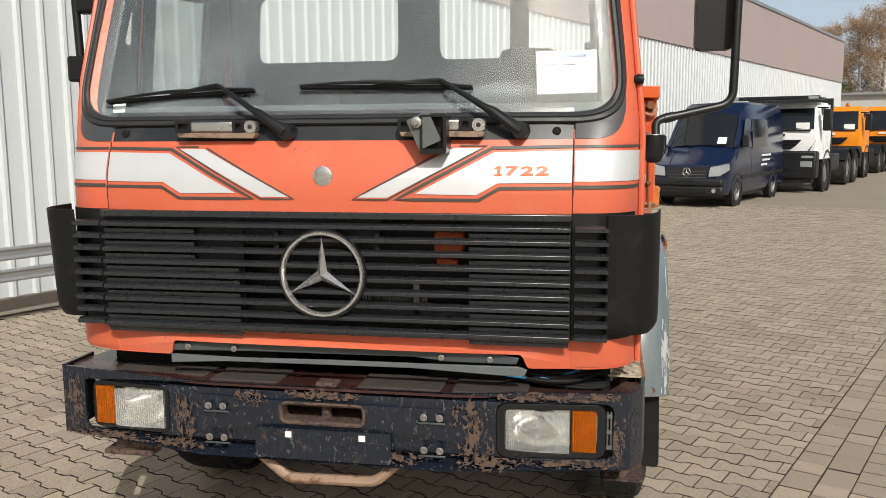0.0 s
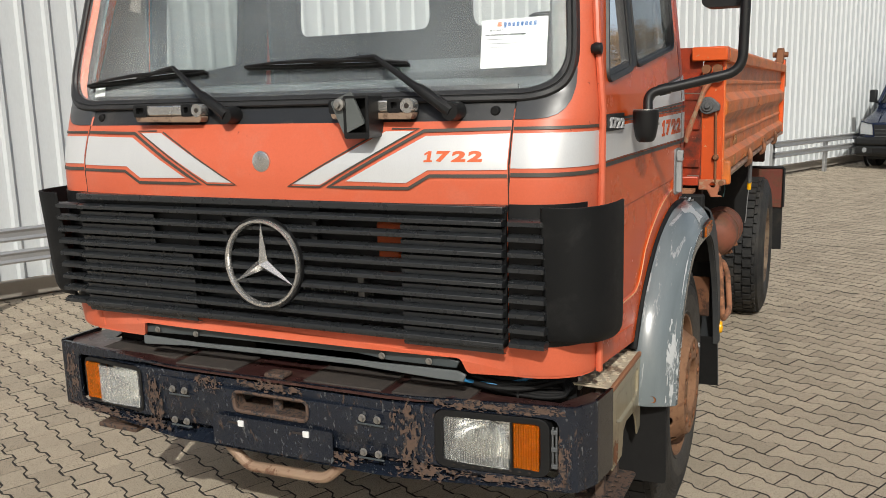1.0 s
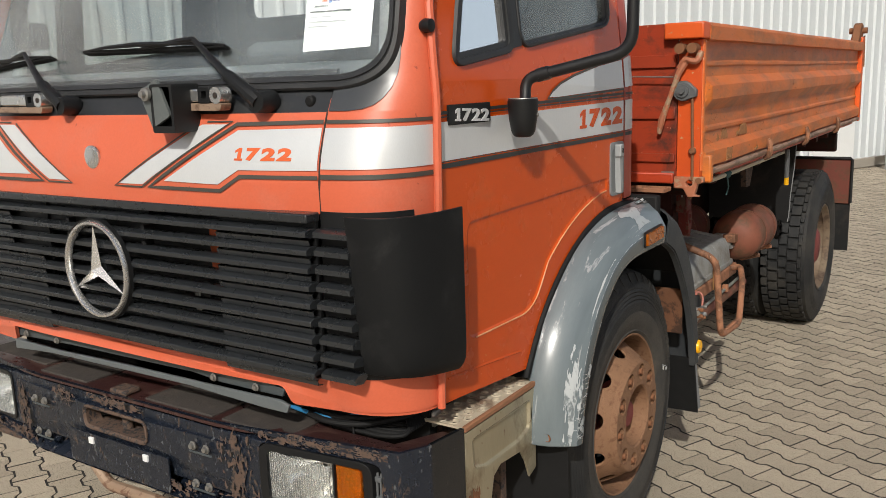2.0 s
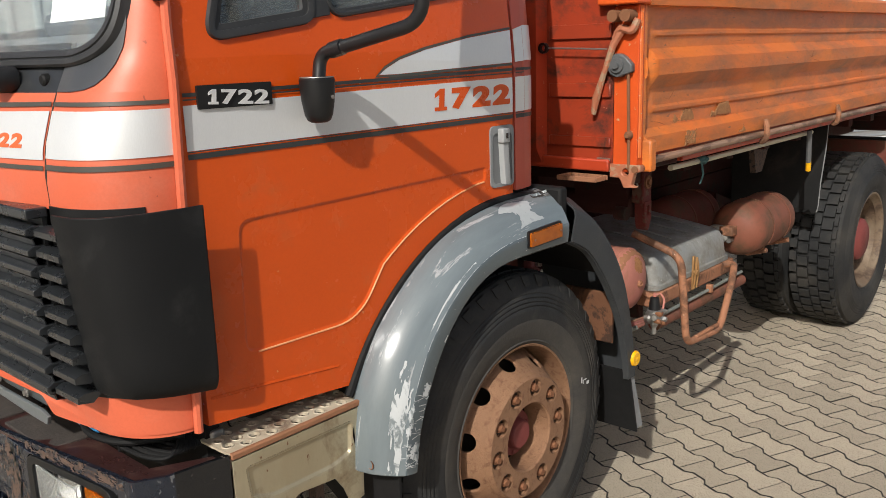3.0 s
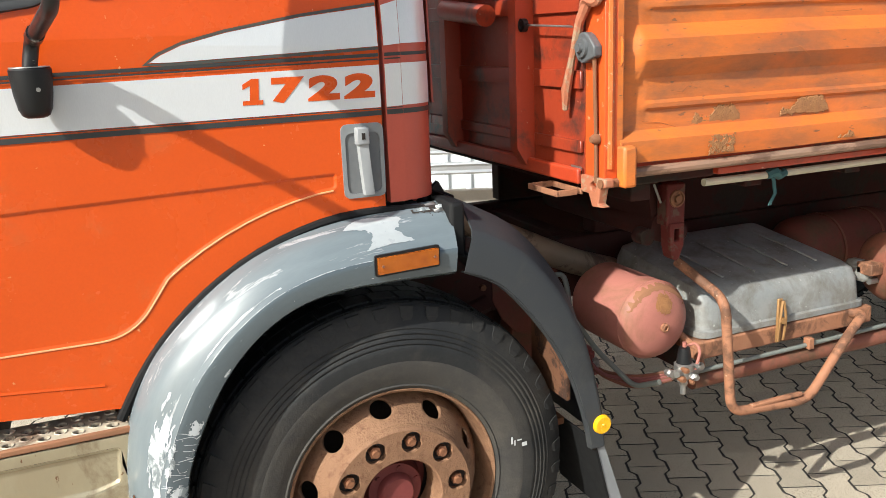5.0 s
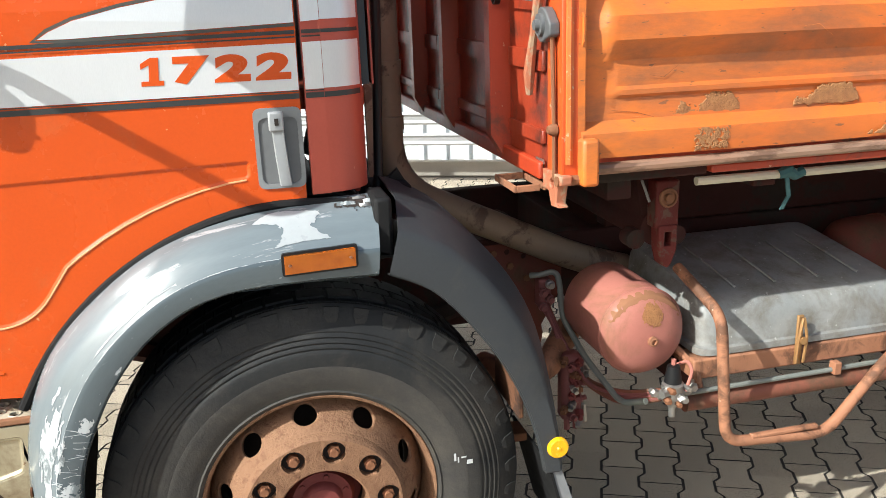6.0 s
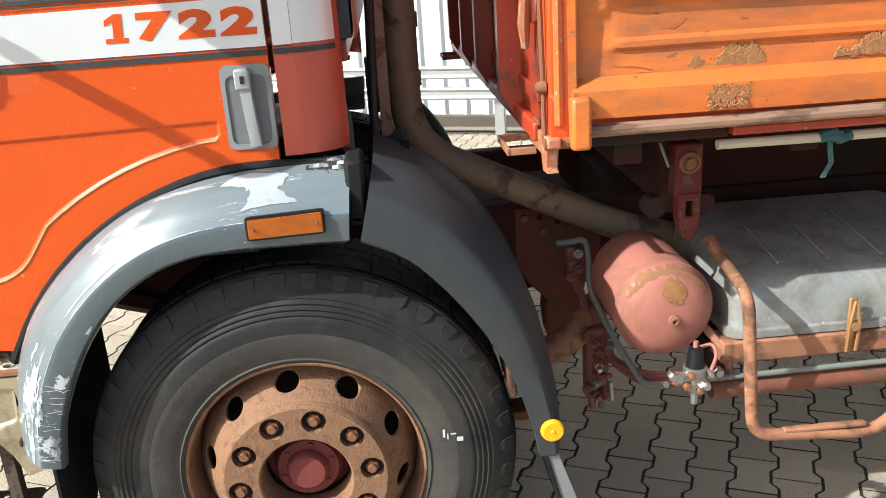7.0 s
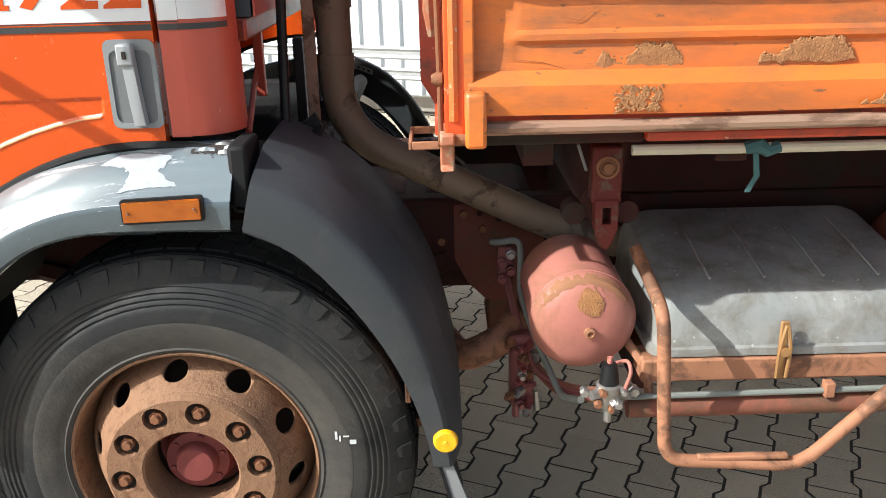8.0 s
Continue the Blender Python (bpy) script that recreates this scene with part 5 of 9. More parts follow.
# model numbers
z_badge = lambda u, v, w: skin(1)(u, v, w + 0.007)
dobs = [o for o in truck.children if o.name.startswith("door") and not o.name.startswith("door_")]
part("model_badge", plate(bmesh.new(), rect(0.309, 0.503, 1.689, 1.741, 0.003, 2), [], z_badge, 0.007), BLACKP, dobs[0], "black badge with silver digits", smooth=False)
lettering("badge_digit", "1722", lambda u, v, w: skin(1)(u, v - 0.05 * (u - 0.33), w + 0.0095), 0.322, 1.699, 0.168, 0.033, SILVERP, dobs[0], 0.002, 0.03)
lettering("door_digit", "1722", lambda u, v, w: skin(1)(u, v, w + 0.0025), 1.022, 1.633, 0.350, 0.061, DOORP, dobs[0], 0.0008, 0.06)
lettering("front_digit", "1722", lambda u, v, w: face(u, v, w + 0.0035), 0.574, 1.6165, 0.192, 0.032, DECALRED, truck, 0.0008, 0.055)

# emblem on the grille
bm = bmesh.new()
lathe(bm, [(-0.010, 0.134), (-0.018, 0.139), (-0.018, 0.146), (-0.010, 0.150), (0.0, 0.150), (0.0, 0.134)], (-0.004, -0.006, 1.278), "y", 64, True)
emblem = part("grille_emblem", bm, CHROME, truck, "chrome ring with a three-armed star")
part("emblem_ring", lathed([(-0.008, 0.149), (-0.010, 0.156), (0.004, 0.158), (0.006, 0.149)], (-0.004, -0.006, 1.278), "y", 64, True), BLACKP, emblem)
bm = bmesh.new()
tip = [Vector((-0.004 + 0.136 * math.sin(a), -0.012, 1.278 + 0.136 * math.cos(a))) for a in (0, 2 * math.pi / 3, 4 * math.pi / 3)]
mid = [Vector((-0.004 + 0.021 * math.sin(a), -0.010, 1.278 + 0.021 * math.cos(a))) for a in (math.pi / 3, math.pi, 5 * math.pi / 3)]
cf, cb = bm.verts.new((-0.004, -0.034, 1.278)), bm.verts.new((-0.004, 0.0, 1.278))
tv, mv = [bm.verts.new(p) for p in tip], [bm.verts.new(p) for p in mid]
for k in range(3):
    for v0 in (cf, cb):
        bm.faces.new((v0, tv[k], mv[k]))
        bm.faces.new((v0, mv[k - 1], tv[k]))
part("emblem_star", bm, CHROME, emblem, smooth=False)
part("emblem_mount", tubed([(-0.004, 0.0, 1.278), (-0.004, 0.03, 1.278)], 0.03, 12), BLACKP, emblem)
part("round_badge", lathed([(0.0, 0.035), (-0.006, 0.034), (-0.008, 0.028), (-0.0085, 0.0)], (0.0, face(0, 1.615).y, 1.615), "y", 32), CHROME, truck, "round silver bonnet badge")

# radiator and what shows between the slats
part("radiator", boxed(-0.5, 0.55, 0.16, 0.22, 0.98, 1.47), RADIATOR, truck, "dark finned radiator behind the grille")
for i in range(26):
    part("radiator_fin", boxed(0.05 + 0.011 * i, 0.056 + 0.011 * i, 0.135, 0.16, 1.10, 1.19), STEEL, truck)
part("fan_shroud", boxed(0.365, 0.475, 0.105, 0.15, 1.338, 1.415), DECALRED, truck, bevel=0.01)
part("shroud_lip", boxed(0.375, 0.450, 0.10, 0.15, 1.285, 1.325), DECALRED, truck, bevel=0.006)
part("bracket", boxed(0.29, 0.315, 0.10, 0.14, 1.12, 1.24), STEEL, truck, bevel=0.004)
for x in (-0.18, 0.185):
    for z in (1.402, 1.357):
        part("grille_clip", boxed(x - 0.008, x + 0.008, 0.02, 0.05, z - 0.016, z + 0.018), BLACKP, grille)
part("grille_inner_bar", boxed(-0.31, 0.19, 0.045, 0.06, 1.37, 1.47), BLACKP, grille)

# bars and lock on the panel below the windscreen
for x0, x1 in ((-0.545, -0.240), (0.262, 0.560)):
    yb = face((x0 + x1) / 2, 1.765).y
    part("flap_hinge_bar", boxed(x0 + 0.055, x1 - 0.085, yb - 0.046, yb - 0.024, 1.768, 1.802), CHROME, truck, "worn chromed hinge bar", bevel=0.005)
    for xa, xb in ((x0, x0 + 0.060), (x1 - 0.090, x1 - 0.045)):
        part("hinge_socket", plate(bmesh.new(), rect(xa, xb, 1.764, 1.806, 0.008), [rect(xa + 0.012, xb - 0.012, 1.776, 1.796, 0.004)], lambda u, v, w: Vector((u, yb - 0.050 - w, v)), 0.020), BLACKP, truck, bevel=0.003)
        part("socket_back", boxed(xa + 0.004, xb - 0.004, yb - 0.034, yb + 0.004, 1.768, 1.802), BLACKP, truck)
    part("hinge_lip", plate(bmesh.new(), rounded([(x0 + 0.012, 1.747), (x1 - 0.012, 1.744), (x1 - 0.004, 1.764), (x0 + 0.004, 1.766)], 0.007, 3), [], lambda u, v, w: Vector((u, yb - 0.048 - w, v)), 0.036), HINGELIP, truck, "tan weathered lower lip of the hinge", bevel=0.003)
    part("hinge_eye", tubed([(x1 - 0.024, yb - 0.050, 1.784), (x1 - 0.024, yb - 0.012, 1.784)], 0.022, 16), CHROME, truck)
    part("eye_hole", tubed([(x1 - 0.024, yb - 0.0515, 1.784), (x1 - 0.024, yb - 0.045, 1.784)], 0.008, 12), INKDARK, truck)
lm = Matrix.Translation((0.394, face(0.385, 1.74).y, 1.752))
lock = part("lock_box", plate(bmesh.new(), rect(-0.044, 0.044, -0.062, 0.066, 0.008), [rect(-0.034, 0.034, -0.044, 0.058, 0.004)], lambda u, v, w: lm @ Vector((u, -0.095 - w, v)), 0.09), BLACKP, truck, "black lock box with an open grey cover")
part("lock_box_back", boxed(0.352, 0.436, face(0.385, 1.74).y - 0.055, face(0.385, 1.74).y - 0.01, 1.692, 1.815), BLACKP, lock, bevel=0.008)
cm = lm @ Matrix.Translation((-0.030, -0.085, 0.014)) @ Matrix.Rotation(radians(-24), 4, "Y") @ Matrix.Scale(0.80, 4)
part("lock_cover", plate(bmesh.new(), rect(-0.05, 0.05, -0.065, 0.068, 0.008), [], lambda u, v, w: cm @ Vector((u, -0.012 - w, v)), 0.012), COVERG, lock, "grey swivelled cover plate", bevel=0.002)
part("cover_bolt", lathed([(-0.035, 0), (-0.034, 0.009), (-0.024, 0.010), (-0.022, 0.018), (-0.012, 0.018)], tuple(cm @ Vector((-0.012, 0, 0.042))), "y", 12), STEEL, lock)
for x in (-0.786, 0.787):
    part("panel_plug", lathed([(-0.006, 0.0), (-0.006, 0.010), (-0.002, 0.014), (0.01, 0.015)], (x, face(x, 1.762).y, 1.762), "y", 16), RUBBER, truck)


# wipers
def wiper(px, elbow, tip0, tip1):
    p = face(px, 1.765) + Vector((0, -0.03, 0))
    e = ws(*elbow, 0.045)
    w = part("wiper", lathed([(-0.03, 0.0), (-0.028, 0.026), (0.0, 0.03), (0.03, 0.03)], tuple(p), "y", 20), BLACKP, truck, "black windscreen wiper")
    part("wiper_arm", tubed([p + Vector((0, -0.016, 0)), p.lerp(e, 0.35) + Vector((0, -0.03, 0.006)), p.lerp(e, 0.42) + Vector((0, -0.028, 0.004)), e], [0.021, 0.017, 0.012, 0.007], 10), BLACKP, w)
    a, b = ws(*tip0, 0.03), ws(*tip1, 0.03)
    m = a.lerp(b, 0.45)
    part("wiper_link", tubed([e, e.lerp(m, 0.3) + Vector((0, 0, 0.002)), m], [0.008, 0.008, 0.006], 8), BLACKP, w)
    part("wiper_bow", tubed([a, a.lerp(b, 0.2) + Vector((0, -0.01, 0.008)), m + Vector((0, -0.016, 0.012)), a.lerp(b, 0.8) + Vector((0, -0.01, 0.008)), b], [0.003, 0.005, 0.007, 0.005, 0.003], 8), BLACKP, w)
    rows = [[q + Vector((0, -0.004, 0.002)), q + Vector((0, 0.02, -0.006))] for q in (a, m, b)]
    part("wiper_blade", thick_loft(rows, lambda q: q + Vector((0, 0, -0.008))), RUBBER, w)


wiper(0.672, (0.400, 1.935), (-0.105, 1.925), (0.505, 1.915))
wiper(-0.137, (-0.405, 1.932), (-0.87, 1.885), (-0.275, 1.918))

# pin on the pillar, mirrors
part("pillar_knob", lathed([(0, 0), (0.0, 0.012), (0.012, 0.018), (0.03, 0.016), (0.034, 0)], (1.040, 0.245, 1.935), "x", 16), BLACKP, truck)
mirror = part("mirror_socket", lathed([(0, 0), (0.0, 0.020), (0.005, 0.028), (0.018, 0.034), (0.05, 0.0395), (0.085, 0.0425), (0.101, 0.0430), (0.105, 0.040), (0.105, 0)], (1.128, 0.60, 1.640), "z", 32), BLACKP, truck, "black mirror arm with its socket")
part("socket_rim", lathed([(0.1055, 0.036), (0.1075, 0.038), (0.1075, 0.041), (0.1055, 0.0415)], (1.128, 0.60, 1.640), "z", 32, True), STEEL, mirror)
part("socket_screw", lathed([(0.0, 0.0), (0.0, 0.0045), (-0.006, 0.005)], (1.1695, 0.612, 1.700), "x", 10), STEEL, mirror)
part("mirror_arm", tubed(smooth_path([(1.135, 0.60, 1.74), (1.132, 0.612, 1.800), (1.420, 0.665, 1.862), (1.432, 0.665, 2.52), (1.05, 0.60, 2.56)], 0.055, 6), 0.016, 12), ARMM, mirror)
part("arm_collar", tubed([(1.165, 0.618, 1.807), (1.20, 0.624, 1.815)], 0.019, 12), ARMM, mirror)
part("mirror_head", plate(bmesh.new(), rounded([(1.280, 2.070), (1.428, 2.070), (1.428, 2.50), (1.280, 2.50)], 0.03, 6), [], lambda u, v, w: Vector((u, 0.715 - w, v)), 0.08), BLACKP, mirror, "black mirror housing", bevel=0.014)
part("mirror_clamp", boxed(1.38, 1.46, 0.64, 0.72, 2.325, 2.365), BLACKP, mirror, bevel=0.01)
part("mirror_glass", boxed(1.294, 1.414, 0.796, 0.801, 2.09, 2.47), CHROME, mirror)
mirror2 = part("mirror_arm", tubed(smooth_path([(-1.10, 0.60, 1.765), (-1.305, 0.655, 1.83), (-1.33, 0.655, 2.55), (-1.02, 0.60, 2.58)], 0.06, 6), 0.0175, 12), BLACKP, truck, "black mirror arm with a ribbed clamp")
part("mirror_clamp", boxed(-1.355, -1.21, 0.61, 0.70, 1.99, 2.10), BLACKP, mirror2, bevel=0.012)
part("mirror_head", boxed(-1.32, -1.10, 0.63, 0.70, 2.28, 2.62), BLACKP, mirror2, bevel=0.02)

# ---- bumper fittings ----
def headlight(s):
    xa, xb = (0.600, 0.985)
    X = lambda u: s * u
    yb = 0.066
    rim, bore = (rect(0.599, 0.966, 0.653, 0.842, 0.042, 7), rect(0.626, 0.938, 0.676, 0.822, 0.020, 5)) if s > 0 else (rect(0.621, 0.950, 0.660, 0.838, 0.034, 7), rect(0.632, 0.938, 0.674, 0.824, 0.026, 5))
    h = part("headlight", plate(bmesh.new(), [(X(u), v) for u, v in rim], [[(X(u), v) for u, v in bore]],
                                lambda u, v, w: Vector((u, bump_y(u) - 0.004 - w, v)), 0.05), BLACKP, truck, "rectangular headlight with an amber indicator", bevel=0.008)
    bowl = []
    for r in (1.0, 0.85, 0.68, 0.5, 0.32, 0.15):
        bowl.append([Vector((X(0.738 + 0.094 * r * math.cos(a)), 0.068 + 0.095 * (1 - r * r), 0.748 + 0.071 * r * math.sin(a))) for a in [2 * math.pi * k / 40 for k in range(40)]])
    part("reflector", loft(bmesh.new(), bowl, True), MIRRORM, h)
    part("reflector_plate", plate(bmesh.new(), [(X(u), v) for u, v in rect(0.622, 0.846, 0.673, 0.823, 0.012)], [[(X(0.738 + 0.0935 * math.cos(a)), 0.748 + 0.0705 * math.sin(a)) for a in [2 * math.pi * k / 40 for k in range(40)]]],
                                  lambda u, v, w: Vector((u, 0.067 - w, v)), 0.004), MIRRORM, h, smooth=False)
    part("bulb_shield", lathed([(0.0, 0.0), (0.0, 0.016), (0.03, 0.018)], (X(0.737), 0.085, 0.748), "y", 16), STEEL, h)
    bm = bmesh.new()
    n = 26
    rows = [[Vector((X(0.628 + 0.217 * k / (n * 2)), bump_y(0.72) - 0.006 - (0.0022 if k % 2 else 0.0) - 0.006 * math.sin(math.pi * k / (2 * n)), z)) for k in range(2 * n + 1)] for z in zs(0.676, 0.820, 3)]
    lens = part("headlight_lens", thick_loft(rows, lambda p: p + Vector((0, 0.004, 0))), LENS, h, "fluted clear glass")
    lens.visible_shadow = False
    n = 10
    rows = [[Vector((X(0.853 + 0.082 * k / (n * 2)), bump_y(0.9) - 0.006 - (0.003 if k % 2 else 0.0), z)) for k in range(2 * n + 1)] for z in zs(0.676, 0.820, 3)]
    part("indicator", thick_loft(rows, lambda p: p + Vector((0, 0.006, 0))), AMBERG, h, "amber indicator lens")
    part("indicator_back", boxed(min(X(0.848), X(0.938)), max(X(0.848), X(0.938)), 0.085, 0.09, 0.672, 0.824), MIRRORM, h)
    part("indicator_bulb", lathed([(-0.012, 0), (-0.01, 0.010), (0.02, 0.012)], (X(0.893), 0.066, 0.742), "y", 12), CREAM, h)
    part("lamp_case", boxed(min(X(0.604), X(0.952)), max(X(0.604), X(0.952)), 0.165, 0.17, 0.66, 0.835), BLACKP, h)
    part("lamp_divider", boxed(min(X(0.846), X(0.852)), max(X(0.846), X(0.852)), bump_y(0.85) - 0.008, bump_y(0.85) + 0.02, 0.674, 0.824), BLACKP, h)
    if s > 0:
        for u in (0.972, 0.984):
            part("lamp_adjuster", tubed([(u, 0.070, 0.682), (u, 0.066, 0.70), (u, 0.066, 0.796), (u, 0.070, 0.815)], 0.0035, 8), GREYIRON, h)
        for v in (0.69, 0.745, 0.80):
            part("adjuster_clip", boxed(0.968, 0.988, 0.060, 0.072, v - 0.007, v + 0.007), GREYIRON, h, bevel=0.002)
    for k in range(9):
        u = 0.66 + 0.03 * k
        part("rim_notch", boxed(min(X(u), X(u + 0.008)), max(X(u), X(u + 0.008)), bump_y(u) - 0.0055, bump_y(u) - 0.002, 0.662, 0.667), INKDARK, h)


headlight(1)
headlight(-1)
for x in (-0.425, 0.375):
    for z in (0.783, 0.665):
        part("bolt_plate", boxed(x - 0.048, x + 0.048, -0.004, 0.0, z - 0.024, z - 0.017), BARM, bumper, bevel=0.003)
        for dx in (-0.028, 0.028):
            part("bolt", lathed([(-0.012, 0), (-0.012, 0.008), (-0.004, 0.0095), (-0.003, 0.0135), (0.0, 0.0135)], (x + dx, -0.003, z), "y", 10), STEEL, bumper)
part("plate_holder", plate(bmesh.new(), rect(-0.275, 0.228, 0.602, 0.715, 0.01), [], lambda u, v, w: Vector((u, -0.006 - w, v)), 0.006), BUMPER, bumper, bevel=0.002)
for x in (-0.148, 0.125):
    part("plate_clip", boxed(x - 0.012, x + 0.012, -0.012, -0.004, 0.683, 0.705), WHITEM, bumper, bevel=0.002)
    part("clip_slot", boxed(x - 0.055, x - 0.014, -0.0085, -0.005, 0.690, 0.697), INKDARK, bumper)
BRUST = material("flaking_brown_rust", (0.100, 0.062, 0.044), 0.8, alt=(0.066, 0.040, 0.030), scale=16, dirt=(0.016, 0.018, 0.022), dirt_amount=0.42, dirt_scale=60, bump=0.12, grain=120)
WORN = ((0.44, 0.60, 0.600, 0.870, -0.16), (0.43, 0.72, 0.594, 0.668, 0.10), (0.66, 1.00, 0.601, 0.656, 0.12), (0.60, 0.86, 0.846, 0.884, 0.06), (0.80, 1.03, 0.847, 0.884, 0.0), (0.985, 1.034, 0.615, 0.80, 0.02), (0.94, 1.034, 0.612, 0.66, 0.10),
        (-0.16, 0.12, 0.82, 0.868, -0.06), (0.16, 0.36, 0.598, 0.655, -0.1), (-0.36, -0.22, 0.78, 0.85, -0.2), (-0.62, -0.50, 0.60, 0.84, -0.12), (-0.72, -0.48, 0.60, 0.655, 0.12), (-1.086, -0.68, 0.607, 0.652, 0.16), (-1.087, -0.992, 0.625, 0.86, -0.02))
for k, (x0, x1, z0, z1, more) in enumerate(WORN):
    part("rust_patch", ragged(lambda u, v: Vector((x0 + (x1 - x0) * u, bump_y(x0 + (x1 - x0) * u) - 0.0012, z0 + (z1 - z0) * v)), 64, 36,
                              lambda u, v: max(blot(2.3 + 1.9 * k, 1.0, 1.1)(u, v) - more + 0.26 + 1.0 * noise.noise(Vector((x0 + (x1 - x0) * u, k, z0 + (z1 - z0) * v)) * 48.0) + 0.9 * noise.noise(Vector((x0 + (x1 - x0) * u, 7 + k, z0 + (z1 - z0) * v)) * 150.0),
                                               0.004 - min(1.0, (u * (1 - u)) * 60), (0.608 if abs(x0 + (x1 - x0) * u) > 0.62 else 0.594) - (z0 + (z1 - z0) * v),
                                               1.0 if 0.592 < abs(x0 + (x1 - x0) * u) < 0.992 and 0.648 < z0 + (z1 - z0) * v < 0.846 else -1.0)), BRUST, bumper)
slot = rect(-0.183, 0.138, 0.732, 0.815, 0.033)
part("tow_slot_rim", loft(bmesh.new(), [[Vector((u, y, v)) for u, v in inset(slot, d)] for d, y in ((0.0, -0.001), (0.0, -0.006), (0.006, -0.008), (0.013, -0.002), (0.014, 0.05))], True), BRUST, bumper, "rusty rim of the tow slot")
part("tow_slot_tray", boxed(-0.19, 0.145, 0.012, 0.16, 0.725, 0.742), BRUST, bumper)
part("tow_slot_back", boxed(-0.19, 0.145, 0.16, 0.165, 0.725, 0.83), BRUST, bumper)
part("tow_pin", tubed([(-0.02, 0.045, 0.73), (-0.02, 0.045, 0.86)], 0.018, 12), BRUST, bumper)
part("tow_lug", boxed(-0.05, 0.03, 0.01, 0.07, 0.868, 0.885), BRUST, bumper, bevel=0.006)
for x0, x1 in ((-0.88, -0.50), (-0.46, -0.20), (0.10, 0.40), (0.44, 0.70)):
    part("bumper_pad", boxed(x0, x1, bump_y(x0) + 0.03, 0.20, 0.864, 0.8735), RUBBERMAT, bumper, bevel=0.003)
part("tow_hoop", tubed(smooth_path([(-0.30, 0.07, 0.61), (-0.285, 0.065, 0.585), (-0.175, 0.055, 0.505), (0.155, 0.055, 0.512), (0.235, 0.065, 0.585), (0.245, 0.07, 0.61)], 0.03, 4), 0.02, 10), HOOP, truck, "rusty tow hoop under the bumper")
part("cross_bar", plate(bmesh.new(), [(-0.625, 0.994), (-0.625, 0.966), (-0.30, 0.975), (0.30, 0.980), (0.42, 0.968), (0.66, 0.968), (0.67, 0.99), (0.60, 1.003), (0.0, 1.008), (-0.45, 1.003)], [], lambda u, v, w: Vector((u, 0.060 - w, v)), 0.010), BARM, truck, "blue-grey steel cross bar", bevel=0.002)
part("cross_bar_flange", plate(bmesh.new(), [(-0.615, 0.958), (-0.615, 0.925), (-0.40, 0.938), (0.30, 0.944), (0.60, 0.932), (0.69, 0.932), (0.70, 0.955), (0.67, 0.965), (0.40, 0.962), (0.0, 0.960), (-0.35, 0.954)], [], lambda u, v, w: Vector((u, 0.042 - w, v)), 0.010), BARLIGHT, truck, bevel=0.002)
for x in (-0.55, -0.37, 0.40, 0.57):
    part("bar_bolt", lathed([(-0.008, 0), (-0.008, 0.0075), (-0.003, 0.0085), (-0.002, 0.012), (0.0, 0.012)], (x, 0.050, 0.984), "y", 10), STEEL, truck)
part("tow_bracket", boxed(-0.90, -0.72, 0.10, 0.20, 0.555, 0.60), BRUST, truck, bevel=0.008)
part("tow_bracket_foot", boxed(-0.94, -0.74, 0.08, 0.16, 0.535, 0.556), BRUST, truck, bevel=0.006)
# hoses behind the bumper corner
for i in range(5):
    pts = [(0.66 + 0.012 * i, 0.14 + 0.02 * i, 0.905 + 0.012 * i), (0.75, 0.11 + 0.022 * i, 0.90 + 0.008 * i), (0.86, 0.14 + 0.022 * i, 0.895 + 0.010 * (i % 3)), (0.95, 0.26 + 0.02 * i, 0.90)]
    part("cable", tubed(smooth_path(pts, 0.06, 4), 0.009, 8), RUBBER, truck)
for i in range(8):
    q = 0.013 * i
    pts = [(0.64, 0.14 + q, 0.905), (0.72, 0.135 + q, 0.89 - 0.004 * (i % 3)), (0.82, 0.155 + q, 0.872 + 0.006 * (i % 2)), (0.92, 0.17 + q, 0.865 + 0.005 * (i % 3)), (0.985, 0.20 + q, 0.87), (0.93, 0.27, 0.90), (0.82, 0.26, 0.91)]
    part("cable_loop", tubed(smooth_path(pts, 0.05, 4), 0.0068, 8), RUBBER, truck)
part("cable_tie", tubed([(0.83, 0.15, 0.855), (0.83, 0.148, 0.89), (0.83, 0.255, 0.90), (0.83, 0.26, 0.87)], 0.004, 6), BLACKP, truck)
part("blue_cable", tubed(smooth_path([(0.62, 0.13, 0.91), (0.72, 0.125, 0.903), (0.80, 0.145, 0.905), (0.87, 0.20, 0.92)], 0.04, 4), 0.006, 8), BLUEW, truck)
part("cab_mount", boxed(0.95, 0.99, 0.31, 0.35, 0.85, 0.90), STEEL, truck, bevel=0.008)
# Dark sheet added behind the bumper to block light under the cab.
part("under_shield", boxed(-1.0, 0.98, 0.30, 0.34, 0.56, 1.0), RUBBER, truck)

# entry step with a punched tread
holes = [circle(0.0125, 10, x, y) for i, y in enumerate([0.312 + 0.0385 * k for k in range(11)]) for x in ((0.992, 1.034, 1.074) if i % 2 else (1.013, 1.054))]
step = part("step", plate(bmesh.new(), rect(0.968, 1.098, 0.288, 0.706), holes, lambda u, v, w: Vector((u, v, 0.882 + w)), 0.006), TREAD, truck, "tarnished metal entry step with punched holes")
part("tread_edge", boxed(1.091, 1.105, 0.288, 0.706, 0.867, 0.8838), SEAMRUST, step, bevel=0.004)
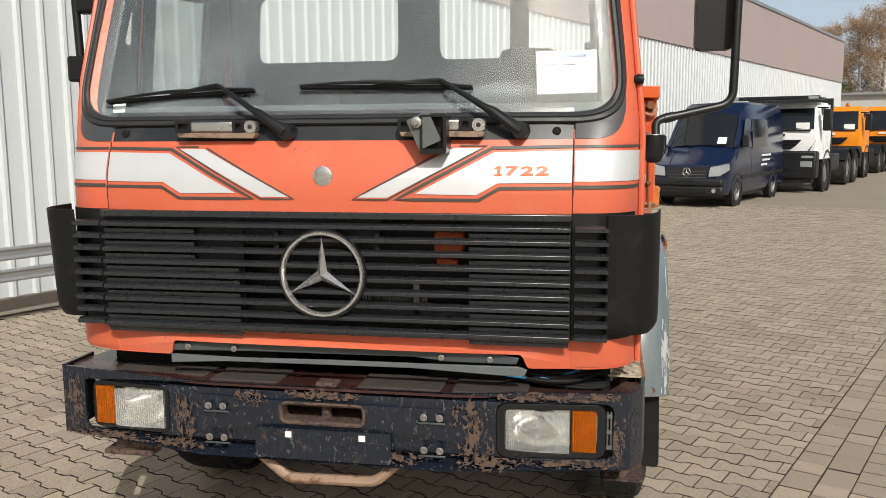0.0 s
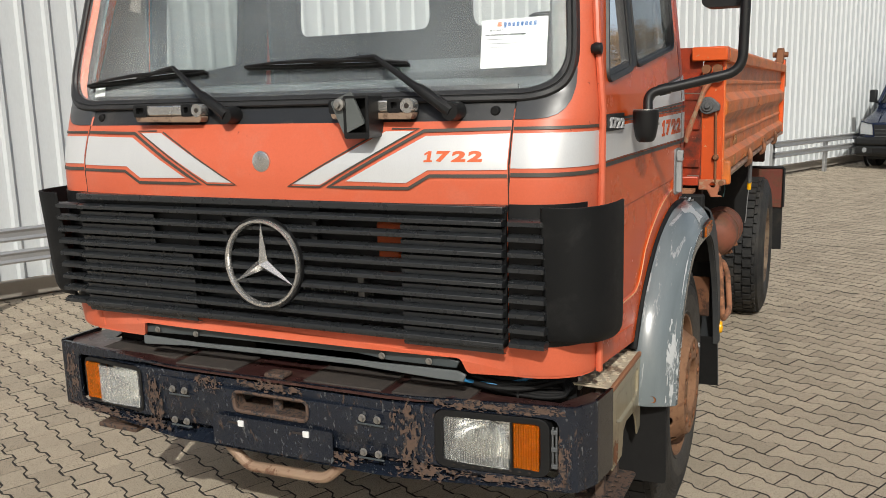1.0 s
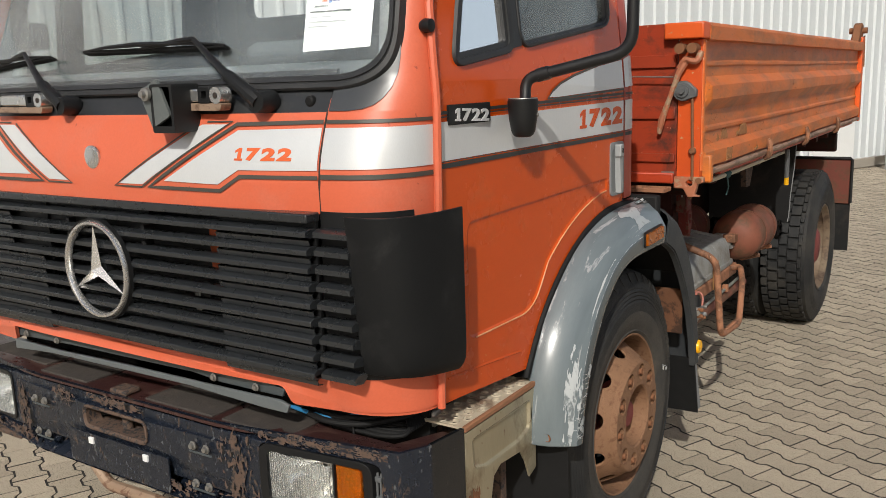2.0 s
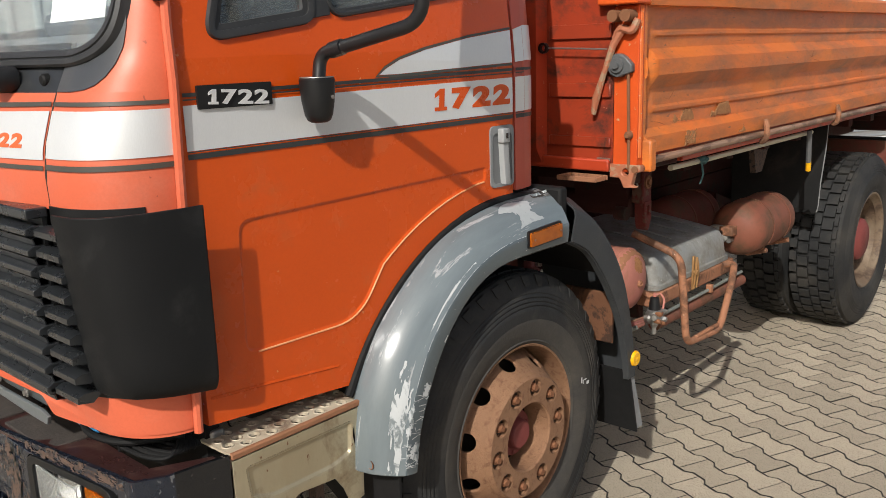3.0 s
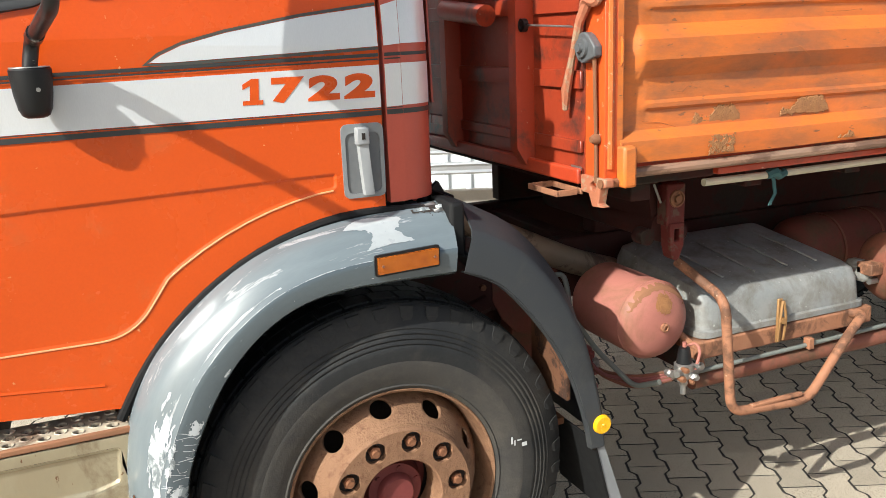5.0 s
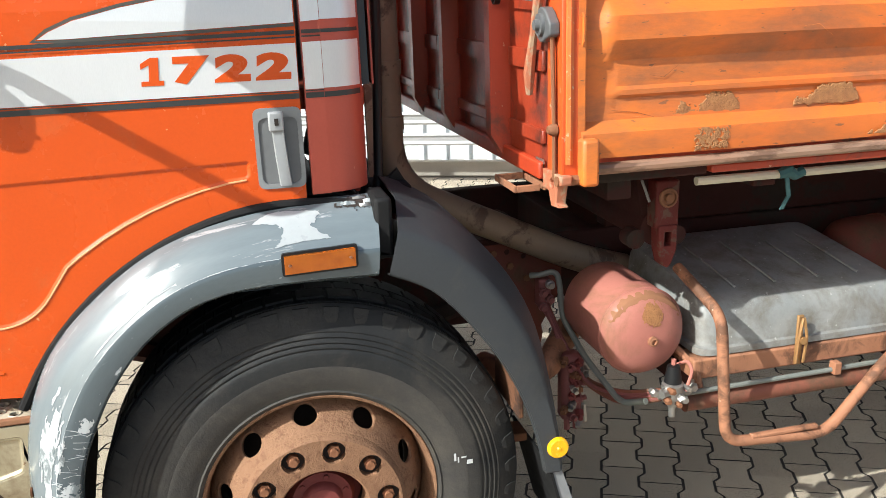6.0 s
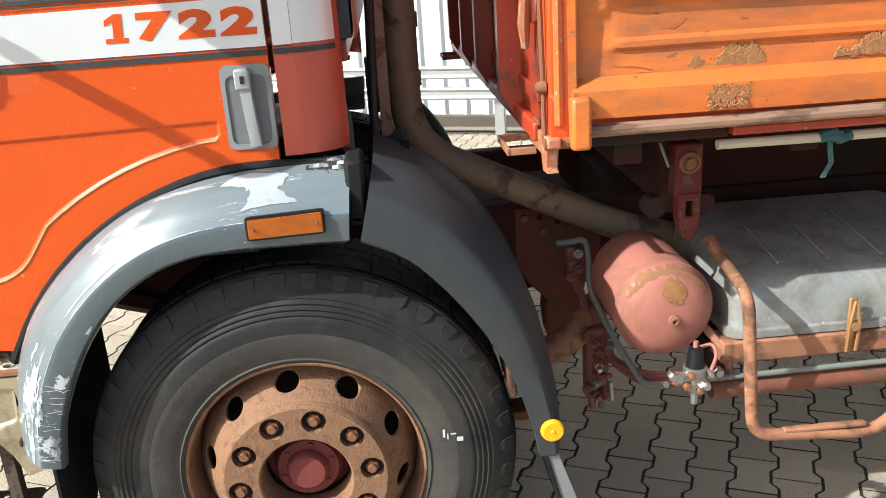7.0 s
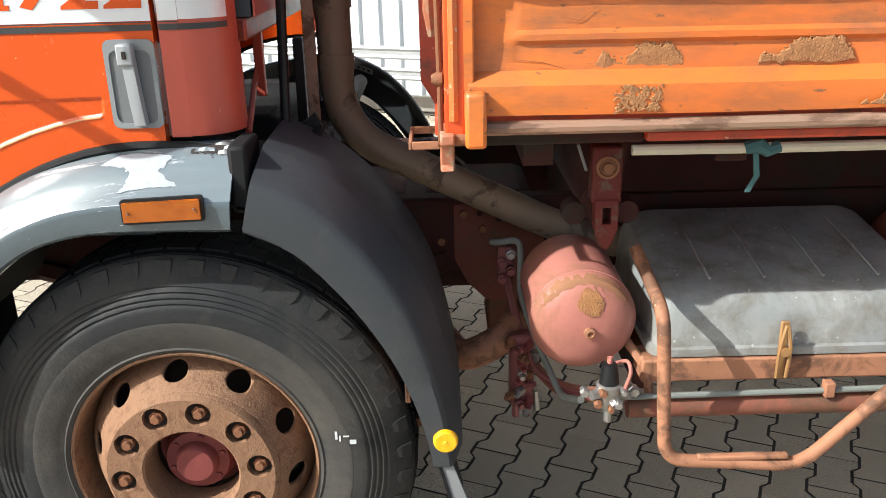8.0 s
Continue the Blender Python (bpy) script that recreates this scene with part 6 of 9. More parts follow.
for x, y in [(sum(p[0] for p in h) / 10, sum(p[1] for p in h) / 10) for h in holes]:
    part("hole_collar", lathed([(0.8822, 0.0165), (0.8845, 0.0145), (0.8835, 0.0120), (0.876, 0.0115)], (x, y, 0.0), "z", 10), TREAD, step)
fr = [(0.290, 0.864), (0.704, 0.864), (0.700, 0.60), (0.655, 0.585), (0.628, 0.650), (0.60, 0.69), (0.48, 0.70), (0.44, 0.68), (0.42, 0.60), (0.290, 0.60)]
press = rounded([(0.325, 0.835), (0.672, 0.835), (0.665, 0.74), (0.60, 0.722), (0.40, 0.722), (0.335, 0.745)], 0.016, 3)
front = part("step_front", plate(bmesh.new(), fr, [press], lambda u, v, w: Vector((1.102 + w, u, v)), 0.006), STEPM, step, "tarnished pressed front sheet", bevel=0.003)
part("front_edge", loft(bmesh.new(), [[Vector((1.102 - d, u, v)) for u, v in lp] for lp, d in ((press, 0.0), (inset(press, 0.004), 0.001), (inset(press, 0.009), 0.008), (inset(press, 0.012), 0.009))], True), STEPM, front)
part("front_field", plate(bmesh.new(), inset(press, 0.012), [], lambda u, v, w: Vector((1.093 + w, u, v)), 0.004), STEPM, front, smooth=False)
for (y0, y1, z0, z1) in ((0.43, 0.62, 0.60, 0.685), (0.295, 0.36, 0.60, 0.70)):
    part("rust_patch", ragged(lambda u, v: Vector((1.1032, y0 + (y1 - y0) * u, z0 + (z1 - z0) * v)), 30, 20, lambda u, v: max(blot(5.1 + y0, 1.1, 0.8)(u, v), 1.0 if 0.41 < y0 + (y1 - y0) * u < 0.64 and z0 + (z1 - z0) * v < 0.70 else -1.0)), RUST, step)
part("step_inner", boxed(0.972, 0.980, 0.335, 0.705, 0.62, 0.868), BRUST, step)
part("lower_step", plate(bmesh.new(), rect(0.95, 1.11, 0.36, 0.62, 0.02), [circle(0.011, 8, x, y) for y in (0.40, 0.44, 0.48, 0.52, 0.56) for x in (0.98, 1.02, 1.06)], lambda u, v, w: Vector((u, v, 0.455 + w)), 0.006), BRUST, step)
part("step_hanger", boxed(1.02, 1.05, 0.38, 0.41, 0.455, 0.87), BRUST, step)
part("step_hanger", boxed(1.02, 1.05, 0.57, 0.60, 0.455, 0.87), BRUST, step)

# fender fittings
for s in (1,):
    mk = lambda u, v, w: Vector((s * (1.2225 + w), u, v))
    light = part("marker_light", plate(bmesh.new(), rounded([(1.307, 1.200), (1.482, 1.205), (1.482, 1.262), (1.307, 1.255)], 0.008, 3), [], lambda u, v, w: mk(u, v, w + 0.006), 0.008), BLACKP, truck, "amber side marker light")
    n = 18
    rows = [[Vector((s * (1.2225 + 0.014 + (0.0009 if k % 2 else 0.0)), 1.313 + 0.163 * k / (2 * n), z0 + 0.03 * 0.163 * k / (2 * n))) for k in range(2 * n + 1)] for z0 in (1.207, 1.249)]
    part("marker_lens", thick_loft(rows, lambda p: p + Vector((-s * 0.009, 0, 0))), AMBERM, light, "fluted amber lens")
    part("marker_base", plate(bmesh.new(), rounded([(1.314, 1.208), (1.475, 1.213), (1.475, 1.255), (1.314, 1.248)], 0.006, 3), [], lambda u, v, w: mk(u, v, w + 0.0068), 0.0005), AMBER, light)
    part("lens_screw", lathed([(0, 0.004), (0.003, 0.003), (0.003, 0)], (s * 1.2385, 1.325, 1.228), "x", 8), RUST, light)
    part("lens_screw", lathed([(0, 0.004), (0.003, 0.003), (0.003, 0)], (s * 1.2385, 1.464, 1.234), "x", 8), RUST, light)
    part("round_reflector", lathed([(0.0, 0.030), (s * 0.008, 0.028), (s * 0.011, 0.024), (s * 0.011, 0.006), (s * 0.014, 0.004), (s * 0.014, 0)], (s * 1.2225, 1.978, 0.648), "x", 28), YELLOW, truck, "round yellow reflector")
    rows = [[Vector((s * x, 1.955 + 0.25 * (0.60 - z) ** 1 + 0.02 * (x - 0.95), z)) for x in zs(0.93, 1.215, 4)] for z in zs(0.33, 0.60, 5)]
    part("mud_flap", thick_loft(rows, lambda p: p + Vector((0, -0.008, 0))), RUBBER, truck, "black rubber mud flap with a grey lip")
    rows = [[Vector((s * 1.212, 1.955 + 0.25 * (0.60 - z) + dy, z)) for dy in (0.002, 0.018 + 0.05 * (0.60 - z), 0.030 + 0.08 * (0.60 - z))] for z in zs(0.34, 0.60, 6)]
    part("flap_lip", thick_loft(rows, lambda p: p + Vector((-s * 0.006, 0, 0))), FLAPEDGE, truck)
    flap = rounded([(0.71, 0.95), (1.18, 0.95), (1.19, 0.36), (1.05, 0.36), (0.95, 0.48), (0.71, 0.62)], 0.02, 3)
    part("front_mud_flap", plate(bmesh.new(), flap, [], lambda u, v, w: Vector((s * u, 0.755 - w, v)), 0.008), RUBBER, truck, "black rubber flap ahead of the front wheel")
    part("fender_joint", boxed(min(s * 1.05, s * 1.19), max(s * 1.05, s * 1.19), 1.532, 1.575, 1.205, 1.355), RUBBER, truck, bevel=0.01)
    part("fender_rivet", lathed([(0, 0.013), (0.004, 0.011), (0.005, 0)], (s * 1.150, 0.682, 0.712), "y", 12), RUST, truck)
    # Liner reaches back over the tyre to keep light off its top.
    rows = [[Vector((s * x, 1.36 + 0.62 * math.cos(a), 0.55 + 0.70 * math.sin(a))) for x in (0.62, 1.19)] for a in [radians(8 * k) for k in range(5, 20)]]
    part("wheel_liner", thick_loft(rows, lambda p: p + Vector((0, 0, 0.006))), RUBBER, truck)
for k, (a0, a1, g0, g1, rg_) in enumerate(((0.0, 0.30, 0.56, 0.72, 1.1), (0.215, 0.255, 0.20, 0.36, 1.2), (0.34, 0.60, 0.57, 0.60, 1.1),
                                        (0.03, 0.09, 0.12, 0.50, 1.7), (0.10, 0.20, 0.40, 0.56, 1.6), (0.36, 0.385, 0.2, 0.26, 1.0))):
    part("paint_scuff", ragged(lambda u, v: fender_point(1, a0 + (a1 - a0) * u, g0 + (g1 - g0) * v, 0.0011), 60, 30, blot(3.1 + k * 1.7, rg_, 0.8)), SCUFF, truck)
BARE = [(0.778, 0.822), (0.800, 0.880), (0.830, 0.897), (0.905, 0.845), (0.893, 0.780), (0.884, 0.740), (0.897, 0.690), (0.918, 0.635), (0.870, 0.640), (0.818, 0.618), (0.832, 0.690), (0.836, 0.735), (0.822, 0.780), (0.804, 0.800)]


def within(poly, u, v):
    """Signed distance to an outline, below 0 inside."""
    p, best, inside = Vector((u, v)), 9.0, False
    for a, b in zip(poly, poly[1:] + poly[:1]):
        va, d = Vector(a), Vector(b) - Vector(a)
        k = max(0.0, min(1.0, (p - va).dot(d) / d.dot(d)))
        best = min(best, (p - va - d * k).length)
        if (a[1] > v) != (b[1] > v) and u < a[0] + (v - a[1]) * (b[0] - a[0]) / (b[1] - a[1]):
            inside = not inside
    return -best if inside else best


part("paint_scuff", ragged(lambda u, v: fender_point(1, 0.76 + 0.18 * u, 0.58 + 0.36 * v, 0.0012), 80, 60, lambda u, v: within(BARE, 0.76 + 0.18 * u, 0.58 + 0.36 * v) + 0.006 * noise.noise(Vector((u * 16, v * 14, 2.0))) + 0.004 * noise.noise(Vector((u * 41, v * 37, 5.0)))), PALE, truck)
part("worn_crease", ragged(lambda u, v: fender_point(1, 0.02 + 0.90 * u, 0.487 + 0.026 * v, 0.0012), 220, 6, lambda u, v: 1.6 * abs(v - 0.5) - 0.35 + 0.9 * noise.noise(Vector((u * 34, v * 2, 3.3))) + 0.35 * noise.noise(Vector((u * 130, v * 3, 1.3)))), SCUFF, truck)
rng = random.Random(9)
for k in range(26):
    a0, g0 = rng.uniform(0.02, 0.24), rng.uniform(0.10, 0.5)
    pts = [fender_point(1, a0 + f * rng.uniform(-0.006, 0.010), g0 + f * rng.uniform(0.10, 0.22), 0.0006) for f in (0, 0.5, 1.0)]
    part("paint_scratch", tubed(pts, 0.0008, 4), SCUFF, truck)
def torn(u, v, lift):
    return fender_point(1, 0.925 + 0.072 * u, 0.80 + 0.20 * v, lift)


# Flat dark patch paints the shade inside the tear; nothing is cut out.
part("torn_hole", ragged(lambda u, v: torn(u, v, 0.0012), 40, 30, lambda u, v: blot(6.1, 0.9, 0.7)(u, v)), INKDARK, truck, "dark patch drawn as a torn hole in the fender corner")
for k, (u, v) in enumerate(((0.30, 0.35), (0.55, 0.62), (0.75, 0.40), (0.62, 0.20))):
    rows = [[torn(u + 0.16 * d + 0.03 * k, v + 0.13 * e, 0.002 + 0.010 * e * (1 - abs(d))) for d in (-1, -0.2, 0.4, 1)] for e in (0.0, 0.5, 1.0)]
    part("bent_shard", thick_loft(rows, lambda p: p + Vector((-0.0012, 0, -0.0008))), STEEL if k % 2 else SCUFF, truck)
part("liner_board", boxed(0.97, 1.178, 1.885, 1.900, 0.722, 0.915), BOARDM, truck, bevel=0.004)
part("liner_strip", boxed(0.98, 1.06, 1.76, 1.95, 0.585, 0.61), RUST, truck, bevel=0.004)

# ---- inside the cab ----
rows = [[Vector((x, y, z)) for x in zs(-0.96, 0.96, 8)] for y, z in ((0.19, 1.83), (0.22, 1.86), (0.42, 1.87), (0.48, 1.82), (0.50, 1.55), (0.46, 1.3))]
dash = tagged(part("dashboard", thick_loft(rows, lambda p: p + Vector((0, 0.0, -0.02))), INTER, truck), "")
part("instrument_hood", boxed(0.36, 0.82, 0.30, 0.48, 1.86, 1.93), INTER, truck, bevel=0.03)
sw_ob = part("steering_wheel", lathed([(-0.012, 0.215), (0.0, 0.228), (0.012, 0.215), (0.0, 0.203)], (0.58, 0.60, 1.86), "z", 40, True), BLACKP, truck)
sw_ob.matrix_basis = Matrix.Translation((0.58, 0.60, 1.86)) @ Matrix.Rotation(radians(28), 4, "X") @ Matrix.Translation((-0.58, -0.60, -1.86))
part("steering_column", tubed([(0.58, 0.60, 1.85), (0.58, 0.45, 1.6)], 0.035, 12), BLACKP, truck)
for x in (-0.55, 0.55):
    seat = part("cab_seat", boxed(x - 0.25, x + 0.25, 0.80, 1.28, 1.40, 1.58), SEATM, truck, "dark fabric cab seat", bevel=0.05)
    rows = [[Vector((x + u * (0.24 if z < 2.0 else 0.17), 1.34 + 0.12 * (z - 1.5) + d, z)) for u, d in ((-1, 0.03), (-0.8, -0.05), (0, -0.06), (0.8, -0.05), (1, 0.03), (0.8, 0.09), (-0.8, 0.09))] for z in (1.605, 1.7, 1.9, 1.98, 2.02)]
    bm = loft(bmesh.new(), rows, True)
    part("seat_back", bm, SEATM, seat)
    if x > 0:
        part("head_rest", boxed(x - 0.12, x + 0.16, 1.38, 1.47, 2.03, 2.16), SEATM, seat, bevel=0.04)
part("interior_mirror", lathed([(-0.10, 0.0), (-0.09, 0.05), (0.0, 0.065), (0.09, 0.05), (0.10, 0.0)], (-0.62, 0.40, 2.33), "x", 16), INTER, truck)
part("cab_inner_side", boxed(-1.02, -1.0, 0.4, 1.06, 1.15, 1.84), INTER, truck)
part("cab_inner_side", boxed(0.99, 1.01, 0.4, 1.29, 1.15, 1.84), INTER, truck)
part("parcel_shelf", boxed(-0.9, 0.9, 1.47, 1.56, 1.602, 1.98), INTER, truck, bevel=0.02)

# price sheet behind the glass
sheet_at = lambda u, v, w: ws(u, v, w - 0.030)
leaf = [[sheet_at(0.716 + 0.193 * k / 8 - (0.007 - 0.001 * k / 8) * j / 6, 1.887 + 0.005 * k / 8 + 0.144 * j / 6, 0.0) for k in range(9)] for j in range(7)]
sheet = tagged(part("price_sheet", thick_loft(leaf, lambda p: p + Vector((0, 0.001, 0))), PAPER, smooth=False),
               "white printed sheet fixed behind the windscreen", "sign")
INKGREY = material("grey_print", (0.30, 0.30, 0.31), 0.7, bump=0.0)
for x0, x1, z0, z1, mat in ((0.724, 0.738, 1.985, 1.9885, INK), (0.741, 0.770, 1.985, 1.9885, INK), (0.774, 0.790, 1.985, 1.9885, INK), (0.794, 0.845, 1.9855, 1.989, INK), (0.724, 0.800, 1.972, 1.9745, INKGREY), (0.724, 0.832, 1.960, 1.9622, INKGREY),
                            (0.724, 0.790, 1.948, 1.950, INKGREY), (0.758, 0.772, 2.011, 2.026, DECALRED)):
    part("print_bar", plate(bmesh.new(), rect(x0, x1, z0, z1), [], lambda u, v, w: sheet_at(u, v, w + 0.0028), 0.0004), mat, sheet, smooth=False)
for k in range(8):
    part("heading_bar", plate(bmesh.new(), rect(0.777 + 0.0125 * k, 0.786 + 0.0125 * k, 2.011 - (0.004 if k == 0 else 0), 2.024), [], lambda u, v, w: sheet_at(u, v, w + 0.0028), 0.0004), INKBLUE, sheet, smooth=False)
lettering("sheet_digit", "84481", lambda u, v, w: sheet_at(u, v, w + 0.0028), 0.736, 1.9965, 0.042, 0.0075, INK, sheet, 0.0004, 0.0)
part("inspection_tag", plate(bmesh.new(), rect(-0.868, -0.815, 1.842, 1.882), [], lambda u, v, w: ws(u, v, w - 0.012), 0.001), PAPER, truck, smooth=False)

# ---- tipper bed ----
bed = thing("tipper_bed", "weathered orange steel tipper bed with ribbed drop sides", "tipper bed", (0, 0, 1.30))
BED = Matrix.Translation((0, 0, -1.30))
BX0, BX1 = 2.03, 6.30


def bpart(name, bm, mat, label="", parent=None, **kw):
    bmesh.ops.transform(bm, matrix=BED, verts=bm.verts[:])
    return part(name, bm, mat, parent or bed, label, **kw)


def rib_x(x, y, z):
    """The pressed ribs of the drop side run out into a flat field beside the post."""
    if not 1.5 < z < 1.9 or x < 1.17:
        return x
    start = BX0 + (0.035 + 0.55 * abs(z - 1.715) if z > 1.62 else 0.085)
    return 1.178 + (x - 1.178) * max(0.0, min(1.0, (y - start) / 0.035))


SIDEP = [(1.165, 1.405), (1.212, 1.408), (1.217, 1.440), (1.216, 1.468), (1.182, 1.494), (1.178, 1.545), (1.187, 1.554), (1.187, 1.566), (1.178, 1.575), (1.178, 1.638), (1.214, 1.688),
         (1.214, 1.745), (1.178, 1.784), (1.178, 1.822), (1.186, 1.830), (1.186, 1.842), (1.179, 1.850), (1.179, 1.928), (1.222, 1.932), (1.226, 1.985), (1.21, 2.0), (1.14, 2.0), (1.135, 1.92), (1.145, 1.405)]
rng = random.Random(7)
for s in (1, -1):
    bm = bmesh.new()
    ys = zs(BX0 + 0.012, BX0 + 0.14, 8) + zs(BX0 + 0.20, BX1, 56)
    loft(bm, [[Vector((s * (rib_x(x, y, z) + (0.004 * noise.noise(Vector((y * 2.3, z * 5, s))) if x > 1.17 else 0)), y, z + 0.004 * noise.noise(Vector((y * 1.4, z * 3, 5 + s))))) for x, z in SIDEP] for y in ys], True)
    side = bpart("side_board", bm, BEDP, "ribbed orange drop side with dried mud and rust")
    for y in (BX0 + 0.012, BX1):
        bpart("board_end", plate(bmesh.new(), SIDEP, [], lambda u, v, w: Vector((s * u, y + (0.004 + w if y < 3 else -w), v)), 0.004), BEDP, "", side, smooth=False)
    # the ribs run out into a flat field beside the post
    bpart("board_edge", boxed(min(s * 1.17, s * 1.205), max(s * 1.17, s * 1.205), BX0, BX0 + 0.025, 1.40, 1.99), BEDP, "", side, bevel=0.004)
    bpart("side_rail", tubed([(s * 1.203, 2.06, 1.382), (s * 1.203, 6.3, 1.382)], 0.0155, 10), RAILM, "worn steel hinge tube along the drop side")
    bpart("sill_beam", boxed(min(s * 1.09, s * 1.172), max(s * 1.09, s * 1.172), 2.42, 6.3, 1.338, 1.362), BEDRED, "", bevel=0.006)
    bpart("sill_end", boxed(min(s * 1.09, s * 1.15), max(s * 1.09, s * 1.15), 2.03, 2.42, 1.332, 1.362), FRAMEP, "", bevel=0.006)
    post = bpart("corner_post", plate(bmesh.new(), rect(1.108, 1.205, 1.345, 1.935), [], lambda u, v, w: Vector((s * u, 1.993 - w, v)), 0.045), POSTRED, "red-orange corner post with chipped edges", bevel=0.008)
    bpart("post_cap", boxed(min(s * 1.06, s * 1.222), max(s * 1.06, s * 1.222), 1.95, 2.045, 1.935, 2.0), BEDPOST, "", post, bevel=0.006)
    bpart("post_edge", tubed([(s * 1.2, 2.012, 1.40), (s * 1.2, 2.012, 1.93)], 0.012, 8), CHIPPED, "", post)
    bpart("hinge_knob", boxed(min(s * 1.195, s * 1.240), max(s * 1.195, s * 1.240), 2.034, 2.078, 1.346, 1.462), BEDP, "orange hinge knob", post, bevel=0.0085)
    # over-centre latch
    lever = bpart("latch_lever", tubed([(s * 1.150, 1.978, 1.86), (s * 1.118, 1.968, 1.80), (s * 1.082, 1.966, 1.70), (s * 1.050, 1.966, 1.61), (s * 1.038, 1.970, 1.555)], [0.017, 0.013, 0.010, 0.015, 0.009], 8), LATCHM, "rusty red latch lever")
    bpart("latch_hook", tubed(smooth_path([(s * 1.12, 1.978, 1.82), (s * 1.145, 1.968, 1.86), (s * 1.19, 1.972, 1.84), (s * 1.205, 1.982, 1.885)], 0.02, 3), 0.014, 8), LATCHM, "", lever)
    for dx in (0.0, 0.05):
        bpart("latch_pin", lathed([(-0.03, 0), (-0.03, 0.021), (0.03, 0.021), (0.03, 0)], (s * (1.128 + dx), 1.968, 1.897), "y", 16), RUST, "", lever)
    tear = [(s * (1.135 + 0.042 * math.cos(a)), 1.728 + 0.042 * math.sin(a)) for a in [radians(50 + 26 * k) for k in range(11)]] + [(s * 1.192, 1.705), (s * 1.192, 1.732)]
    cam_ob = bpart("latch_cam", plate(bmesh.new(), tear, [], lambda u, v, w: Vector((u, 1.966 - w, v)), 0.027), GREYIRON, "dark grey latch cam", bevel=0.006)
    bpart("cam_bolt", lathed([(-0.018, 0), (-0.018, 0.012), (-0.008, 0.014), (-0.008, 0.026), (0.0, 0.028)], (s * 1.135, 1.966, 1.728), "y", 14), GREYIRON, "", cam_ob)
    bpart("latch_rod", tubed([(s * 1.172, 1.980, 1.715), (s * 1.176, 1.984, 1.485), (s * 1.178, 1.984, 1.36)], 0.0060, 8), RUST)
    bpart("rod_pin", lathed([(-0.022, 0), (-0.022, 0.009), (-0.012, 0.0145), (0.0, 0.0155), (0.01, 0.0)], (s * 1.176, 1.989, 1.482), "y", 14), RUST)
    br = bpart("corner_bracket", plate(bmesh.new(), [(s * 1.10, 1.375), (s * 1.225, 1.375), (s * 1.225, 1.352), (s * 1.20, 1.345), (s * 1.188, 1.300), (s * 1.212, 1.294), (s * 1.158, 1.290), (s * 1.14, 1.325), (s * 1.10, 1.325)], [circle(0.014, 10, s * 1.165, 1.348)],
                                      lambda u, v, w: Vector((u, 1.982 - w, v)), 0.03), LATCHM, "rusty corner bracket", bevel=0.004)
    bpart("bracket_pin", tubed([(s * 1.205, 1.978, 1.36), (s * 1.205, 2.06, 1.36)], 0.013, 10), RUST, "", br)
    bpart("stencil_plate", boxed(min(s * 1.045, s * 1.10), max(s * 1.045, s * 1.10), 1.984, 1.988, 1.345, 1.395), STEEL)
    bm = bmesh.new()
    for x0, x1, y0, y1 in ((0.915, 1.085, 1.912, 1.920), (0.915, 0.923, 1.920, 1.992), (1.077, 1.085, 1.920, 1.982), (0.915, 1.085, 1.992, 2.0)):
        block(bm, min(s * x0, s * x1), max(s * x0, s * x1), y0, y1, 1.312, 1.330)
    bpart("support_loop", bm, RUSTPIPE, "rusty flat-iron loop below the bulkhead", bevel=0.002)
    for y, h in ((3.12, 0.10), (4.1, 0.10), (5.2, 0.09)):
        hk = [(s * 1.222, y, 1.45), (s * 1.232, y + 0.006, 1.41), (s * 1.226, y + 0.012, 1.36), (s * 1.20, y + 0.016, 1.345)]
        bpart("board_hook", tubed(smooth_path(hk, 0.02, 3), [0.010] + [0.014] * 8 + [0.011] * (len(smooth_path(hk, 0.02, 3)) - 9), 8), RUSTPIPE)
    bpart("rear_post", boxed(min(s * 1.12, s * 1.215), max(s * 1.12, s * 1.215), 6.30, 6.38, 1.36, 2.04), BEDPOST, "", bevel=0.008)
    bpart("tailgate_hinge", plate(bmesh.new(), [(6.18, 2.0), (6.40, 2.0), (6.40, 2.13), (6.33, 2.15), (6.27, 2.13)], [], lambda u, v, w: Vector((s * (1.20 + w), u, v)), 0.06), RUST, "rusty tailgate hinge", bevel=0.01)
    bpart("hinge_pin", tubed([(s * 1.10, 6.36, 2.09), (s * 1.235, 6.36, 2.09)], 0.025, 12), RUST)
    bpart("tailgate_chain", tubed([(s * 1.21, 6.39, 2.05), (s * 1.215, 6.40, 1.80)], 0.008, 6), RUST)

# bulkhead with pressed fields and upright channels
BH = [(-1.105, 1.355), (1.105, 1.355), (1.105, 1.99), (1.05, 2.0), (-1.05, 2.0), (-1.105, 1.99)]
bulk = bpart("bulkhead", plate(bmesh.new(), dense(BH, 0.3), [], lambda u, v, w: Vector((u, 1.995 - w, v)), 0.012), PANELDARK, "dark red-orange bulkhead behind the cab", smooth=False)
for z, h in ((1.452, 0.035), (1.64, 0.05), (1.85, 0.05)):
    for x0, x1 in ((-0.74, -0.28), (-0.20, 0.0), (0.0, 0.20), (0.28, 0.74), (0.83, 1.10), (-1.10, -0.83)):
        bpart("pressed_rib", plate(bmesh.new(), rect(x0, x1, z - h / 2, z + h / 2), [], lambda u, v, w: Vector((u, 1.983 + w * 0.0 + (0.012 if w else 0.0), v)), 0.012), PANELDARK, "", bulk, bevel=0.004)
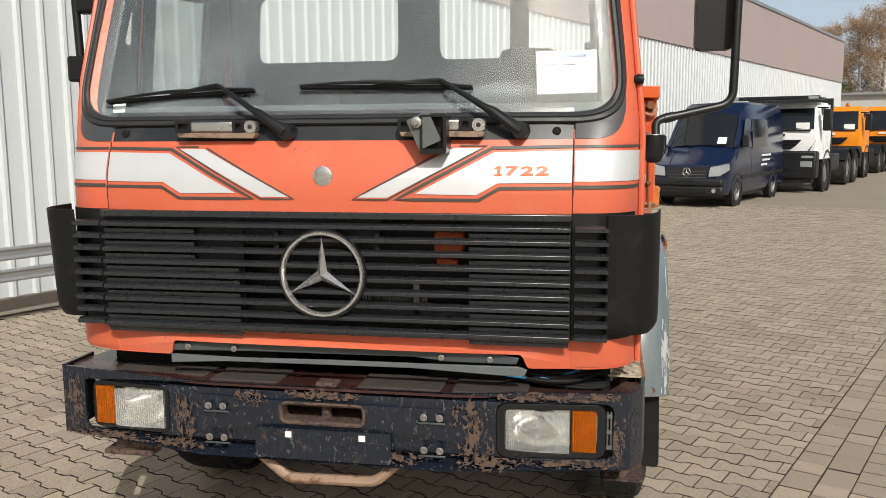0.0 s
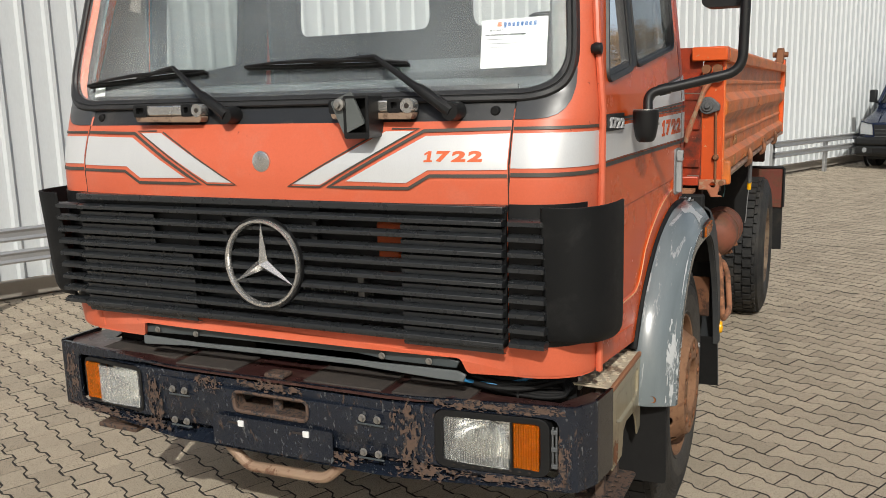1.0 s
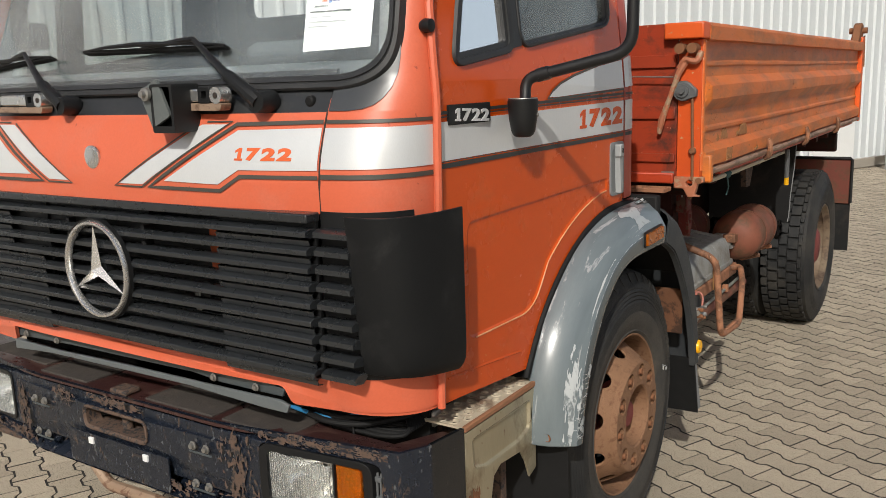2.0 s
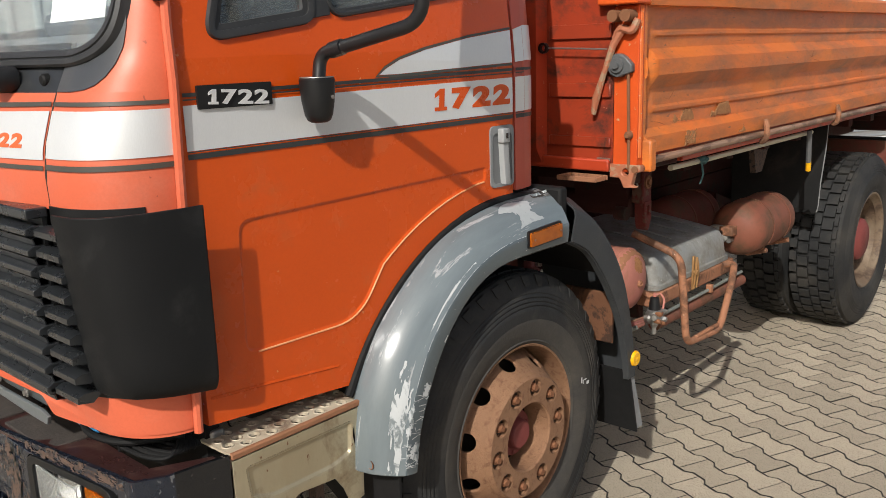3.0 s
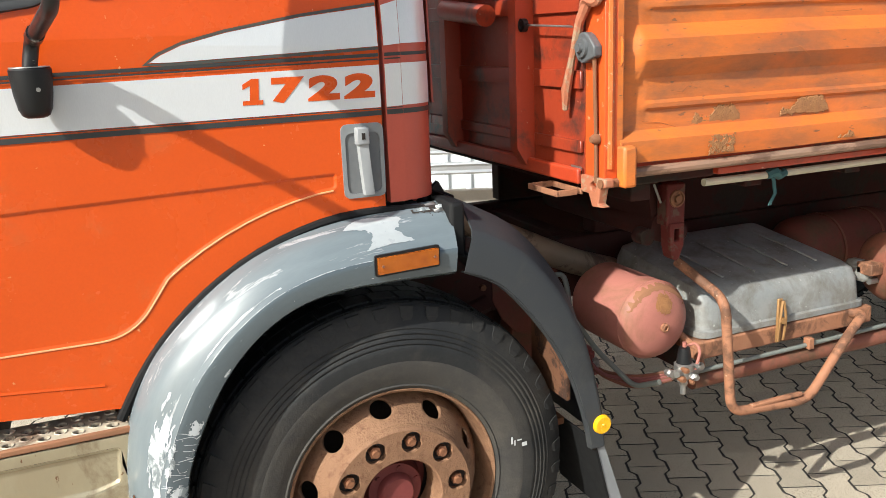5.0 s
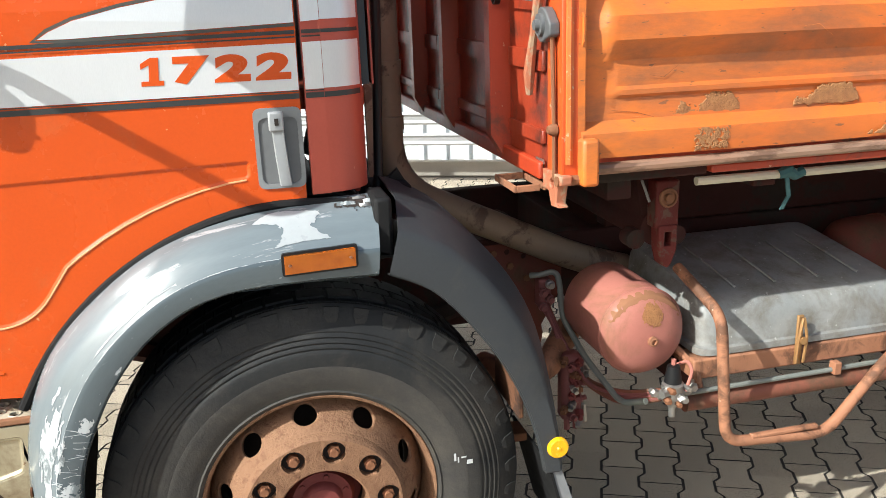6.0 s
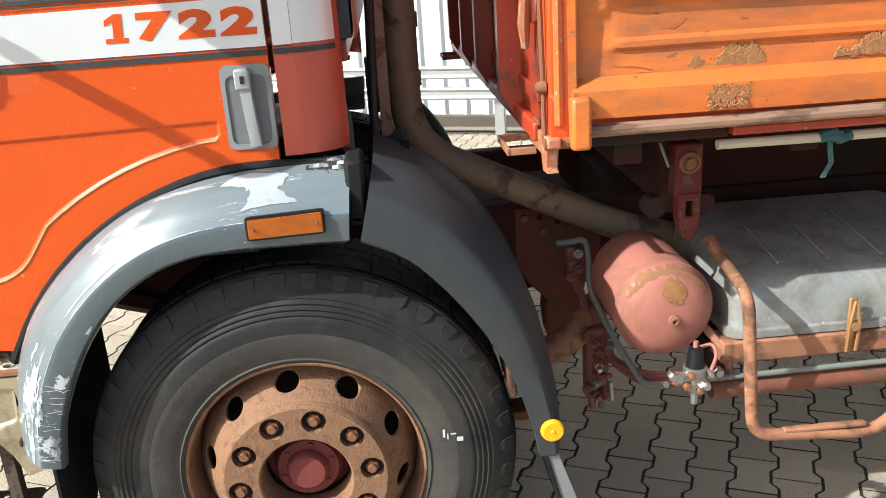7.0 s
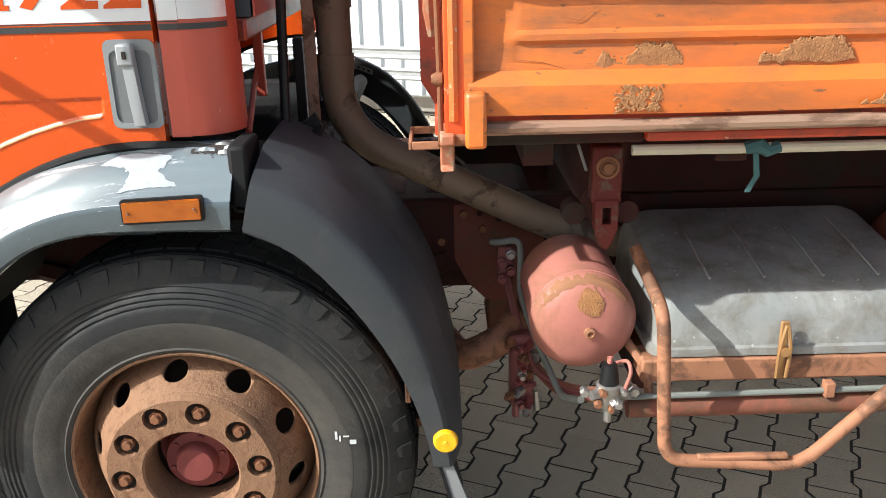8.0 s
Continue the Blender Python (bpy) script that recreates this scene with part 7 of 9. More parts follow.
for x in (-0.78, -0.24, 0.24, 0.78):
    rows = [[Vector((x + u, y, z)) for u, y in ((-0.034, 1.990), (-0.024, 1.938), (0.024, 1.938), (0.034, 1.990))] for z in (1.36, 1.42, 1.98)]
    rows[0] = [Vector((p.x, min(1.990, p.y + 0.045), 1.345)) for p in rows[0]]
    bpart("upright_channel", thick_loft(rows, lambda p: p + Vector((0, 0.008, 0))), BEDRED, "dark red upright channel", bulk)
bpart("bulkhead_sill", boxed(-1.10, 1.10, 1.972, 1.994, 1.345, 1.39), BEDRED, "", bulk, bevel=0.006)
bpart("guy_wire", tubed([(0.83, 1.955, 1.795), (0.98, 1.955, 1.79), (1.10, 1.955, 1.785)], 0.003, 6), STEEL)
bpart("wire_eye", lathed([(-0.012, 0.012), (-0.012, 0.020), (0.004, 0.020), (0.004, 0.012)], (0.83, 1.955, 1.795), "y", 14, True), BLACKP)
bpart("lamp_tube", tubed([(0.30, 1.93, 1.86), (0.62, 1.93, 1.83)], 0.035, 14), BEDRED)
bpart("bed_floor", boxed(-1.14, 1.14, 2.0, 6.3, 1.362, 1.395), BEDRED)
for y in zs(2.2, 6.1, 9):
    bpart("cross_member", boxed(-1.09, 1.09, y - 0.035, y + 0.035, 1.27, 1.36), FRAMEP, "", bevel=0.004)
bpart("tailgate", boxed(-1.12, 1.12, 6.31, 6.36, 1.38, 1.98), BEDP, "orange tailgate", bevel=0.006)

# dried mud on the drop side: ragged heaps with a level foot, and thin spattered crusts
def mud_patch(y, z, ly, lz, x=1.180, seed=1, heap=True):
    def n3(u, v, f):
        return noise.noise(Vector((u * ly * f, v * lz * f, seed * 3.1)))

    def field(u, v):
        if heap:
            top = 0.95 * (1 - abs(2 * u - 1) ** 5) ** 0.8 * (0.66 + 0.62 * n3(u, 0.3, 17)) + 0.16 * n3(u, v, 120) + 0.10 * n3(u, v, 260)
            return max(v - top - 0.03, 0.09 - v + 0.10 * n3(u, 0.9, 60))
        edge = max(abs(2 * u - 1), abs(2 * v - 1)) ** 3
        return edge - 0.55 + 0.9 * n3(u, v, 70) + 0.9 * n3(u, v, 190)

    def at(u, v):
        d = -field(u, v)
        lump = 0.5 + 0.9 * abs(n3(u, v, 95)) + 0.7 * abs(n3(u, v, 230))
        h = 0.0004 + (0.0015 if heap else 0.0006) * max(0.0, min(1.0, 3.0 * d)) ** 0.7 * lump
        return Vector((x + (h if d > 0.02 else -0.002), y + ly * (u - 0.5), z + lz * (v - 0.5)))
    return ragged(at, 84, 40, field)


for k, (y, z, ly, lz, x, heap) in enumerate(((2.390, 1.530, 0.190, 0.080, 1.183, True), (2.388, 1.438, 0.105, 0.062, 1.2195, False), (2.735, 1.527, 0.205, 0.070, 1.183, True), (2.875, 1.435, 0.075, 0.045, 1.2195, True))):
    bpart("mud_patch", mud_patch(y, z, ly, lz, x, k + 1.7, heap), MUD, "patch of dried brown mud")
# rubbed scratches on the ribs
rng = random.Random(31)
for k in range(26):
    y0, z0, ln = rng.uniform(2.1, 4.6), rng.choice((1.50, 1.52, 1.60, 1.70, 1.72, 1.80, 1.87, 1.90)), rng.uniform(0.03, 0.16)
    x0 = 1.2175 if 1.69 < z0 < 1.74 else 1.183
    bpart("paint_scratch", tubed([(x0, y0, z0), (x0, y0 + ln * 0.5, z0 + rng.uniform(-0.012, 0.012)), (x0, y0 + ln, z0 + rng.uniform(-0.03, 0.03))], [0.0004, 0.0008, 0.0003], 4), DUST if k % 3 else RUST)
# conduit and tied strap below the sill
bpart("conduit", tubed([(1.13, 2.40, 1.311), (1.13, 2.70, 1.309), (1.13, 4.0, 1.311)], 0.012, 10), CREAM, "cream plastic conduit")
strap = bpart("tied_strap", tubed([(1.132, 2.645, 1.309), (1.135, 2.675, 1.318), (1.134, 2.695, 1.304), (1.132, 2.72, 1.312)], [0.014, 0.019, 0.015, 0.014], 8), TEALM, "teal webbing strap tied round the conduit")
rows = [[Vector((1.140 + d, 2.668 + 0.006 * u + o, z)) for u in (-1, 1)] for z, o, d in ((1.30, 0.0, 0.0), (1.25, 0.005, 0.006), (1.225, -0.006, 0.002), (1.212, -0.010, 0.0))]
bpart("strap_tail", thick_loft(rows, lambda p: p + Vector((-0.004, 0, 0))), TEALM, "", strap)

# ---- under the bed ----
def shell(outline, levels):
    """A closed moulded shape: outline in (x, y), levels of (scale_x, scale_y, dx, z)."""
    cx = sum(p[0] for p in outline) / len(outline)
    cy = sum(p[1] for p in outline) / len(outline)
    bm = bmesh.new()
    rows = [[Vector((cx + (x - cx) * sx + dx, cy + (y - cy) * sy, z + tilt * (cx - x))) for x, y in outline] for sx, sy, dx, z, tilt in levels]
    vs = loft(bm, rows, True)
    bm.verts.ensure_lookup_table()
    n = len(outline)
    bm.faces.new([bm.verts[i] for i in range(n)][::-1])
    bm.faces.new([bm.verts[len(rows) * n - n + i] for i in range(n)])
    return bm


prof = [(0.0, 0.0), (-0.002, 0.045), (-0.011, 0.088), (-0.030, 0.120), (-0.055, 0.1325), (-0.33, 0.1325), (-0.36, 0.115), (-0.375, 0.0)]
tank = part("air_tank", lathed(prof, (1.035, 2.333, 0.838), "x", 48), TANKP, truck, "dusty salmon-red compressed air tank")
part("tank_nut", lathed([(-0.01, 0.0), (-0.01, 0.016), (0.012, 0.015), (0.014, 0.008), (0.006, 0.007), (0.006, 0.0)], (1.033, 2.342, 0.826), "x", 12), RUSTPIPE, tank)
part("tank_seam", lathed([(-0.062, 0.1325), (-0.060, 0.1350), (-0.056, 0.1350), (-0.054, 0.1325)], (1.035, 2.333, 0.838), "x", 48), TANKP, tank)
dome = ((0.0, 0.0), (0.045, -0.002), (0.088, -0.011), (0.120, -0.030), (0.1325, -0.055))


def dome_at(u, v):
    y, z = 2.345 - 0.045 + 0.09 * u, 0.905 - 0.05 + 0.10 * v
    return Vector((1.035 + piece(dome, math.hypot(y - 2.333, z - 0.838)) + 0.0022, y, z))


part("rust_spot", ragged(dome_at, 48, 48, lambda u, v: blot(4.4, 0.22, 0.35)(u, v) + 0.22), MUD, tank, "brown worn spot")


def seam_at(u, v):
    a, r = math.radians(15 + 150 * u), 0.104 + 0.026 * v
    return Vector((1.035 + piece(dome, r) + 0.0012, 2.333 - r * math.cos(a), 0.838 + r * math.sin(a)))


part("seam_stain", ragged(seam_at, 120, 14, lambda u, v: abs(2 * v - 1) ** 2 + abs(2 * u - 1) ** 4 - 0.55 + 0.8 * noise.noise(Vector((u * 24, v * 2.5, 5.0)))), SEAMRUST, tank, "brown dirt along the tank seam")

cover = part("battery_cover", shell([(x, y) for x, y in rect(0.47, 1.035, 2.495, 3.255, 0.05, 5)], ((1.0, 1.0, 0, 0.752, 0), (1.0, 1.0, 0, 0.772, 0), (0.965, 0.965, 0, 0.776, 0), (0.94, 0.955, -0.004, 0.86, 0.02),
                                  (0.90, 0.935, -0.010, 0.905, 0.06), (0.83, 0.90, -0.02, 0.932, 0.10), (0.70, 0.80, -0.03, 0.944, 0.12))), GREYBOX, truck, "dusty grey plastic battery box cover")
for y in (2.66, 2.80, 2.95, 3.09):
    part("cover_rib", tubed([(0.94, y, 0.925), (0.75, y + 0.005, 0.950), (0.60, y + 0.01, 0.962)], 0.004, 8), GREYBOX, cover)
latch = part("latch", boxed(1.040, 1.050, 2.811, 2.833, 0.690, 0.850), LATCHY, cover, "rusty yellow toggle latch", bevel=0.004)
part("latch_loop", tubed(smooth_path([(1.056, 2.810, 0.70), (1.064, 2.808, 0.78), (1.060, 2.822, 0.855), (1.064, 2.836, 0.78), (1.056, 2.834, 0.70)], 0.02, 3), 0.005, 6), LATCHY, cover)
part("latch_boss", lathed([(0, 0), (0, 0.012), (0.02, 0.012), (0.02, 0)], (1.05, 2.822, 0.775), "x", 12), LATCHY, cover)
part("battery_tray", boxed(0.95, 1.042, 2.475, 3.275, 0.685, 0.748), RUSTPIPE, truck, "rusty battery tray beam", bevel=0.006)
part("tray_floor", boxed(0.46, 0.95, 2.49, 3.26, 0.70, 0.72), RUST, truck)
for y in (2.50, 3.25):
    part("tray_arm", boxed(0.42, 0.96, y - 0.02, y + 0.02, 0.62, 0.70), FRAMEP, truck, bevel=0.005)
part("air_pipe", tubed([(1.075, 2.40, 0.665), (1.072, 2.9, 0.668), (1.065, 3.32, 0.672)], 0.0078, 10), GREENPIPE, truck, "grey-green air pipe")
part("pipe_clip", boxed(1.06, 1.088, 2.925, 2.95, 0.655, 0.695), RUSTPIPE, truck, bevel=0.003)
part("side_guard_tube", tubed([(1.055, 2.44, 0.625), (1.055, 3.34, 0.625)], 0.028, 12), GUARDM, truck, "salmon-red guard tube")
part("tray_strut", tubed([(0.96, 2.44, 0.78), (1.03, 2.49, 0.72), (1.045, 2.50, 0.64)], 0.012, 8), RUSTPIPE, truck)
loop_pts = smooth_path([(0.93, 2.470, 1.005), (1.145, 2.492, 0.925), (1.172, 2.510, 0.545), (1.172, 2.845, 0.520), (1.130, 3.06, 0.700), (1.085, 3.18, 0.745), (1.03, 3.17, 0.735), (0.97, 3.16, 0.725)], 0.055, 6)
loop = part("side_step", tubed(loop_pts, 0.0165, 12), RUSTPIPE, truck, "rusty orange tubular side step")
part("step_grip", boxed(1.165, 1.185, 2.59, 2.81, 0.545, 0.558), RUSTPIPE, loop, bevel=0.004)

# brake valve with its pipes
vb = Vector((1.085, 2.385, 0.690))
valve = part("air_valve", lathed([(-0.055, 0), (-0.055, 0.012), (-0.04, 0.018), (-0.035, 0.030), (0.02, 0.032), (0.024, 0.026), (0.026, 0.0)], tuple(vb), "z", 18), STEEL, truck, "air valve with a black ribbed cap")
part("valve_cap", lathed([(0.022, 0.026), (0.05, 0.022), (0.075, 0.018), (0.08, 0.0)], tuple(vb), "z", 12), BLACKP, valve)
part("valve_tip", tubed([vb + Vector((0, 0, 0.078)), vb + Vector((0, 0, 0.094))], 0.007, 8), TANKP, valve)
for a, d in ((0, 0.055), (1.3, 0.05), (2.6, 0.055), (3.6, 0.045), (5.0, 0.05)):
    e = vb + Vector((d * math.sin(a) * 0.8, d * math.cos(a), -0.012 + 0.012 * math.sin(3 * a)))
    part("valve_port", tubed([vb, e], [0.017, 0.013], 6), STEEL, valve)
for k, (dx, dy, dz, r) in enumerate(((0.03, -0.02, 0.012, 0.011), (0.032, 0.018, -0.018, 0.013), (0.028, 0.03, 0.014, 0.009), (0.03, -0.032, -0.016, 0.012), (0.0, 0.062, 0.0, 0.016), (0.0, -0.06, 0.0, 0.014), (0.034, 0.0, -0.03, 0.009))):
    p = vb + Vector((dx, dy, dz))
    part("valve_fitting", tubed([p - Vector((0.012, 0, 0)), p, p + Vector((0.006, 0, 0)), p + Vector((0.016, 0, 0))], [r * 0.8, r * 0.8, r, r * 0.7], 6), STEEL if k % 3 else RUST, valve)
part("valve_drain", tubed([vb + Vector((0, 0, -0.05)), vb + Vector((0, 0.0, -0.085))], 0.010, 8), STEEL, valve)
part("valve_hose", tubed(smooth_path([vb + Vector((0.02, 0.03, 0.0)), vb + Vector((0.02, 0.05, 0.06)), vb + Vector((0.0, 0.045, 0.085)), vb + Vector((-0.03, 0.02, 0.06))], 0.03, 4), 0.005, 8), TANKP, valve)
part("brake_pipe", tubed(smooth_path([(0.60, 2.125, 0.915), (0.62, 2.15, 0.920), (0.63, 2.205, 0.933), (0.66, 2.206, 0.886), (0.69, 2.200, 0.795), (0.80, 2.237, 0.690), (0.95, 2.290, 0.596), (1.04, 2.326, 0.640)], 0.035, 5), 0.0095, 10), GREENPIPE, truck, "bent grey brake pipe")
rr = random.Random(12)
stack = part("relay_valve", boxed(0.58, 0.63, 2.145, 2.19, 0.805, 0.905), HOSEM, truck, "dirty red relay valve with fittings", bevel=0.008)
for k in range(4):
    part("fitting", lathed([(0, 0.0), (0, 0.015), (0.018, 0.015), (0.02, 0.010), (0.03, 0.010), (0.03, 0)], (0.629, 2.155 + 0.024 * (k % 2), 0.815 + 0.025 * k), "x", 8), STEEL if k == 3 else HOSEM, stack)
block_ob = part("manifold", boxed(0.73, 0.79, 2.165, 2.235, 0.47, 0.70), HOSEM, truck, "grimy pipe manifold with fittings", bevel=0.015)
for k in range(16):
    p = Vector((0.785 + 0.012 * rr.random(), 2.165 + 0.085 * rr.random(), 0.47 + 0.23 * (k + 0.5) / 16))
    d = Vector((0.5 + rr.random(), rr.uniform(-1, 1), rr.uniform(-0.8, 0.5))).normalized()
    part("fitting", tubed([p, p + d * 0.018, p + d * 0.019, p + d * 0.034], [0.014, 0.014, 0.009, 0.008], 6), (STEEL, HOSEM, HUB, RUST)[k % 4], block_ob)
for k in range(7):
    o = lambda sc: sc * (rr.random() - 0.5)
    pts = [(0.62, 2.17 + o(0.03), 0.82 + o(0.03)), (0.68 + o(0.03), 2.18 + o(0.02), 0.76), (0.75 + o(0.03), 2.195 + o(0.03), 0.68), (0.82 + o(0.03), 2.235 + o(0.03), 0.605 + o(0.02)), (0.93 + o(0.02), 2.30, 0.580 + 0.007 * k), (1.05, 2.37, 0.645 + 0.005 * k)]
    part("air_hose", tubed(smooth_path(pts, 0.06, 4), 0.0062, 8), HOSEM if k % 2 else GUARDM, truck)
for k, (y, z) in enumerate(((2.21, 0.44), (2.18, 0.44), (2.24, 0.46))):
    part("drain_tap", tubed([(0.78, y, z + 0.06), (0.78, y + 0.004, z)], [0.008, 0.011], 6), STEEL if k == 2 else HOSEM, block_ob)
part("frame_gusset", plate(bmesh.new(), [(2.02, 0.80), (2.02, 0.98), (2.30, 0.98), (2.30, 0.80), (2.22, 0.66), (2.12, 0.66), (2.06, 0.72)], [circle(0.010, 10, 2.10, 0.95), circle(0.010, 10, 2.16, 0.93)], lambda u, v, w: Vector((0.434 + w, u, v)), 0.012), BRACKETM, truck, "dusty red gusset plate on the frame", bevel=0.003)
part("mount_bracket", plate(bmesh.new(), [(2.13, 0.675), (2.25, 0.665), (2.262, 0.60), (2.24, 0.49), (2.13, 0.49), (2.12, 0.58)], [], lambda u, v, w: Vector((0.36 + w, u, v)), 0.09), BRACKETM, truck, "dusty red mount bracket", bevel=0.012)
part("exhaust_elbow", tubed(smooth_path([(0.55, 1.97, 0.60), (0.74, 2.03, 0.61), (0.76, 2.13, 0.665), (0.62, 2.25, 0.72)], 0.08, 5), 0.045, 14), RUSTPIPE, truck)

# tipping bearing hook
hook = part("tipping_hook", boxed(0.995, 1.05, 2.330, 2.400, 1.165, 1.30), HOOKM, truck, "dirty red tipping bearing hook", bevel=0.006)
part("hook_bolt", lathed([(0, 0.028), (0.006, 0.027), (0.008, 0.021), (0.003, 0.019), (0.003, 0.013), (0.013, 0.012), (0.014, 0.0)], (1.05, 2.365, 1.252), "x", 20), RUST, hook)
part("hook_arm", plate(bmesh.new(), [(2.338, 1.175), (2.395, 1.175), (2.395, 1.10), (2.380, 1.062), (2.368, 1.050), (2.352, 1.062), (2.342, 1.10)], [rect(2.358, 2.378, 1.115, 1.155)], lambda u, v, w: Vector((1.055 + w, u, v)), 0.05), HOOKM, hook, bevel=0.004)
for y in (2.30, 2.428):
    part("hook_roller", lathed([(0, 0), (0, 0.028), (0.05, 0.028), (0.05, 0)], (0.945, y, 1.125), "x", 18), FRAMEP, hook)
part("bearing_tube", tubed([(0.30, 2.365, 1.15), (0.99, 2.365, 1.15)], 0.05, 16), FRAMEP, truck)
part("bearing_gusset", plate(bmesh.new(), [(2.30, 1.31), (2.43, 1.31), (2.41, 1.15), (2.33, 1.15)], [], lambda u, v, w: Vector((0.98 + w, u, v)), 0.25), FRAMEP, truck)
part("chain", tubed([(1.02, 2.30, 1.30), (1.03, 2.32, 1.24)], 0.004, 6), STEEL, truck)

# exhaust and strut behind the cab
exh = part("exhaust_pipe", tubed(smooth_path([(0.50, 1.690, 2.45), (0.50, 1.695, 1.232), (0.505, 2.33, 0.925), (0.47, 2.52, 0.86)], 0.15, 9), 0.0485, 20), EXH, truck, "brown heat-stained exhaust pipe")
for z in (1.432, 1.60, 1.85):
    part("exhaust_clamp", lathed([(-0.021, 0.0485), (-0.021, 0.0535), (0.021, 0.0535), (0.021, 0.0485)], (0.50, 1.694, z), "z", 20), EXH, exh)
part("exhaust_bracket", boxed(0.56, 0.572, 1.618, 1.650, 1.27, 1.85), HOOP, exh, bevel=0.002)
part("mudguard_bracket", plate(bmesh.new(), rect(1.600, 1.680, 1.190, 1.215), [rect(1.612 + 0.022 * k, 1.624 + 0.022 * k, 1.197, 1.208) for k in range(3)], lambda u, v, w: Vector((-1.045 + w, u, v - 0.4 * (u - 1.60))), 0.004), STEEL, truck, "perforated steel strip on the far mudguard")
mount = part("mudguard_mount", plate(bmesh.new(), rounded([(1.600, 1.235), (1.700, 1.215), (1.700, 1.250), (1.645, 1.288), (1.600, 1.270)], 0.008, 2), [], lambda u, v, w: Vector((0.84 + w, u, v)), 0.14), BLACKP, truck, "black bracket on top of the mudguard", bevel=0.004)
part("mount_plate", boxed(0.62, 0.72, 1.655, 1.69, 1.225, 1.275), GREYIRON, mount, bevel=0.004)
part("strut_panel", boxed(0.50, 0.56, 1.585, 1.612, 1.22, 1.505), BLACKP, truck, bevel=0.004)
part("cab_strut", tubed([(0.85, 1.600, 1.305), (0.848, 1.602, 1.345), (0.848, 1.615, 1.65), (0.845, 1.635, 2.2)], [0.022, 0.0125, 0.0125, 0.0125], 10), BLACKP, truck, "black cab strut")
part("cab_lock", boxed(0.72, 0.87, 1.58, 1.69, 1.24, 1.312), RUBBER, truck, bevel=0.01)
part("cab_lock_hook", plate(bmesh.new(), [(1.60, 1.24), (1.74, 1.22), (1.69, 1.30), (1.665, 1.345), (1.635, 1.32), (1.61, 1.30)], [], lambda u, v, w: Vector((0.80 + w, u, v)), 0.02), BLACKP, truck)
part("rear_cross_tube", tubed([(-0.6, 1.66, 1.20), (0.6, 1.66, 1.20)], 0.03, 12), RUBBER, truck)
part("gearbox", boxed(-0.22, 0.22, 1.5, 2.3, 0.60, 0.95), FRAMEP, truck, "grimy gearbox between the frame rails", bevel=0.05)
for y in (1.9, 2.45, 3.4, 4.2, 5.6):
    part("frame_cross_member", boxed(-0.37, 0.37, y - 0.04, y + 0.04, 0.80, 0.97), FRAMEP, truck, bevel=0.006)
for y, z in ((1.98, 0.86), (2.05, 0.95), (2.17, 0.85), (2.24, 0.96), (2.11, 0.90)):
    part("frame_bolt", lathed([(0, 0.013), (0.012, 0.012), (0.013, 0)], (0.43, y, z), "x", 8), RUST, truck)
part("propeller_shaft", tubed([(0, 2.3, 0.78), (0, 4.7, 0.60)], 0.045, 14), FRAMEP, truck)
for s in (1, -1):
    part("leaf_spring", tubed([(s * 0.42, 0.72, 0.80), (s * 0.42, 1.05, 0.70), (s * 0.42, 1.36, 0.665), (s * 0.42, 1.68, 0.70), (s * 0.42, 2.0, 0.80)], 0.04, 6), FRAMEP, truck)
    part("leaf_spring", tubed([(s * 0.48, 4.2, 0.86), (s * 0.48, 4.6, 0.73), (s * 0.48, 4.95, 0.68), (s * 0.48, 5.3, 0.73), (s * 0.48, 5.7, 0.86)], 0.05, 6), FRAMEP, truck)

# twin tanks ahead of the rear wheels
prof = [(0.0, 0.0), (0.012, 0.07), (0.035, 0.11), (0.065, 0.132), (0.10, 0.138), (0.475, 0.138), (0.51, 0.132), (0.54, 0.11), (0.563, 0.07), (0.575, 0.0)]
for x, z, y in ((1.0, 0.868, 3.325), (0.62, 0.86, 3.24)):
    # Inner tank takes a darker red: shade below the bed put into colour.
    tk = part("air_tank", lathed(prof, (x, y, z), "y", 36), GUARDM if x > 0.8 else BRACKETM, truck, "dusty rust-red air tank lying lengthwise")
    for dy in (0.20, 0.42):
        part("tank_band", lathed([(dy, 0.139), (dy, 0.142), (dy + 0.012, 0.142), (dy + 0.012, 0.139)], (x, y, z), "y", 36), GUARDM, tk)
    part("tank_nut", lathed([(-0.03, 0), (-0.03, 0.014), (0.01, 0.014)], (x, y, z - 0.04), "y", 8), STEEL, tk)
    for dy in (0.22, 0.52):
        part("tank_cradle", tubed([(x - 0.15, y + dy, z - 0.10), (x, y + dy, z - 0.155), (x + 0.10, y + dy, z - 0.125)], 0.014, 8), RUSTPIPE, tk)
part("tank_stay", boxed(0.96, 1.03, 3.27, 3.33, 0.855, 0.90), RUSTPIPE, truck, bevel=0.005)
part("white_canister", boxed(0.90, 1.0, 3.27, 3.33, 0.82, 0.90), GREYBOX, truck, bevel=0.02)
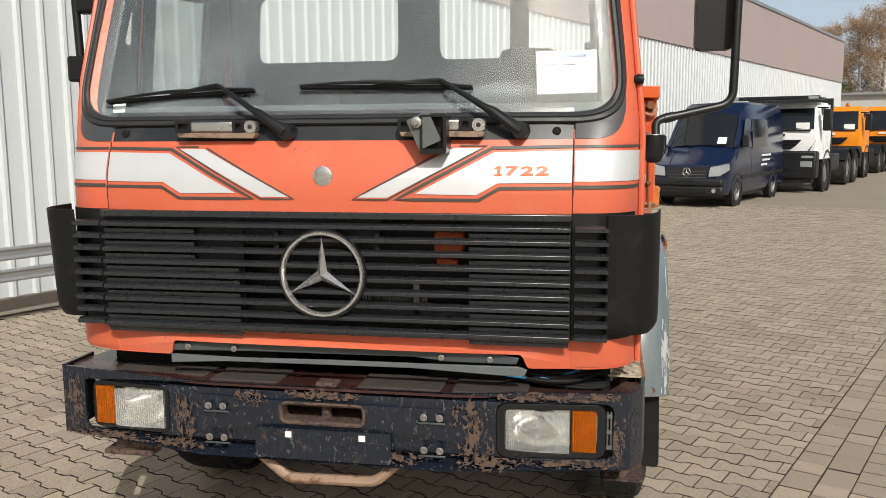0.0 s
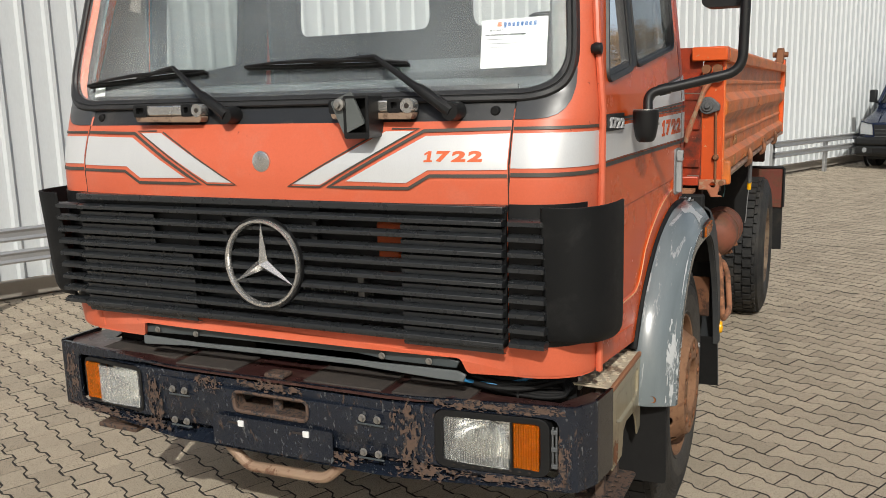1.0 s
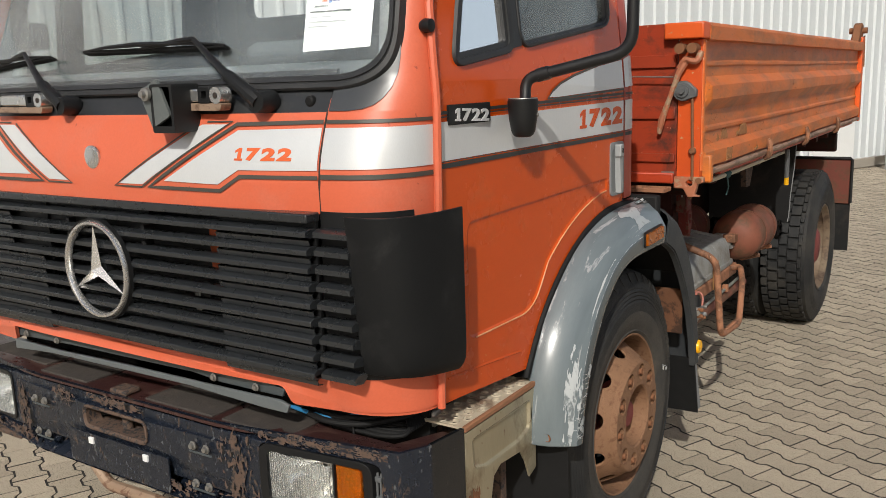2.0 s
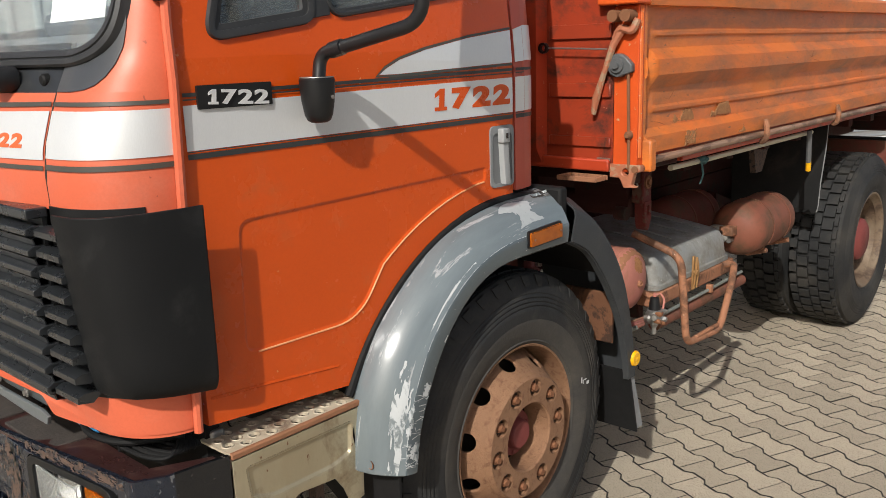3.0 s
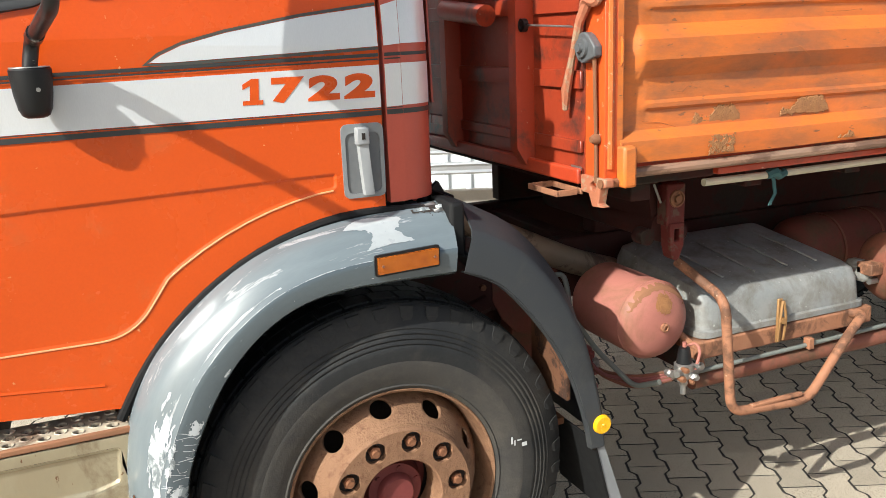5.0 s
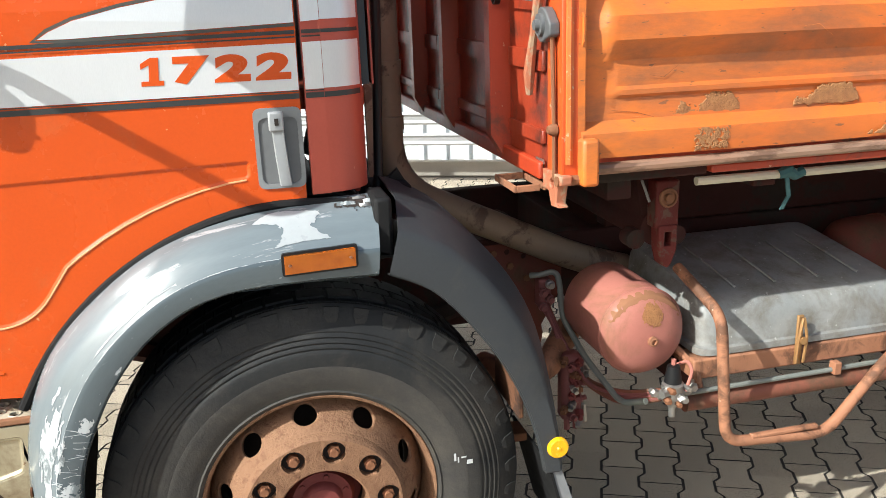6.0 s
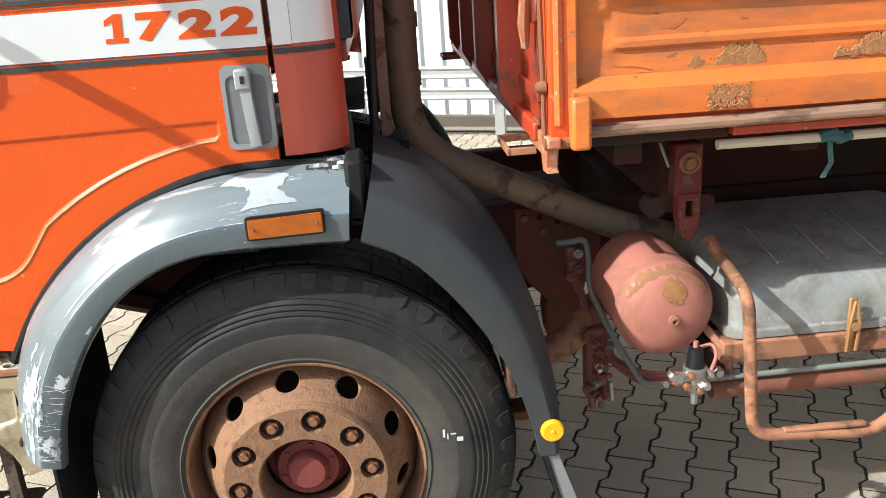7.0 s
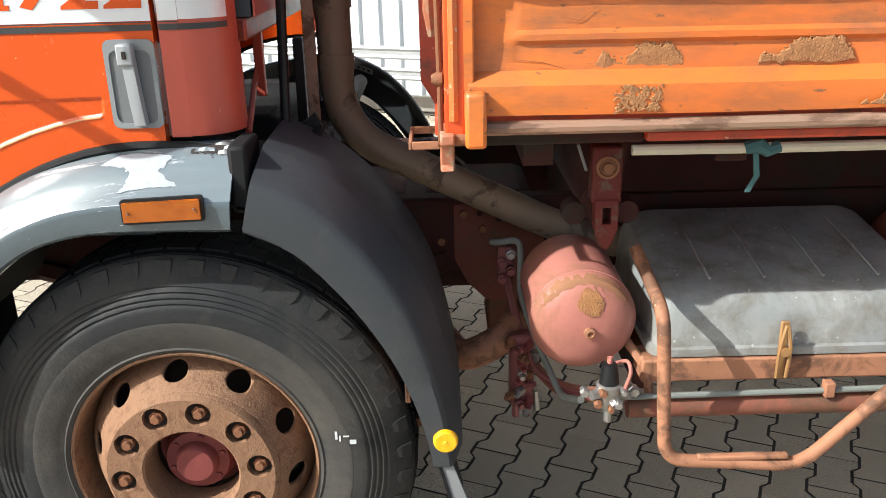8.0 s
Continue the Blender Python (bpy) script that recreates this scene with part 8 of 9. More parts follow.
# rear mudguards, flap and lever
for s in (1, -1):
    hem = [(s * x, 0.826 + 0.010 * math.sin(x * 61) + 0.006 * math.sin(x * 143 + 1)) for x in zs(0.60, 1.105, 22)]
    flap = hem + [(s * 1.112, 0.87), (s * 1.118, 1.0), (s * 1.135, 1.18), (s * 1.142, 1.335), (s * 0.60, 1.335)]
    part("rear_mud_flap", plate(bmesh.new(), flap, [], lambda u, v, w: Vector((u, 4.235 + 0.03 * (1.3 - v) + 0.008 * math.sin(9 * u) - w, v)), 0.009), FLAPM, truck, "black rubber flap with a frayed hem")
    part("flap_edge", tubed([Vector((s * x, 4.232 + 0.03 * (1.3 - z), z)) for x, z in ((1.106, 0.83), (1.113, 0.87), (1.119, 1.0), (1.136, 1.18), (1.143, 1.333))], 0.0035, 6), FLAPEDGE, truck)
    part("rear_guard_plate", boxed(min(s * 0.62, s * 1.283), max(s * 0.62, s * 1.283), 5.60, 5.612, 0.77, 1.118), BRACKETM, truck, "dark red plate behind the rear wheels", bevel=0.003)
    part("guard_plate_rim", tubed([(s * 0.62, 5.598, 1.118), (s * 1.272, 5.598, 1.118), (s * 1.285, 5.598, 1.105), (s * 1.285, 5.598, 0.775)], 0.012, 8), BLACKP, truck)
    part("rear_mud_flap", boxed(min(s * 0.62, s * 1.282), max(s * 0.62, s * 1.282), 5.614, 5.624, 0.40, 0.80), FLAPM, truck, bevel=0.002)
part("stay_lever", tubed([(1.165, 3.87, 1.33), (1.160, 3.90, 1.16)], 0.014, 8), GREYIRON, truck)
part("lever_tip", tubed([(1.160, 3.90, 1.165), (1.157, 3.912, 1.115)], 0.014, 10), YELLOW, truck)
part("brown_bracket", plate(bmesh.new(), [(3.55, 1.30), (3.78, 1.30), (3.68, 1.13), (3.60, 1.13)], [], lambda u, v, w: Vector((1.0 + w, u, v)), 0.03), BRUST, truck)

# ---- guard rail and door of the hall ----
def yard_box(x0, x1, y0, y1, z0, z1):
    return boxed(x0, x1, y0, y1, z0, z1, YARD)


def yard_thing(name, label, category, u, v, turn=0.0, **kw):
    p = YARD @ Vector((u, v, 0))
    return thing(name, label, category, p, radians(-24.0) + turn, **kw)


for v0, v1 in ((-13.0, 11.6), (14.2, 43.0)):
    rail = yard_thing("guard_rail", "galvanised steel guard rail on posts before the hall", "guard rail", -5.72, v0)
    L = v1 - v0
    for z0, z1 in ((0.625, 0.745), (0.425, 0.540)):
        h = (z1 - z0) / 2
        zc = (z0 + z1) / 2
        rows = [[Vector((x, y, zc + dz)) for x, dz in ((-0.03, h), (0.02, h), (0.03, h * 0.7), (0.012, h * 0.3), (0.012, -h * 0.3), (0.03, -h * 0.7), (0.02, -h), (-0.03, -h))] for y in (0.0, L)]
        part("rail_beam", loft(bmesh.new(), rows, True), GALV, rail)
    n = int(L / 2.1)
    for k in range(n + 1):
        y = 0.05 + k * (L - 0.1) / n
        part("rail_post", boxed(-0.09, -0.03, y - 0.05, y + 0.05, 0.0, 0.73), GALV, rail, bevel=0.006)
door_1 = tagged(part("door_1", yard_box(WALL_U + 0.02, WALL_U + 0.07, 12.75, 14.0, 0.03, 2.15), WHITEM, bevel=0.01), "plain white steel door in the hall wall", "door", kind="structure")
part("door_box", yard_box(WALL_U + 0.07, WALL_U + 0.12, 13.82, 13.94, 1.0, 1.25), GALV, door_1, bevel=0.008)


# ---- parked vehicles ----
def small_wheel(par, x, y, r, w, s, rim_mat, rim_r=0.62):
    m = Matrix.Translation((x, y, r)) @ Matrix.Rotation(0 if s > 0 else math.pi, 4, "Z")
    wh = part("wheel", lathed([(-0.01, r * rim_r), (0.0, r * 0.66), (0.012, r * 0.8), (0.0, r * 0.94), (-0.03, r), (-w + 0.03, r), (-w, r * 0.9), (-w, r * rim_r)], (0, 0, 0), "x", 36, True), TYRE, par)
    wh.matrix_basis = m
    part("rim", lathed([(-0.005, r * rim_r), (-0.03, r * 0.56), (-0.06, r * 0.50), (-0.03, r * 0.28), (-0.01, r * 0.2), (-0.005, 0)], (0, 0, 0), "x", 28), rim_mat, wh)
    return wh


def quad_panel(pts, thick=0.01, push=None):
    bm = bmesh.new()
    n = (Vector(pts[1]) - Vector(pts[0])).cross(Vector(pts[2]) - Vector(pts[0])).normalized()
    a, b = [bm.verts.new(p) for p in pts], [bm.verts.new(Vector(p) - n * thick) for p in pts]
    k = len(pts)
    bm.faces.new(a)
    bm.faces.new(b[::-1])
    for i in range(k):
        bm.faces.new((a[i], b[i], b[(i + 1) % k], a[(i + 1) % k]))
    return bm


NAVY = material("deep_blue_van_paint", (0.0050, 0.0120, 0.0400), 0.16, alt=(0.0048, 0.0105, 0.031), scale=2, bump=0.0, spec=0.6)
# Paler mottling in the base colour stands in for reflections.
DARKGLASS = material("dark_glass_pale_reflections", (0.010, 0.012, 0.014), 0.03, alt=(0.020, 0.022, 0.024), alt_amount=0.6, scale=2.0, bump=0.0, spec=0.6)
LAMPW = material("headlamp_plastic", (0.50, 0.52, 0.54), 0.1, 0.5, scale=14, bump=0.0)
ORANGE2 = material("municipal_orange_paint", (0.78, 0.25, 0.012), 0.32, alt=(0.7, 0.21, 0.012), scale=2, bump=0.0)
CABWHITE = material("white_cab_paint", (0.78, 0.79, 0.80), 0.28, alt=(0.73, 0.74, 0.75), scale=2, bump=0.0)
DARKGREY = material("near_black_plastic", (0.0105, 0.0110, 0.0122), 0.42, alt=(0.016, 0.0165, 0.018), scale=3, bump=0.01, spec=0.4)

van = yard_thing("van", "dark blue delivery van parked beside the hall", "van", -4.68, 17.35)
# side view stations: (y, half width low, half width high, bonnet or roof height)
st = [(0.0, 0.78, 0.74, 0.80), (0.05, 0.90, 0.82, 0.98), (0.30, 0.97, 0.90, 1.10), (0.78, 0.985, 0.93, 1.26), (0.95, 0.985, 0.93, 1.36), (1.62, 0.985, 0.80, 2.22), (1.95, 0.985, 0.80, 2.43), (2.6, 0.985, 0.82, 2.47), (5.2, 0.985, 0.82, 2.47), (5.35, 0.97, 0.80, 2.40), (5.36, 0.97, 0.80, 0.5)]
rows = []
for y, a, b, h in st:
    half = [(a * 0.96, 0.30), (a, 0.45), (a, min(0.95, h * 0.62)), (a * 0.985, min(1.15, h * 0.8)), (b + (a - b) * 0.45, h * 0.90 if h > 1.5 else h * 0.93), (b, h - 0.06), (b * 0.85, h), (0.0, h + 0.02)]
    rows.append([Vector((x, y, z)) for x, z in half] + [Vector((-x, y, z)) for x, z in half[-2::-1]])
part("body", loft(bmesh.new(), rows), NAVY, van, "deep blue body")
# Dark box added to block light, so the ground below stays unlit.
part("underbody", boxed(-0.86, 0.86, 0.35, 5.1, 0.20, 0.34), DARKGREY, van)
van.scale.x = 0.90  # a narrow high-roofed body
part("front_face", quad_panel([(-0.78, -0.012, 0.32), (0.78, -0.012, 0.32), (0.74, -0.012, 0.80), (-0.74, -0.012, 0.80)]), NAVY, van)
part("bumper", boxed(-0.95, 0.95, -0.07, 0.30, 0.28, 0.52), DARKGREY, van, "dark grey plastic bumper", bevel=0.06)
part("bumper_top", boxed(-0.94, 0.94, -0.085, 0.28, 0.50, 0.68), DARKGREY, van, "dark grey upper bumper", bevel=0.05)
part("plate_field", boxed(-0.26, 0.26, -0.098, -0.085, 0.53, 0.64), BLACKP, van, bevel=0.004)
part("grille", quad_panel([(-0.50, -0.045, 0.67), (0.50, -0.045, 0.67), (0.57, 0.0, 0.94), (-0.57, 0.0, 0.94)], 0.02), DARKGREY, van)
for z in (0.70, 0.77, 0.84, 0.91):
    part("grille_bar", boxed(-0.52, 0.52, -0.045 + 0.2 * (z - 0.70), -0.02 + 0.2 * (z - 0.70), z - 0.006, z + 0.005), GREYIRON, van, bevel=0.002)
part("badge_ring", lathed([(-0.01, 0.085), (-0.02, 0.095), (-0.01, 0.105), (0.0, 0.095)], (0, -0.03, 0.82), "y", 28, True), CHROME, van)
for k in range(3):
    a = 2 * math.pi * k / 3
    part("badge_arm", tubed([(0, -0.04, 0.82), (0.09 * math.sin(a), -0.036, 0.82 + 0.09 * math.cos(a))], [0.014, 0.005], 6), CHROME, van)
for s in (1, -1):
    rows = [[Vector((s * x, y, z)) for x, y, z in ((0.57, -0.04, 0.73), (0.85, -0.012, 0.745), (0.995, 0.26, 0.87))], [Vector((s * x, y, z)) for x, y, z in ((0.58, -0.03, 0.84), (0.87, -0.005, 0.87), (0.992, 0.26, 0.95))],
            [Vector((s * x, y, z)) for x, y, z in ((0.61, -0.005, 0.95), (0.86, 0.025, 1.0), (0.972, 0.27, 1.03))]]
    part("headlight", thick_loft(rows, lambda q: q + Vector((0, 0.02, 0))), LAMPW, van, "clear headlight")
    part("side_mirror", boxed(min(s * 1.03, s * 1.20), max(s * 1.03, s * 1.20), 1.05, 1.15, 1.38, 1.66), DARKGREY, van, bevel=0.03)
    part("mirror_stem", boxed(min(s * 0.94, s * 1.06), max(s * 0.94, s * 1.06), 1.08, 1.13, 1.36, 1.42), DARKGREY, van)
    part("side_window", quad_panel([(s * 1.0, 1.20, 1.36), (s * 1.0, 2.08, 1.36), (s * 0.925, 2.08, 2.05), (s * 0.925, 1.62, 2.05)][::s], 0.012), DARKGLASS, van)
    part("rear_window", quad_panel([(s * 1.0, 2.14, 1.36), (s * 1.0, 3.6, 1.36), (s * 0.925, 3.6, 2.05), (s * 0.925, 2.14, 2.05)][::s], 0.012), DARKGLASS, van)
    part("side_trim", boxed(min(s * 0.98, s * 1.0), max(s * 0.98, s * 1.0), 1.3, 5.2, 0.62, 0.72), DARKGREY, van, bevel=0.006)
    for y, z, l in ((3.0, 1.12, 0.9), (3.1, 1.0, 0.7), (3.0, 0.88, 0.55)):
        part("side_lettering_bar", boxed(min(s * 0.985, s * 0.992), max(s * 0.985, s * 0.992), y, y + l, z, z + 0.05), WHITEM, van)
    for y in (0.95, 4.25):
        w = small_wheel(van, s * 0.985, y, 0.345, 0.22, s, STEEL)
        part("arch", lathed([(-0.03, 0.38), (0.006, 0.38), (0.006, 0.43), (-0.03, 0.43)], (s * 0.985, y, 0.36), "x", 28, True), DARKGREY, van)
part("windscreen", thick_loft([[Vector((x * (0.93 - 0.13 * f) * 0.93, 0.92 + 0.67 * f, 1.40 + 0.86 * f - 0.075 * abs(x) ** 3)) for x in zs(-1, 1, 8)] for f in zs(0.04, 0.93, 5)], lambda q: q + Vector((0, 0.02, -0.02))), DARKGLASS, van, "raked windscreen")
for s in (1, -1):
    part("windscreen_pillar", tubed([(s * 0.905, 0.93, 1.37), (s * 0.86, 1.22, 1.76), (s * 0.80, 1.60, 2.20)], 0.035, 8), NAVY, van)
    part("lamp_corner", tubed([(s * 0.58, -0.02, 0.955), (s * 0.86, 0.015, 1.01), (s * 0.975, 0.27, 1.04)], 0.014, 8), NAVY, van)
    part("door_seam", boxed(min(s * 0.984, s * 0.9875), max(s * 0.984, s * 0.9875), 2.105, 2.117, 0.50, 1.36), DARKGREY, van)
    part("window_pillar", boxed(min(s * 0.955, s * 1.004), max(s * 0.955, s * 1.004), 2.085, 2.135, 1.34, 1.75), NAVY, van)
    part("fog_lamp", lathed([(-0.012, 0.0), (-0.012, 0.05), (0.0, 0.055)], (s * 0.72, -0.068, 0.41), "y", 18), LAMPW, van)
    part("bonnet_crease", tubed([(s * 0.50, 0.06, 1.0), (s * 0.58, 0.40, 1.165), (s * 0.66, 0.86, 1.31)], 0.006, 8), NAVY, van)
part("lower_grille", boxed(-0.55, 0.55, -0.082, -0.06, 0.34, 0.46), BLACKP, van, bevel=0.01)
part("window_sheet", quad_panel([(0.42, 0.93, 1.46), (0.66, 0.93, 1.46), (0.65, 1.05, 1.615), (0.42, 1.05, 1.615)], 0.004), PAPER, van)
for x in (-0.35, 0.25):
    part("wiper", tubed([(x, 0.93, 1.40), (x + 0.5, 1.0, 1.47)], 0.012, 6), BLACKP, van)


def cab_truck(name, label, u, v, paint, band, seed, tipper=False, beacon=False, high=2.92):
    t = yard_thing(name, label, "truck", u, v)
    W = 1.22
    lv = [(0.95, 0.02, 1.0), (1.35, -0.02, 1.0), (1.75, 0.0, 1.0), (2.2, 0.16, 0.965), (high - 0.15, 0.34, 0.93), (high, 0.48, 0.88)]
    rows = [[Vector((x * W * sc, y0 + dy, z)) for x, dy in ((-1, 1.75), (-1, 0.22), (-0.93, 0.05), (0, 0.0), (0.93, 0.05), (1, 0.22), (1, 1.75))] for z, y0, sc in lv]
    bm = loft(bmesh.new(), rows)
    part("cab", bm, paint, t)
    part("cab_roof", quad_panel([tuple(p) for p in rows[-1]], 0.05), paint, t)
    part("cab_back", boxed(-W * 0.95, W * 0.95, 1.74, 1.8, 0.95, high - 0.05), paint, t)
    def at_level(z):
        for (z0, y0, k0), (z1, y1, k1) in zip(lv, lv[1:]):
            if z <= z1:
                f = (z - z0) / (z1 - z0)
                return y0 + (y1 - y0) * f, k0 + (k1 - k0) * f
    rows = []
    for z in zs(1.80, high - 0.17, 5):
        y0, sc = at_level(z)
        rows.append([Vector((x * W * sc * 0.90, y0 - 0.014 + 0.045 * abs(x) ** 4, z)) for x in zs(-1, 1, 8)])
    part("windscreen", thick_loft(rows, lambda q: q + Vector((0, 0.02, 0))), DARKGLASS, t)
    part("wiper_panel", boxed(-1.02, 1.02, -0.03, 0.03, 1.745, 1.79), DARKGREY, t, bevel=0.01)
    part("grille", thick_loft([[Vector((x * 0.80 * k, -0.04, z)) for x in zs(-1, 1, 4)] for z, k in ((1.24, 0.62), (1.34, 0.82), (1.50, 1.0))], lambda q: q + Vector((0, 0.03, 0))), DARKGREY, t)
    for z, k in ((1.30, 0.72), (1.38, 0.86), (1.46, 0.96)):
        part("grille_bar", boxed(-0.78 * k, 0.78 * k, -0.065, -0.04, z - 0.018, z + 0.018), BLACKP, t, bevel=0.006)
    part("lettering_bar", boxed(-0.34, 0.34, -0.045, -0.015, 1.60, 1.67), BLACKP if paint is CABWHITE else WHITEM, t)
    part("bumper", boxed(-W, W, -0.10, 0.35, 0.42, 1.19), band, t, "dark bumper", bevel=0.05)
    part("bumper_slot", boxed(-0.70, 0.70, -0.108, -0.09, 0.62, 0.70), BLACKP, t, bevel=0.004)
    part("lower_skirt", boxed(-W * 0.9, W * 0.9, -0.02, 0.3, 0.30, 0.46), DARKGREY, t)
    for s in (1, -1):
        part("headlight", boxed(min(s * 0.80, s * 1.12), max(s * 0.80, s * 1.12), -0.115, -0.08, 0.74, 0.90), LAMPW, t, "clear headlight", bevel=0.02)
        part("upper_lamp", boxed(min(s * 0.82, s * 1.14), max(s * 0.82, s * 1.14), -0.112, -0.08, 0.99, 1.06), LAMPW, t, bevel=0.01)
        part("side_mirror", boxed(min(s * 1.30, s * 1.52), max(s * 1.30, s * 1.52), 0.10, 0.20, 1.75, 2.35), DARKGREY, t, bevel=0.03)
        part("mirror_arm", tubed([(s * 1.12, 0.30, 2.4), (s * 1.42, 0.16, 2.38)], 0.02, 8), DARKGREY, t)
        part("side_window", quad_panel([(s * 1.215, 0.36, 1.70), (s * 1.215, 1.28, 1.70), (s * 1.152, 1.28, 2.42), (s * 1.165, 0.62, 2.42)][::s], 0.012), DARKGLASS, t)
        part("arch", lathed([(-0.05, 0.58), (0.01, 0.58), (0.01, 0.66), (-0.05, 0.66)], (s * 1.22, 1.35, 0.55), "x", 28, True), DARKGREY, t)
        small_wheel(t, s * 1.2, 1.35, 0.53, 0.30, s, STEEL, 0.55)
        for y in (4.95, 6.30):
            small_wheel(t, s * 1.2, y, 0.53, 0.55, s, STEEL, 0.55)
            part("mudguard", loft(bmesh.new(), [[Vector((s * x, y + 0.62 * math.cos(a), 0.55 + 0.62 * math.sin(a))) for x in (0.62, 1.24)] for a in [radians(25 + 13 * k) for k in range(11)]]), DARKGREY, t)
        part("frame_rail", boxed(min(s * 0.36, s * 0.44), max(s * 0.36, s * 0.44), 0.6, 7.3, 0.80, 1.06), DARKGREY, t)
        part("side_tank", boxed(min(s * 0.55, s * 1.15), max(s * 0.55, s * 1.15), 2.3, 3.7, 0.55, 1.05), DARKGREY, t, bevel=0.06)
    part("window_sheet", boxed(0.62, 0.98, 0.02, 0.03, 1.78, 1.98), PAPER, t)
    # Two unseen dark boxes added to block light under the cab and chassis.
    part("underbody", boxed(-0.95, 0.95, 0.4, 1.9, 0.34, 0.8), DARKGREY, t)
    part("gearbox", boxed(-0.40, 0.40, 1.9, 6.9, 0.52, 0.82), DARKGREY, t)
    part("frame_end", boxed(-0.5, 0.5, 7.2, 7.3, 0.80, 1.1), DARKGREY, t)
    if beacon:
        part("beacon", lathed([(0, 0.07), (0.04, 0.075), (0.13, 0.06), (0.15, 0)], (0.55, 0.9, high), "z", 16), AMBERG, t)
        part("beacon_foot", boxed(0.48, 0.62, 0.83, 0.97, high - 0.02, high + 0.01), DARKGREY, t)
    if tipper:
        part("cab_guard", boxed(-1.25, 1.25, -0.10, 0.75, high + 0.08, high + 0.13), DARKGREY, t, "dark cab guard over the roof", bevel=0.02)
        part("guard_rim", boxed(-1.25, 1.25, -0.14, -0.08, high + 0.07, high + 0.17), DARKGREY, t, bevel=0.015)
        for s in (1, -1):
            part("guard_lamp", boxed(min(s * 0.95, s * 1.22), max(s * 0.95, s * 1.22), -0.16, -0.14, high + 0.08, high + 0.15), LAMPW, t)
            part("cab_vent", quad_panel([(s * 0.86, -0.03, 1.05), (s * 1.12, 0.02, 1.40), (s * 1.16, 0.06, 1.50), (s * 0.95, -0.02, 1.10)][::s], 0.01), DARKGREY, t)
        part("guard_back", boxed(-1.22, 1.22, 1.85, 1.95, 1.1, high + 0.14), DARKGREY, t)
    return t


cab_truck("tractor_truck", "white construction truck with a black bumper and cab guard", -4.30, 23.4, CABWHITE, DARKGREY, 1, tipper=True, high=2.55)
cab_truck("chassis_truck", "bright orange municipal truck chassis with a beacon", -4.55, 32.0, ORANGE2, DARKGREY, 2, beacon=True, high=2.62)
cab_truck("chassis_truck", "bright orange municipal truck chassis", -3.35, 38.5, ORANGE2, DARKGREY, 3, high=2.75)

# ---- distance ----
FARW = material("pale_far_wall", (0.50, 0.49, 0.46), 0.7, alt=(0.42, 0.41, 0.38), scale=0.4, bump=0.0)
BARK = material("grey_brown_bark", (0.19, 0.15, 0.11), 0.9, alt=(0.12, 0.09, 0.07), scale=4, bump=0.1)
LEAFB = material("brown_autumn_leaves", (0.36, 0.24, 0.13), 0.8, alt=(0.26, 0.17, 0.09), scale=0.6, bump=0.0)
LEAFG = material("dull_green_leaves", (0.055, 0.075, 0.02), 0.8, alt=(0.08, 0.075, 0.02), scale=0.6, bump=0.0)
HAZE = bpy.data.materials.new("pale_hazy_sky")
HAZE.use_nodes = True
hz = HAZE.node_tree
hz.nodes.remove(hz.nodes["Principled BSDF"])
he = hz.nodes.new("ShaderNodeEmission")
he.inputs["Color"].default_value, he.inputs["Strength"].default_value = (0.60, 0.69, 0.79, 1), 1.0
hz.links.new(he.outputs["Emission"], hz.nodes["Material Output"].inputs["Surface"])
tagged(part("backdrop", boxed(-160, 160, 420, 421, -1, 150, YARD), HAZE), "pale hazy sky over the far end of the yard", "backdrop", kind="structure")
tagged(part("wall_far", boxed(-40, 30, 75, 75.4, 0, 4.6, YARD), FARW), "pale low building wall behind the yard", "wall", kind="structure")
tagged(part("roof_far", boxed(-40, 30, 74.6, 76, 4.6, 4.8, YARD), GALV), "grey eaves of the far building", "roof", kind="structure")


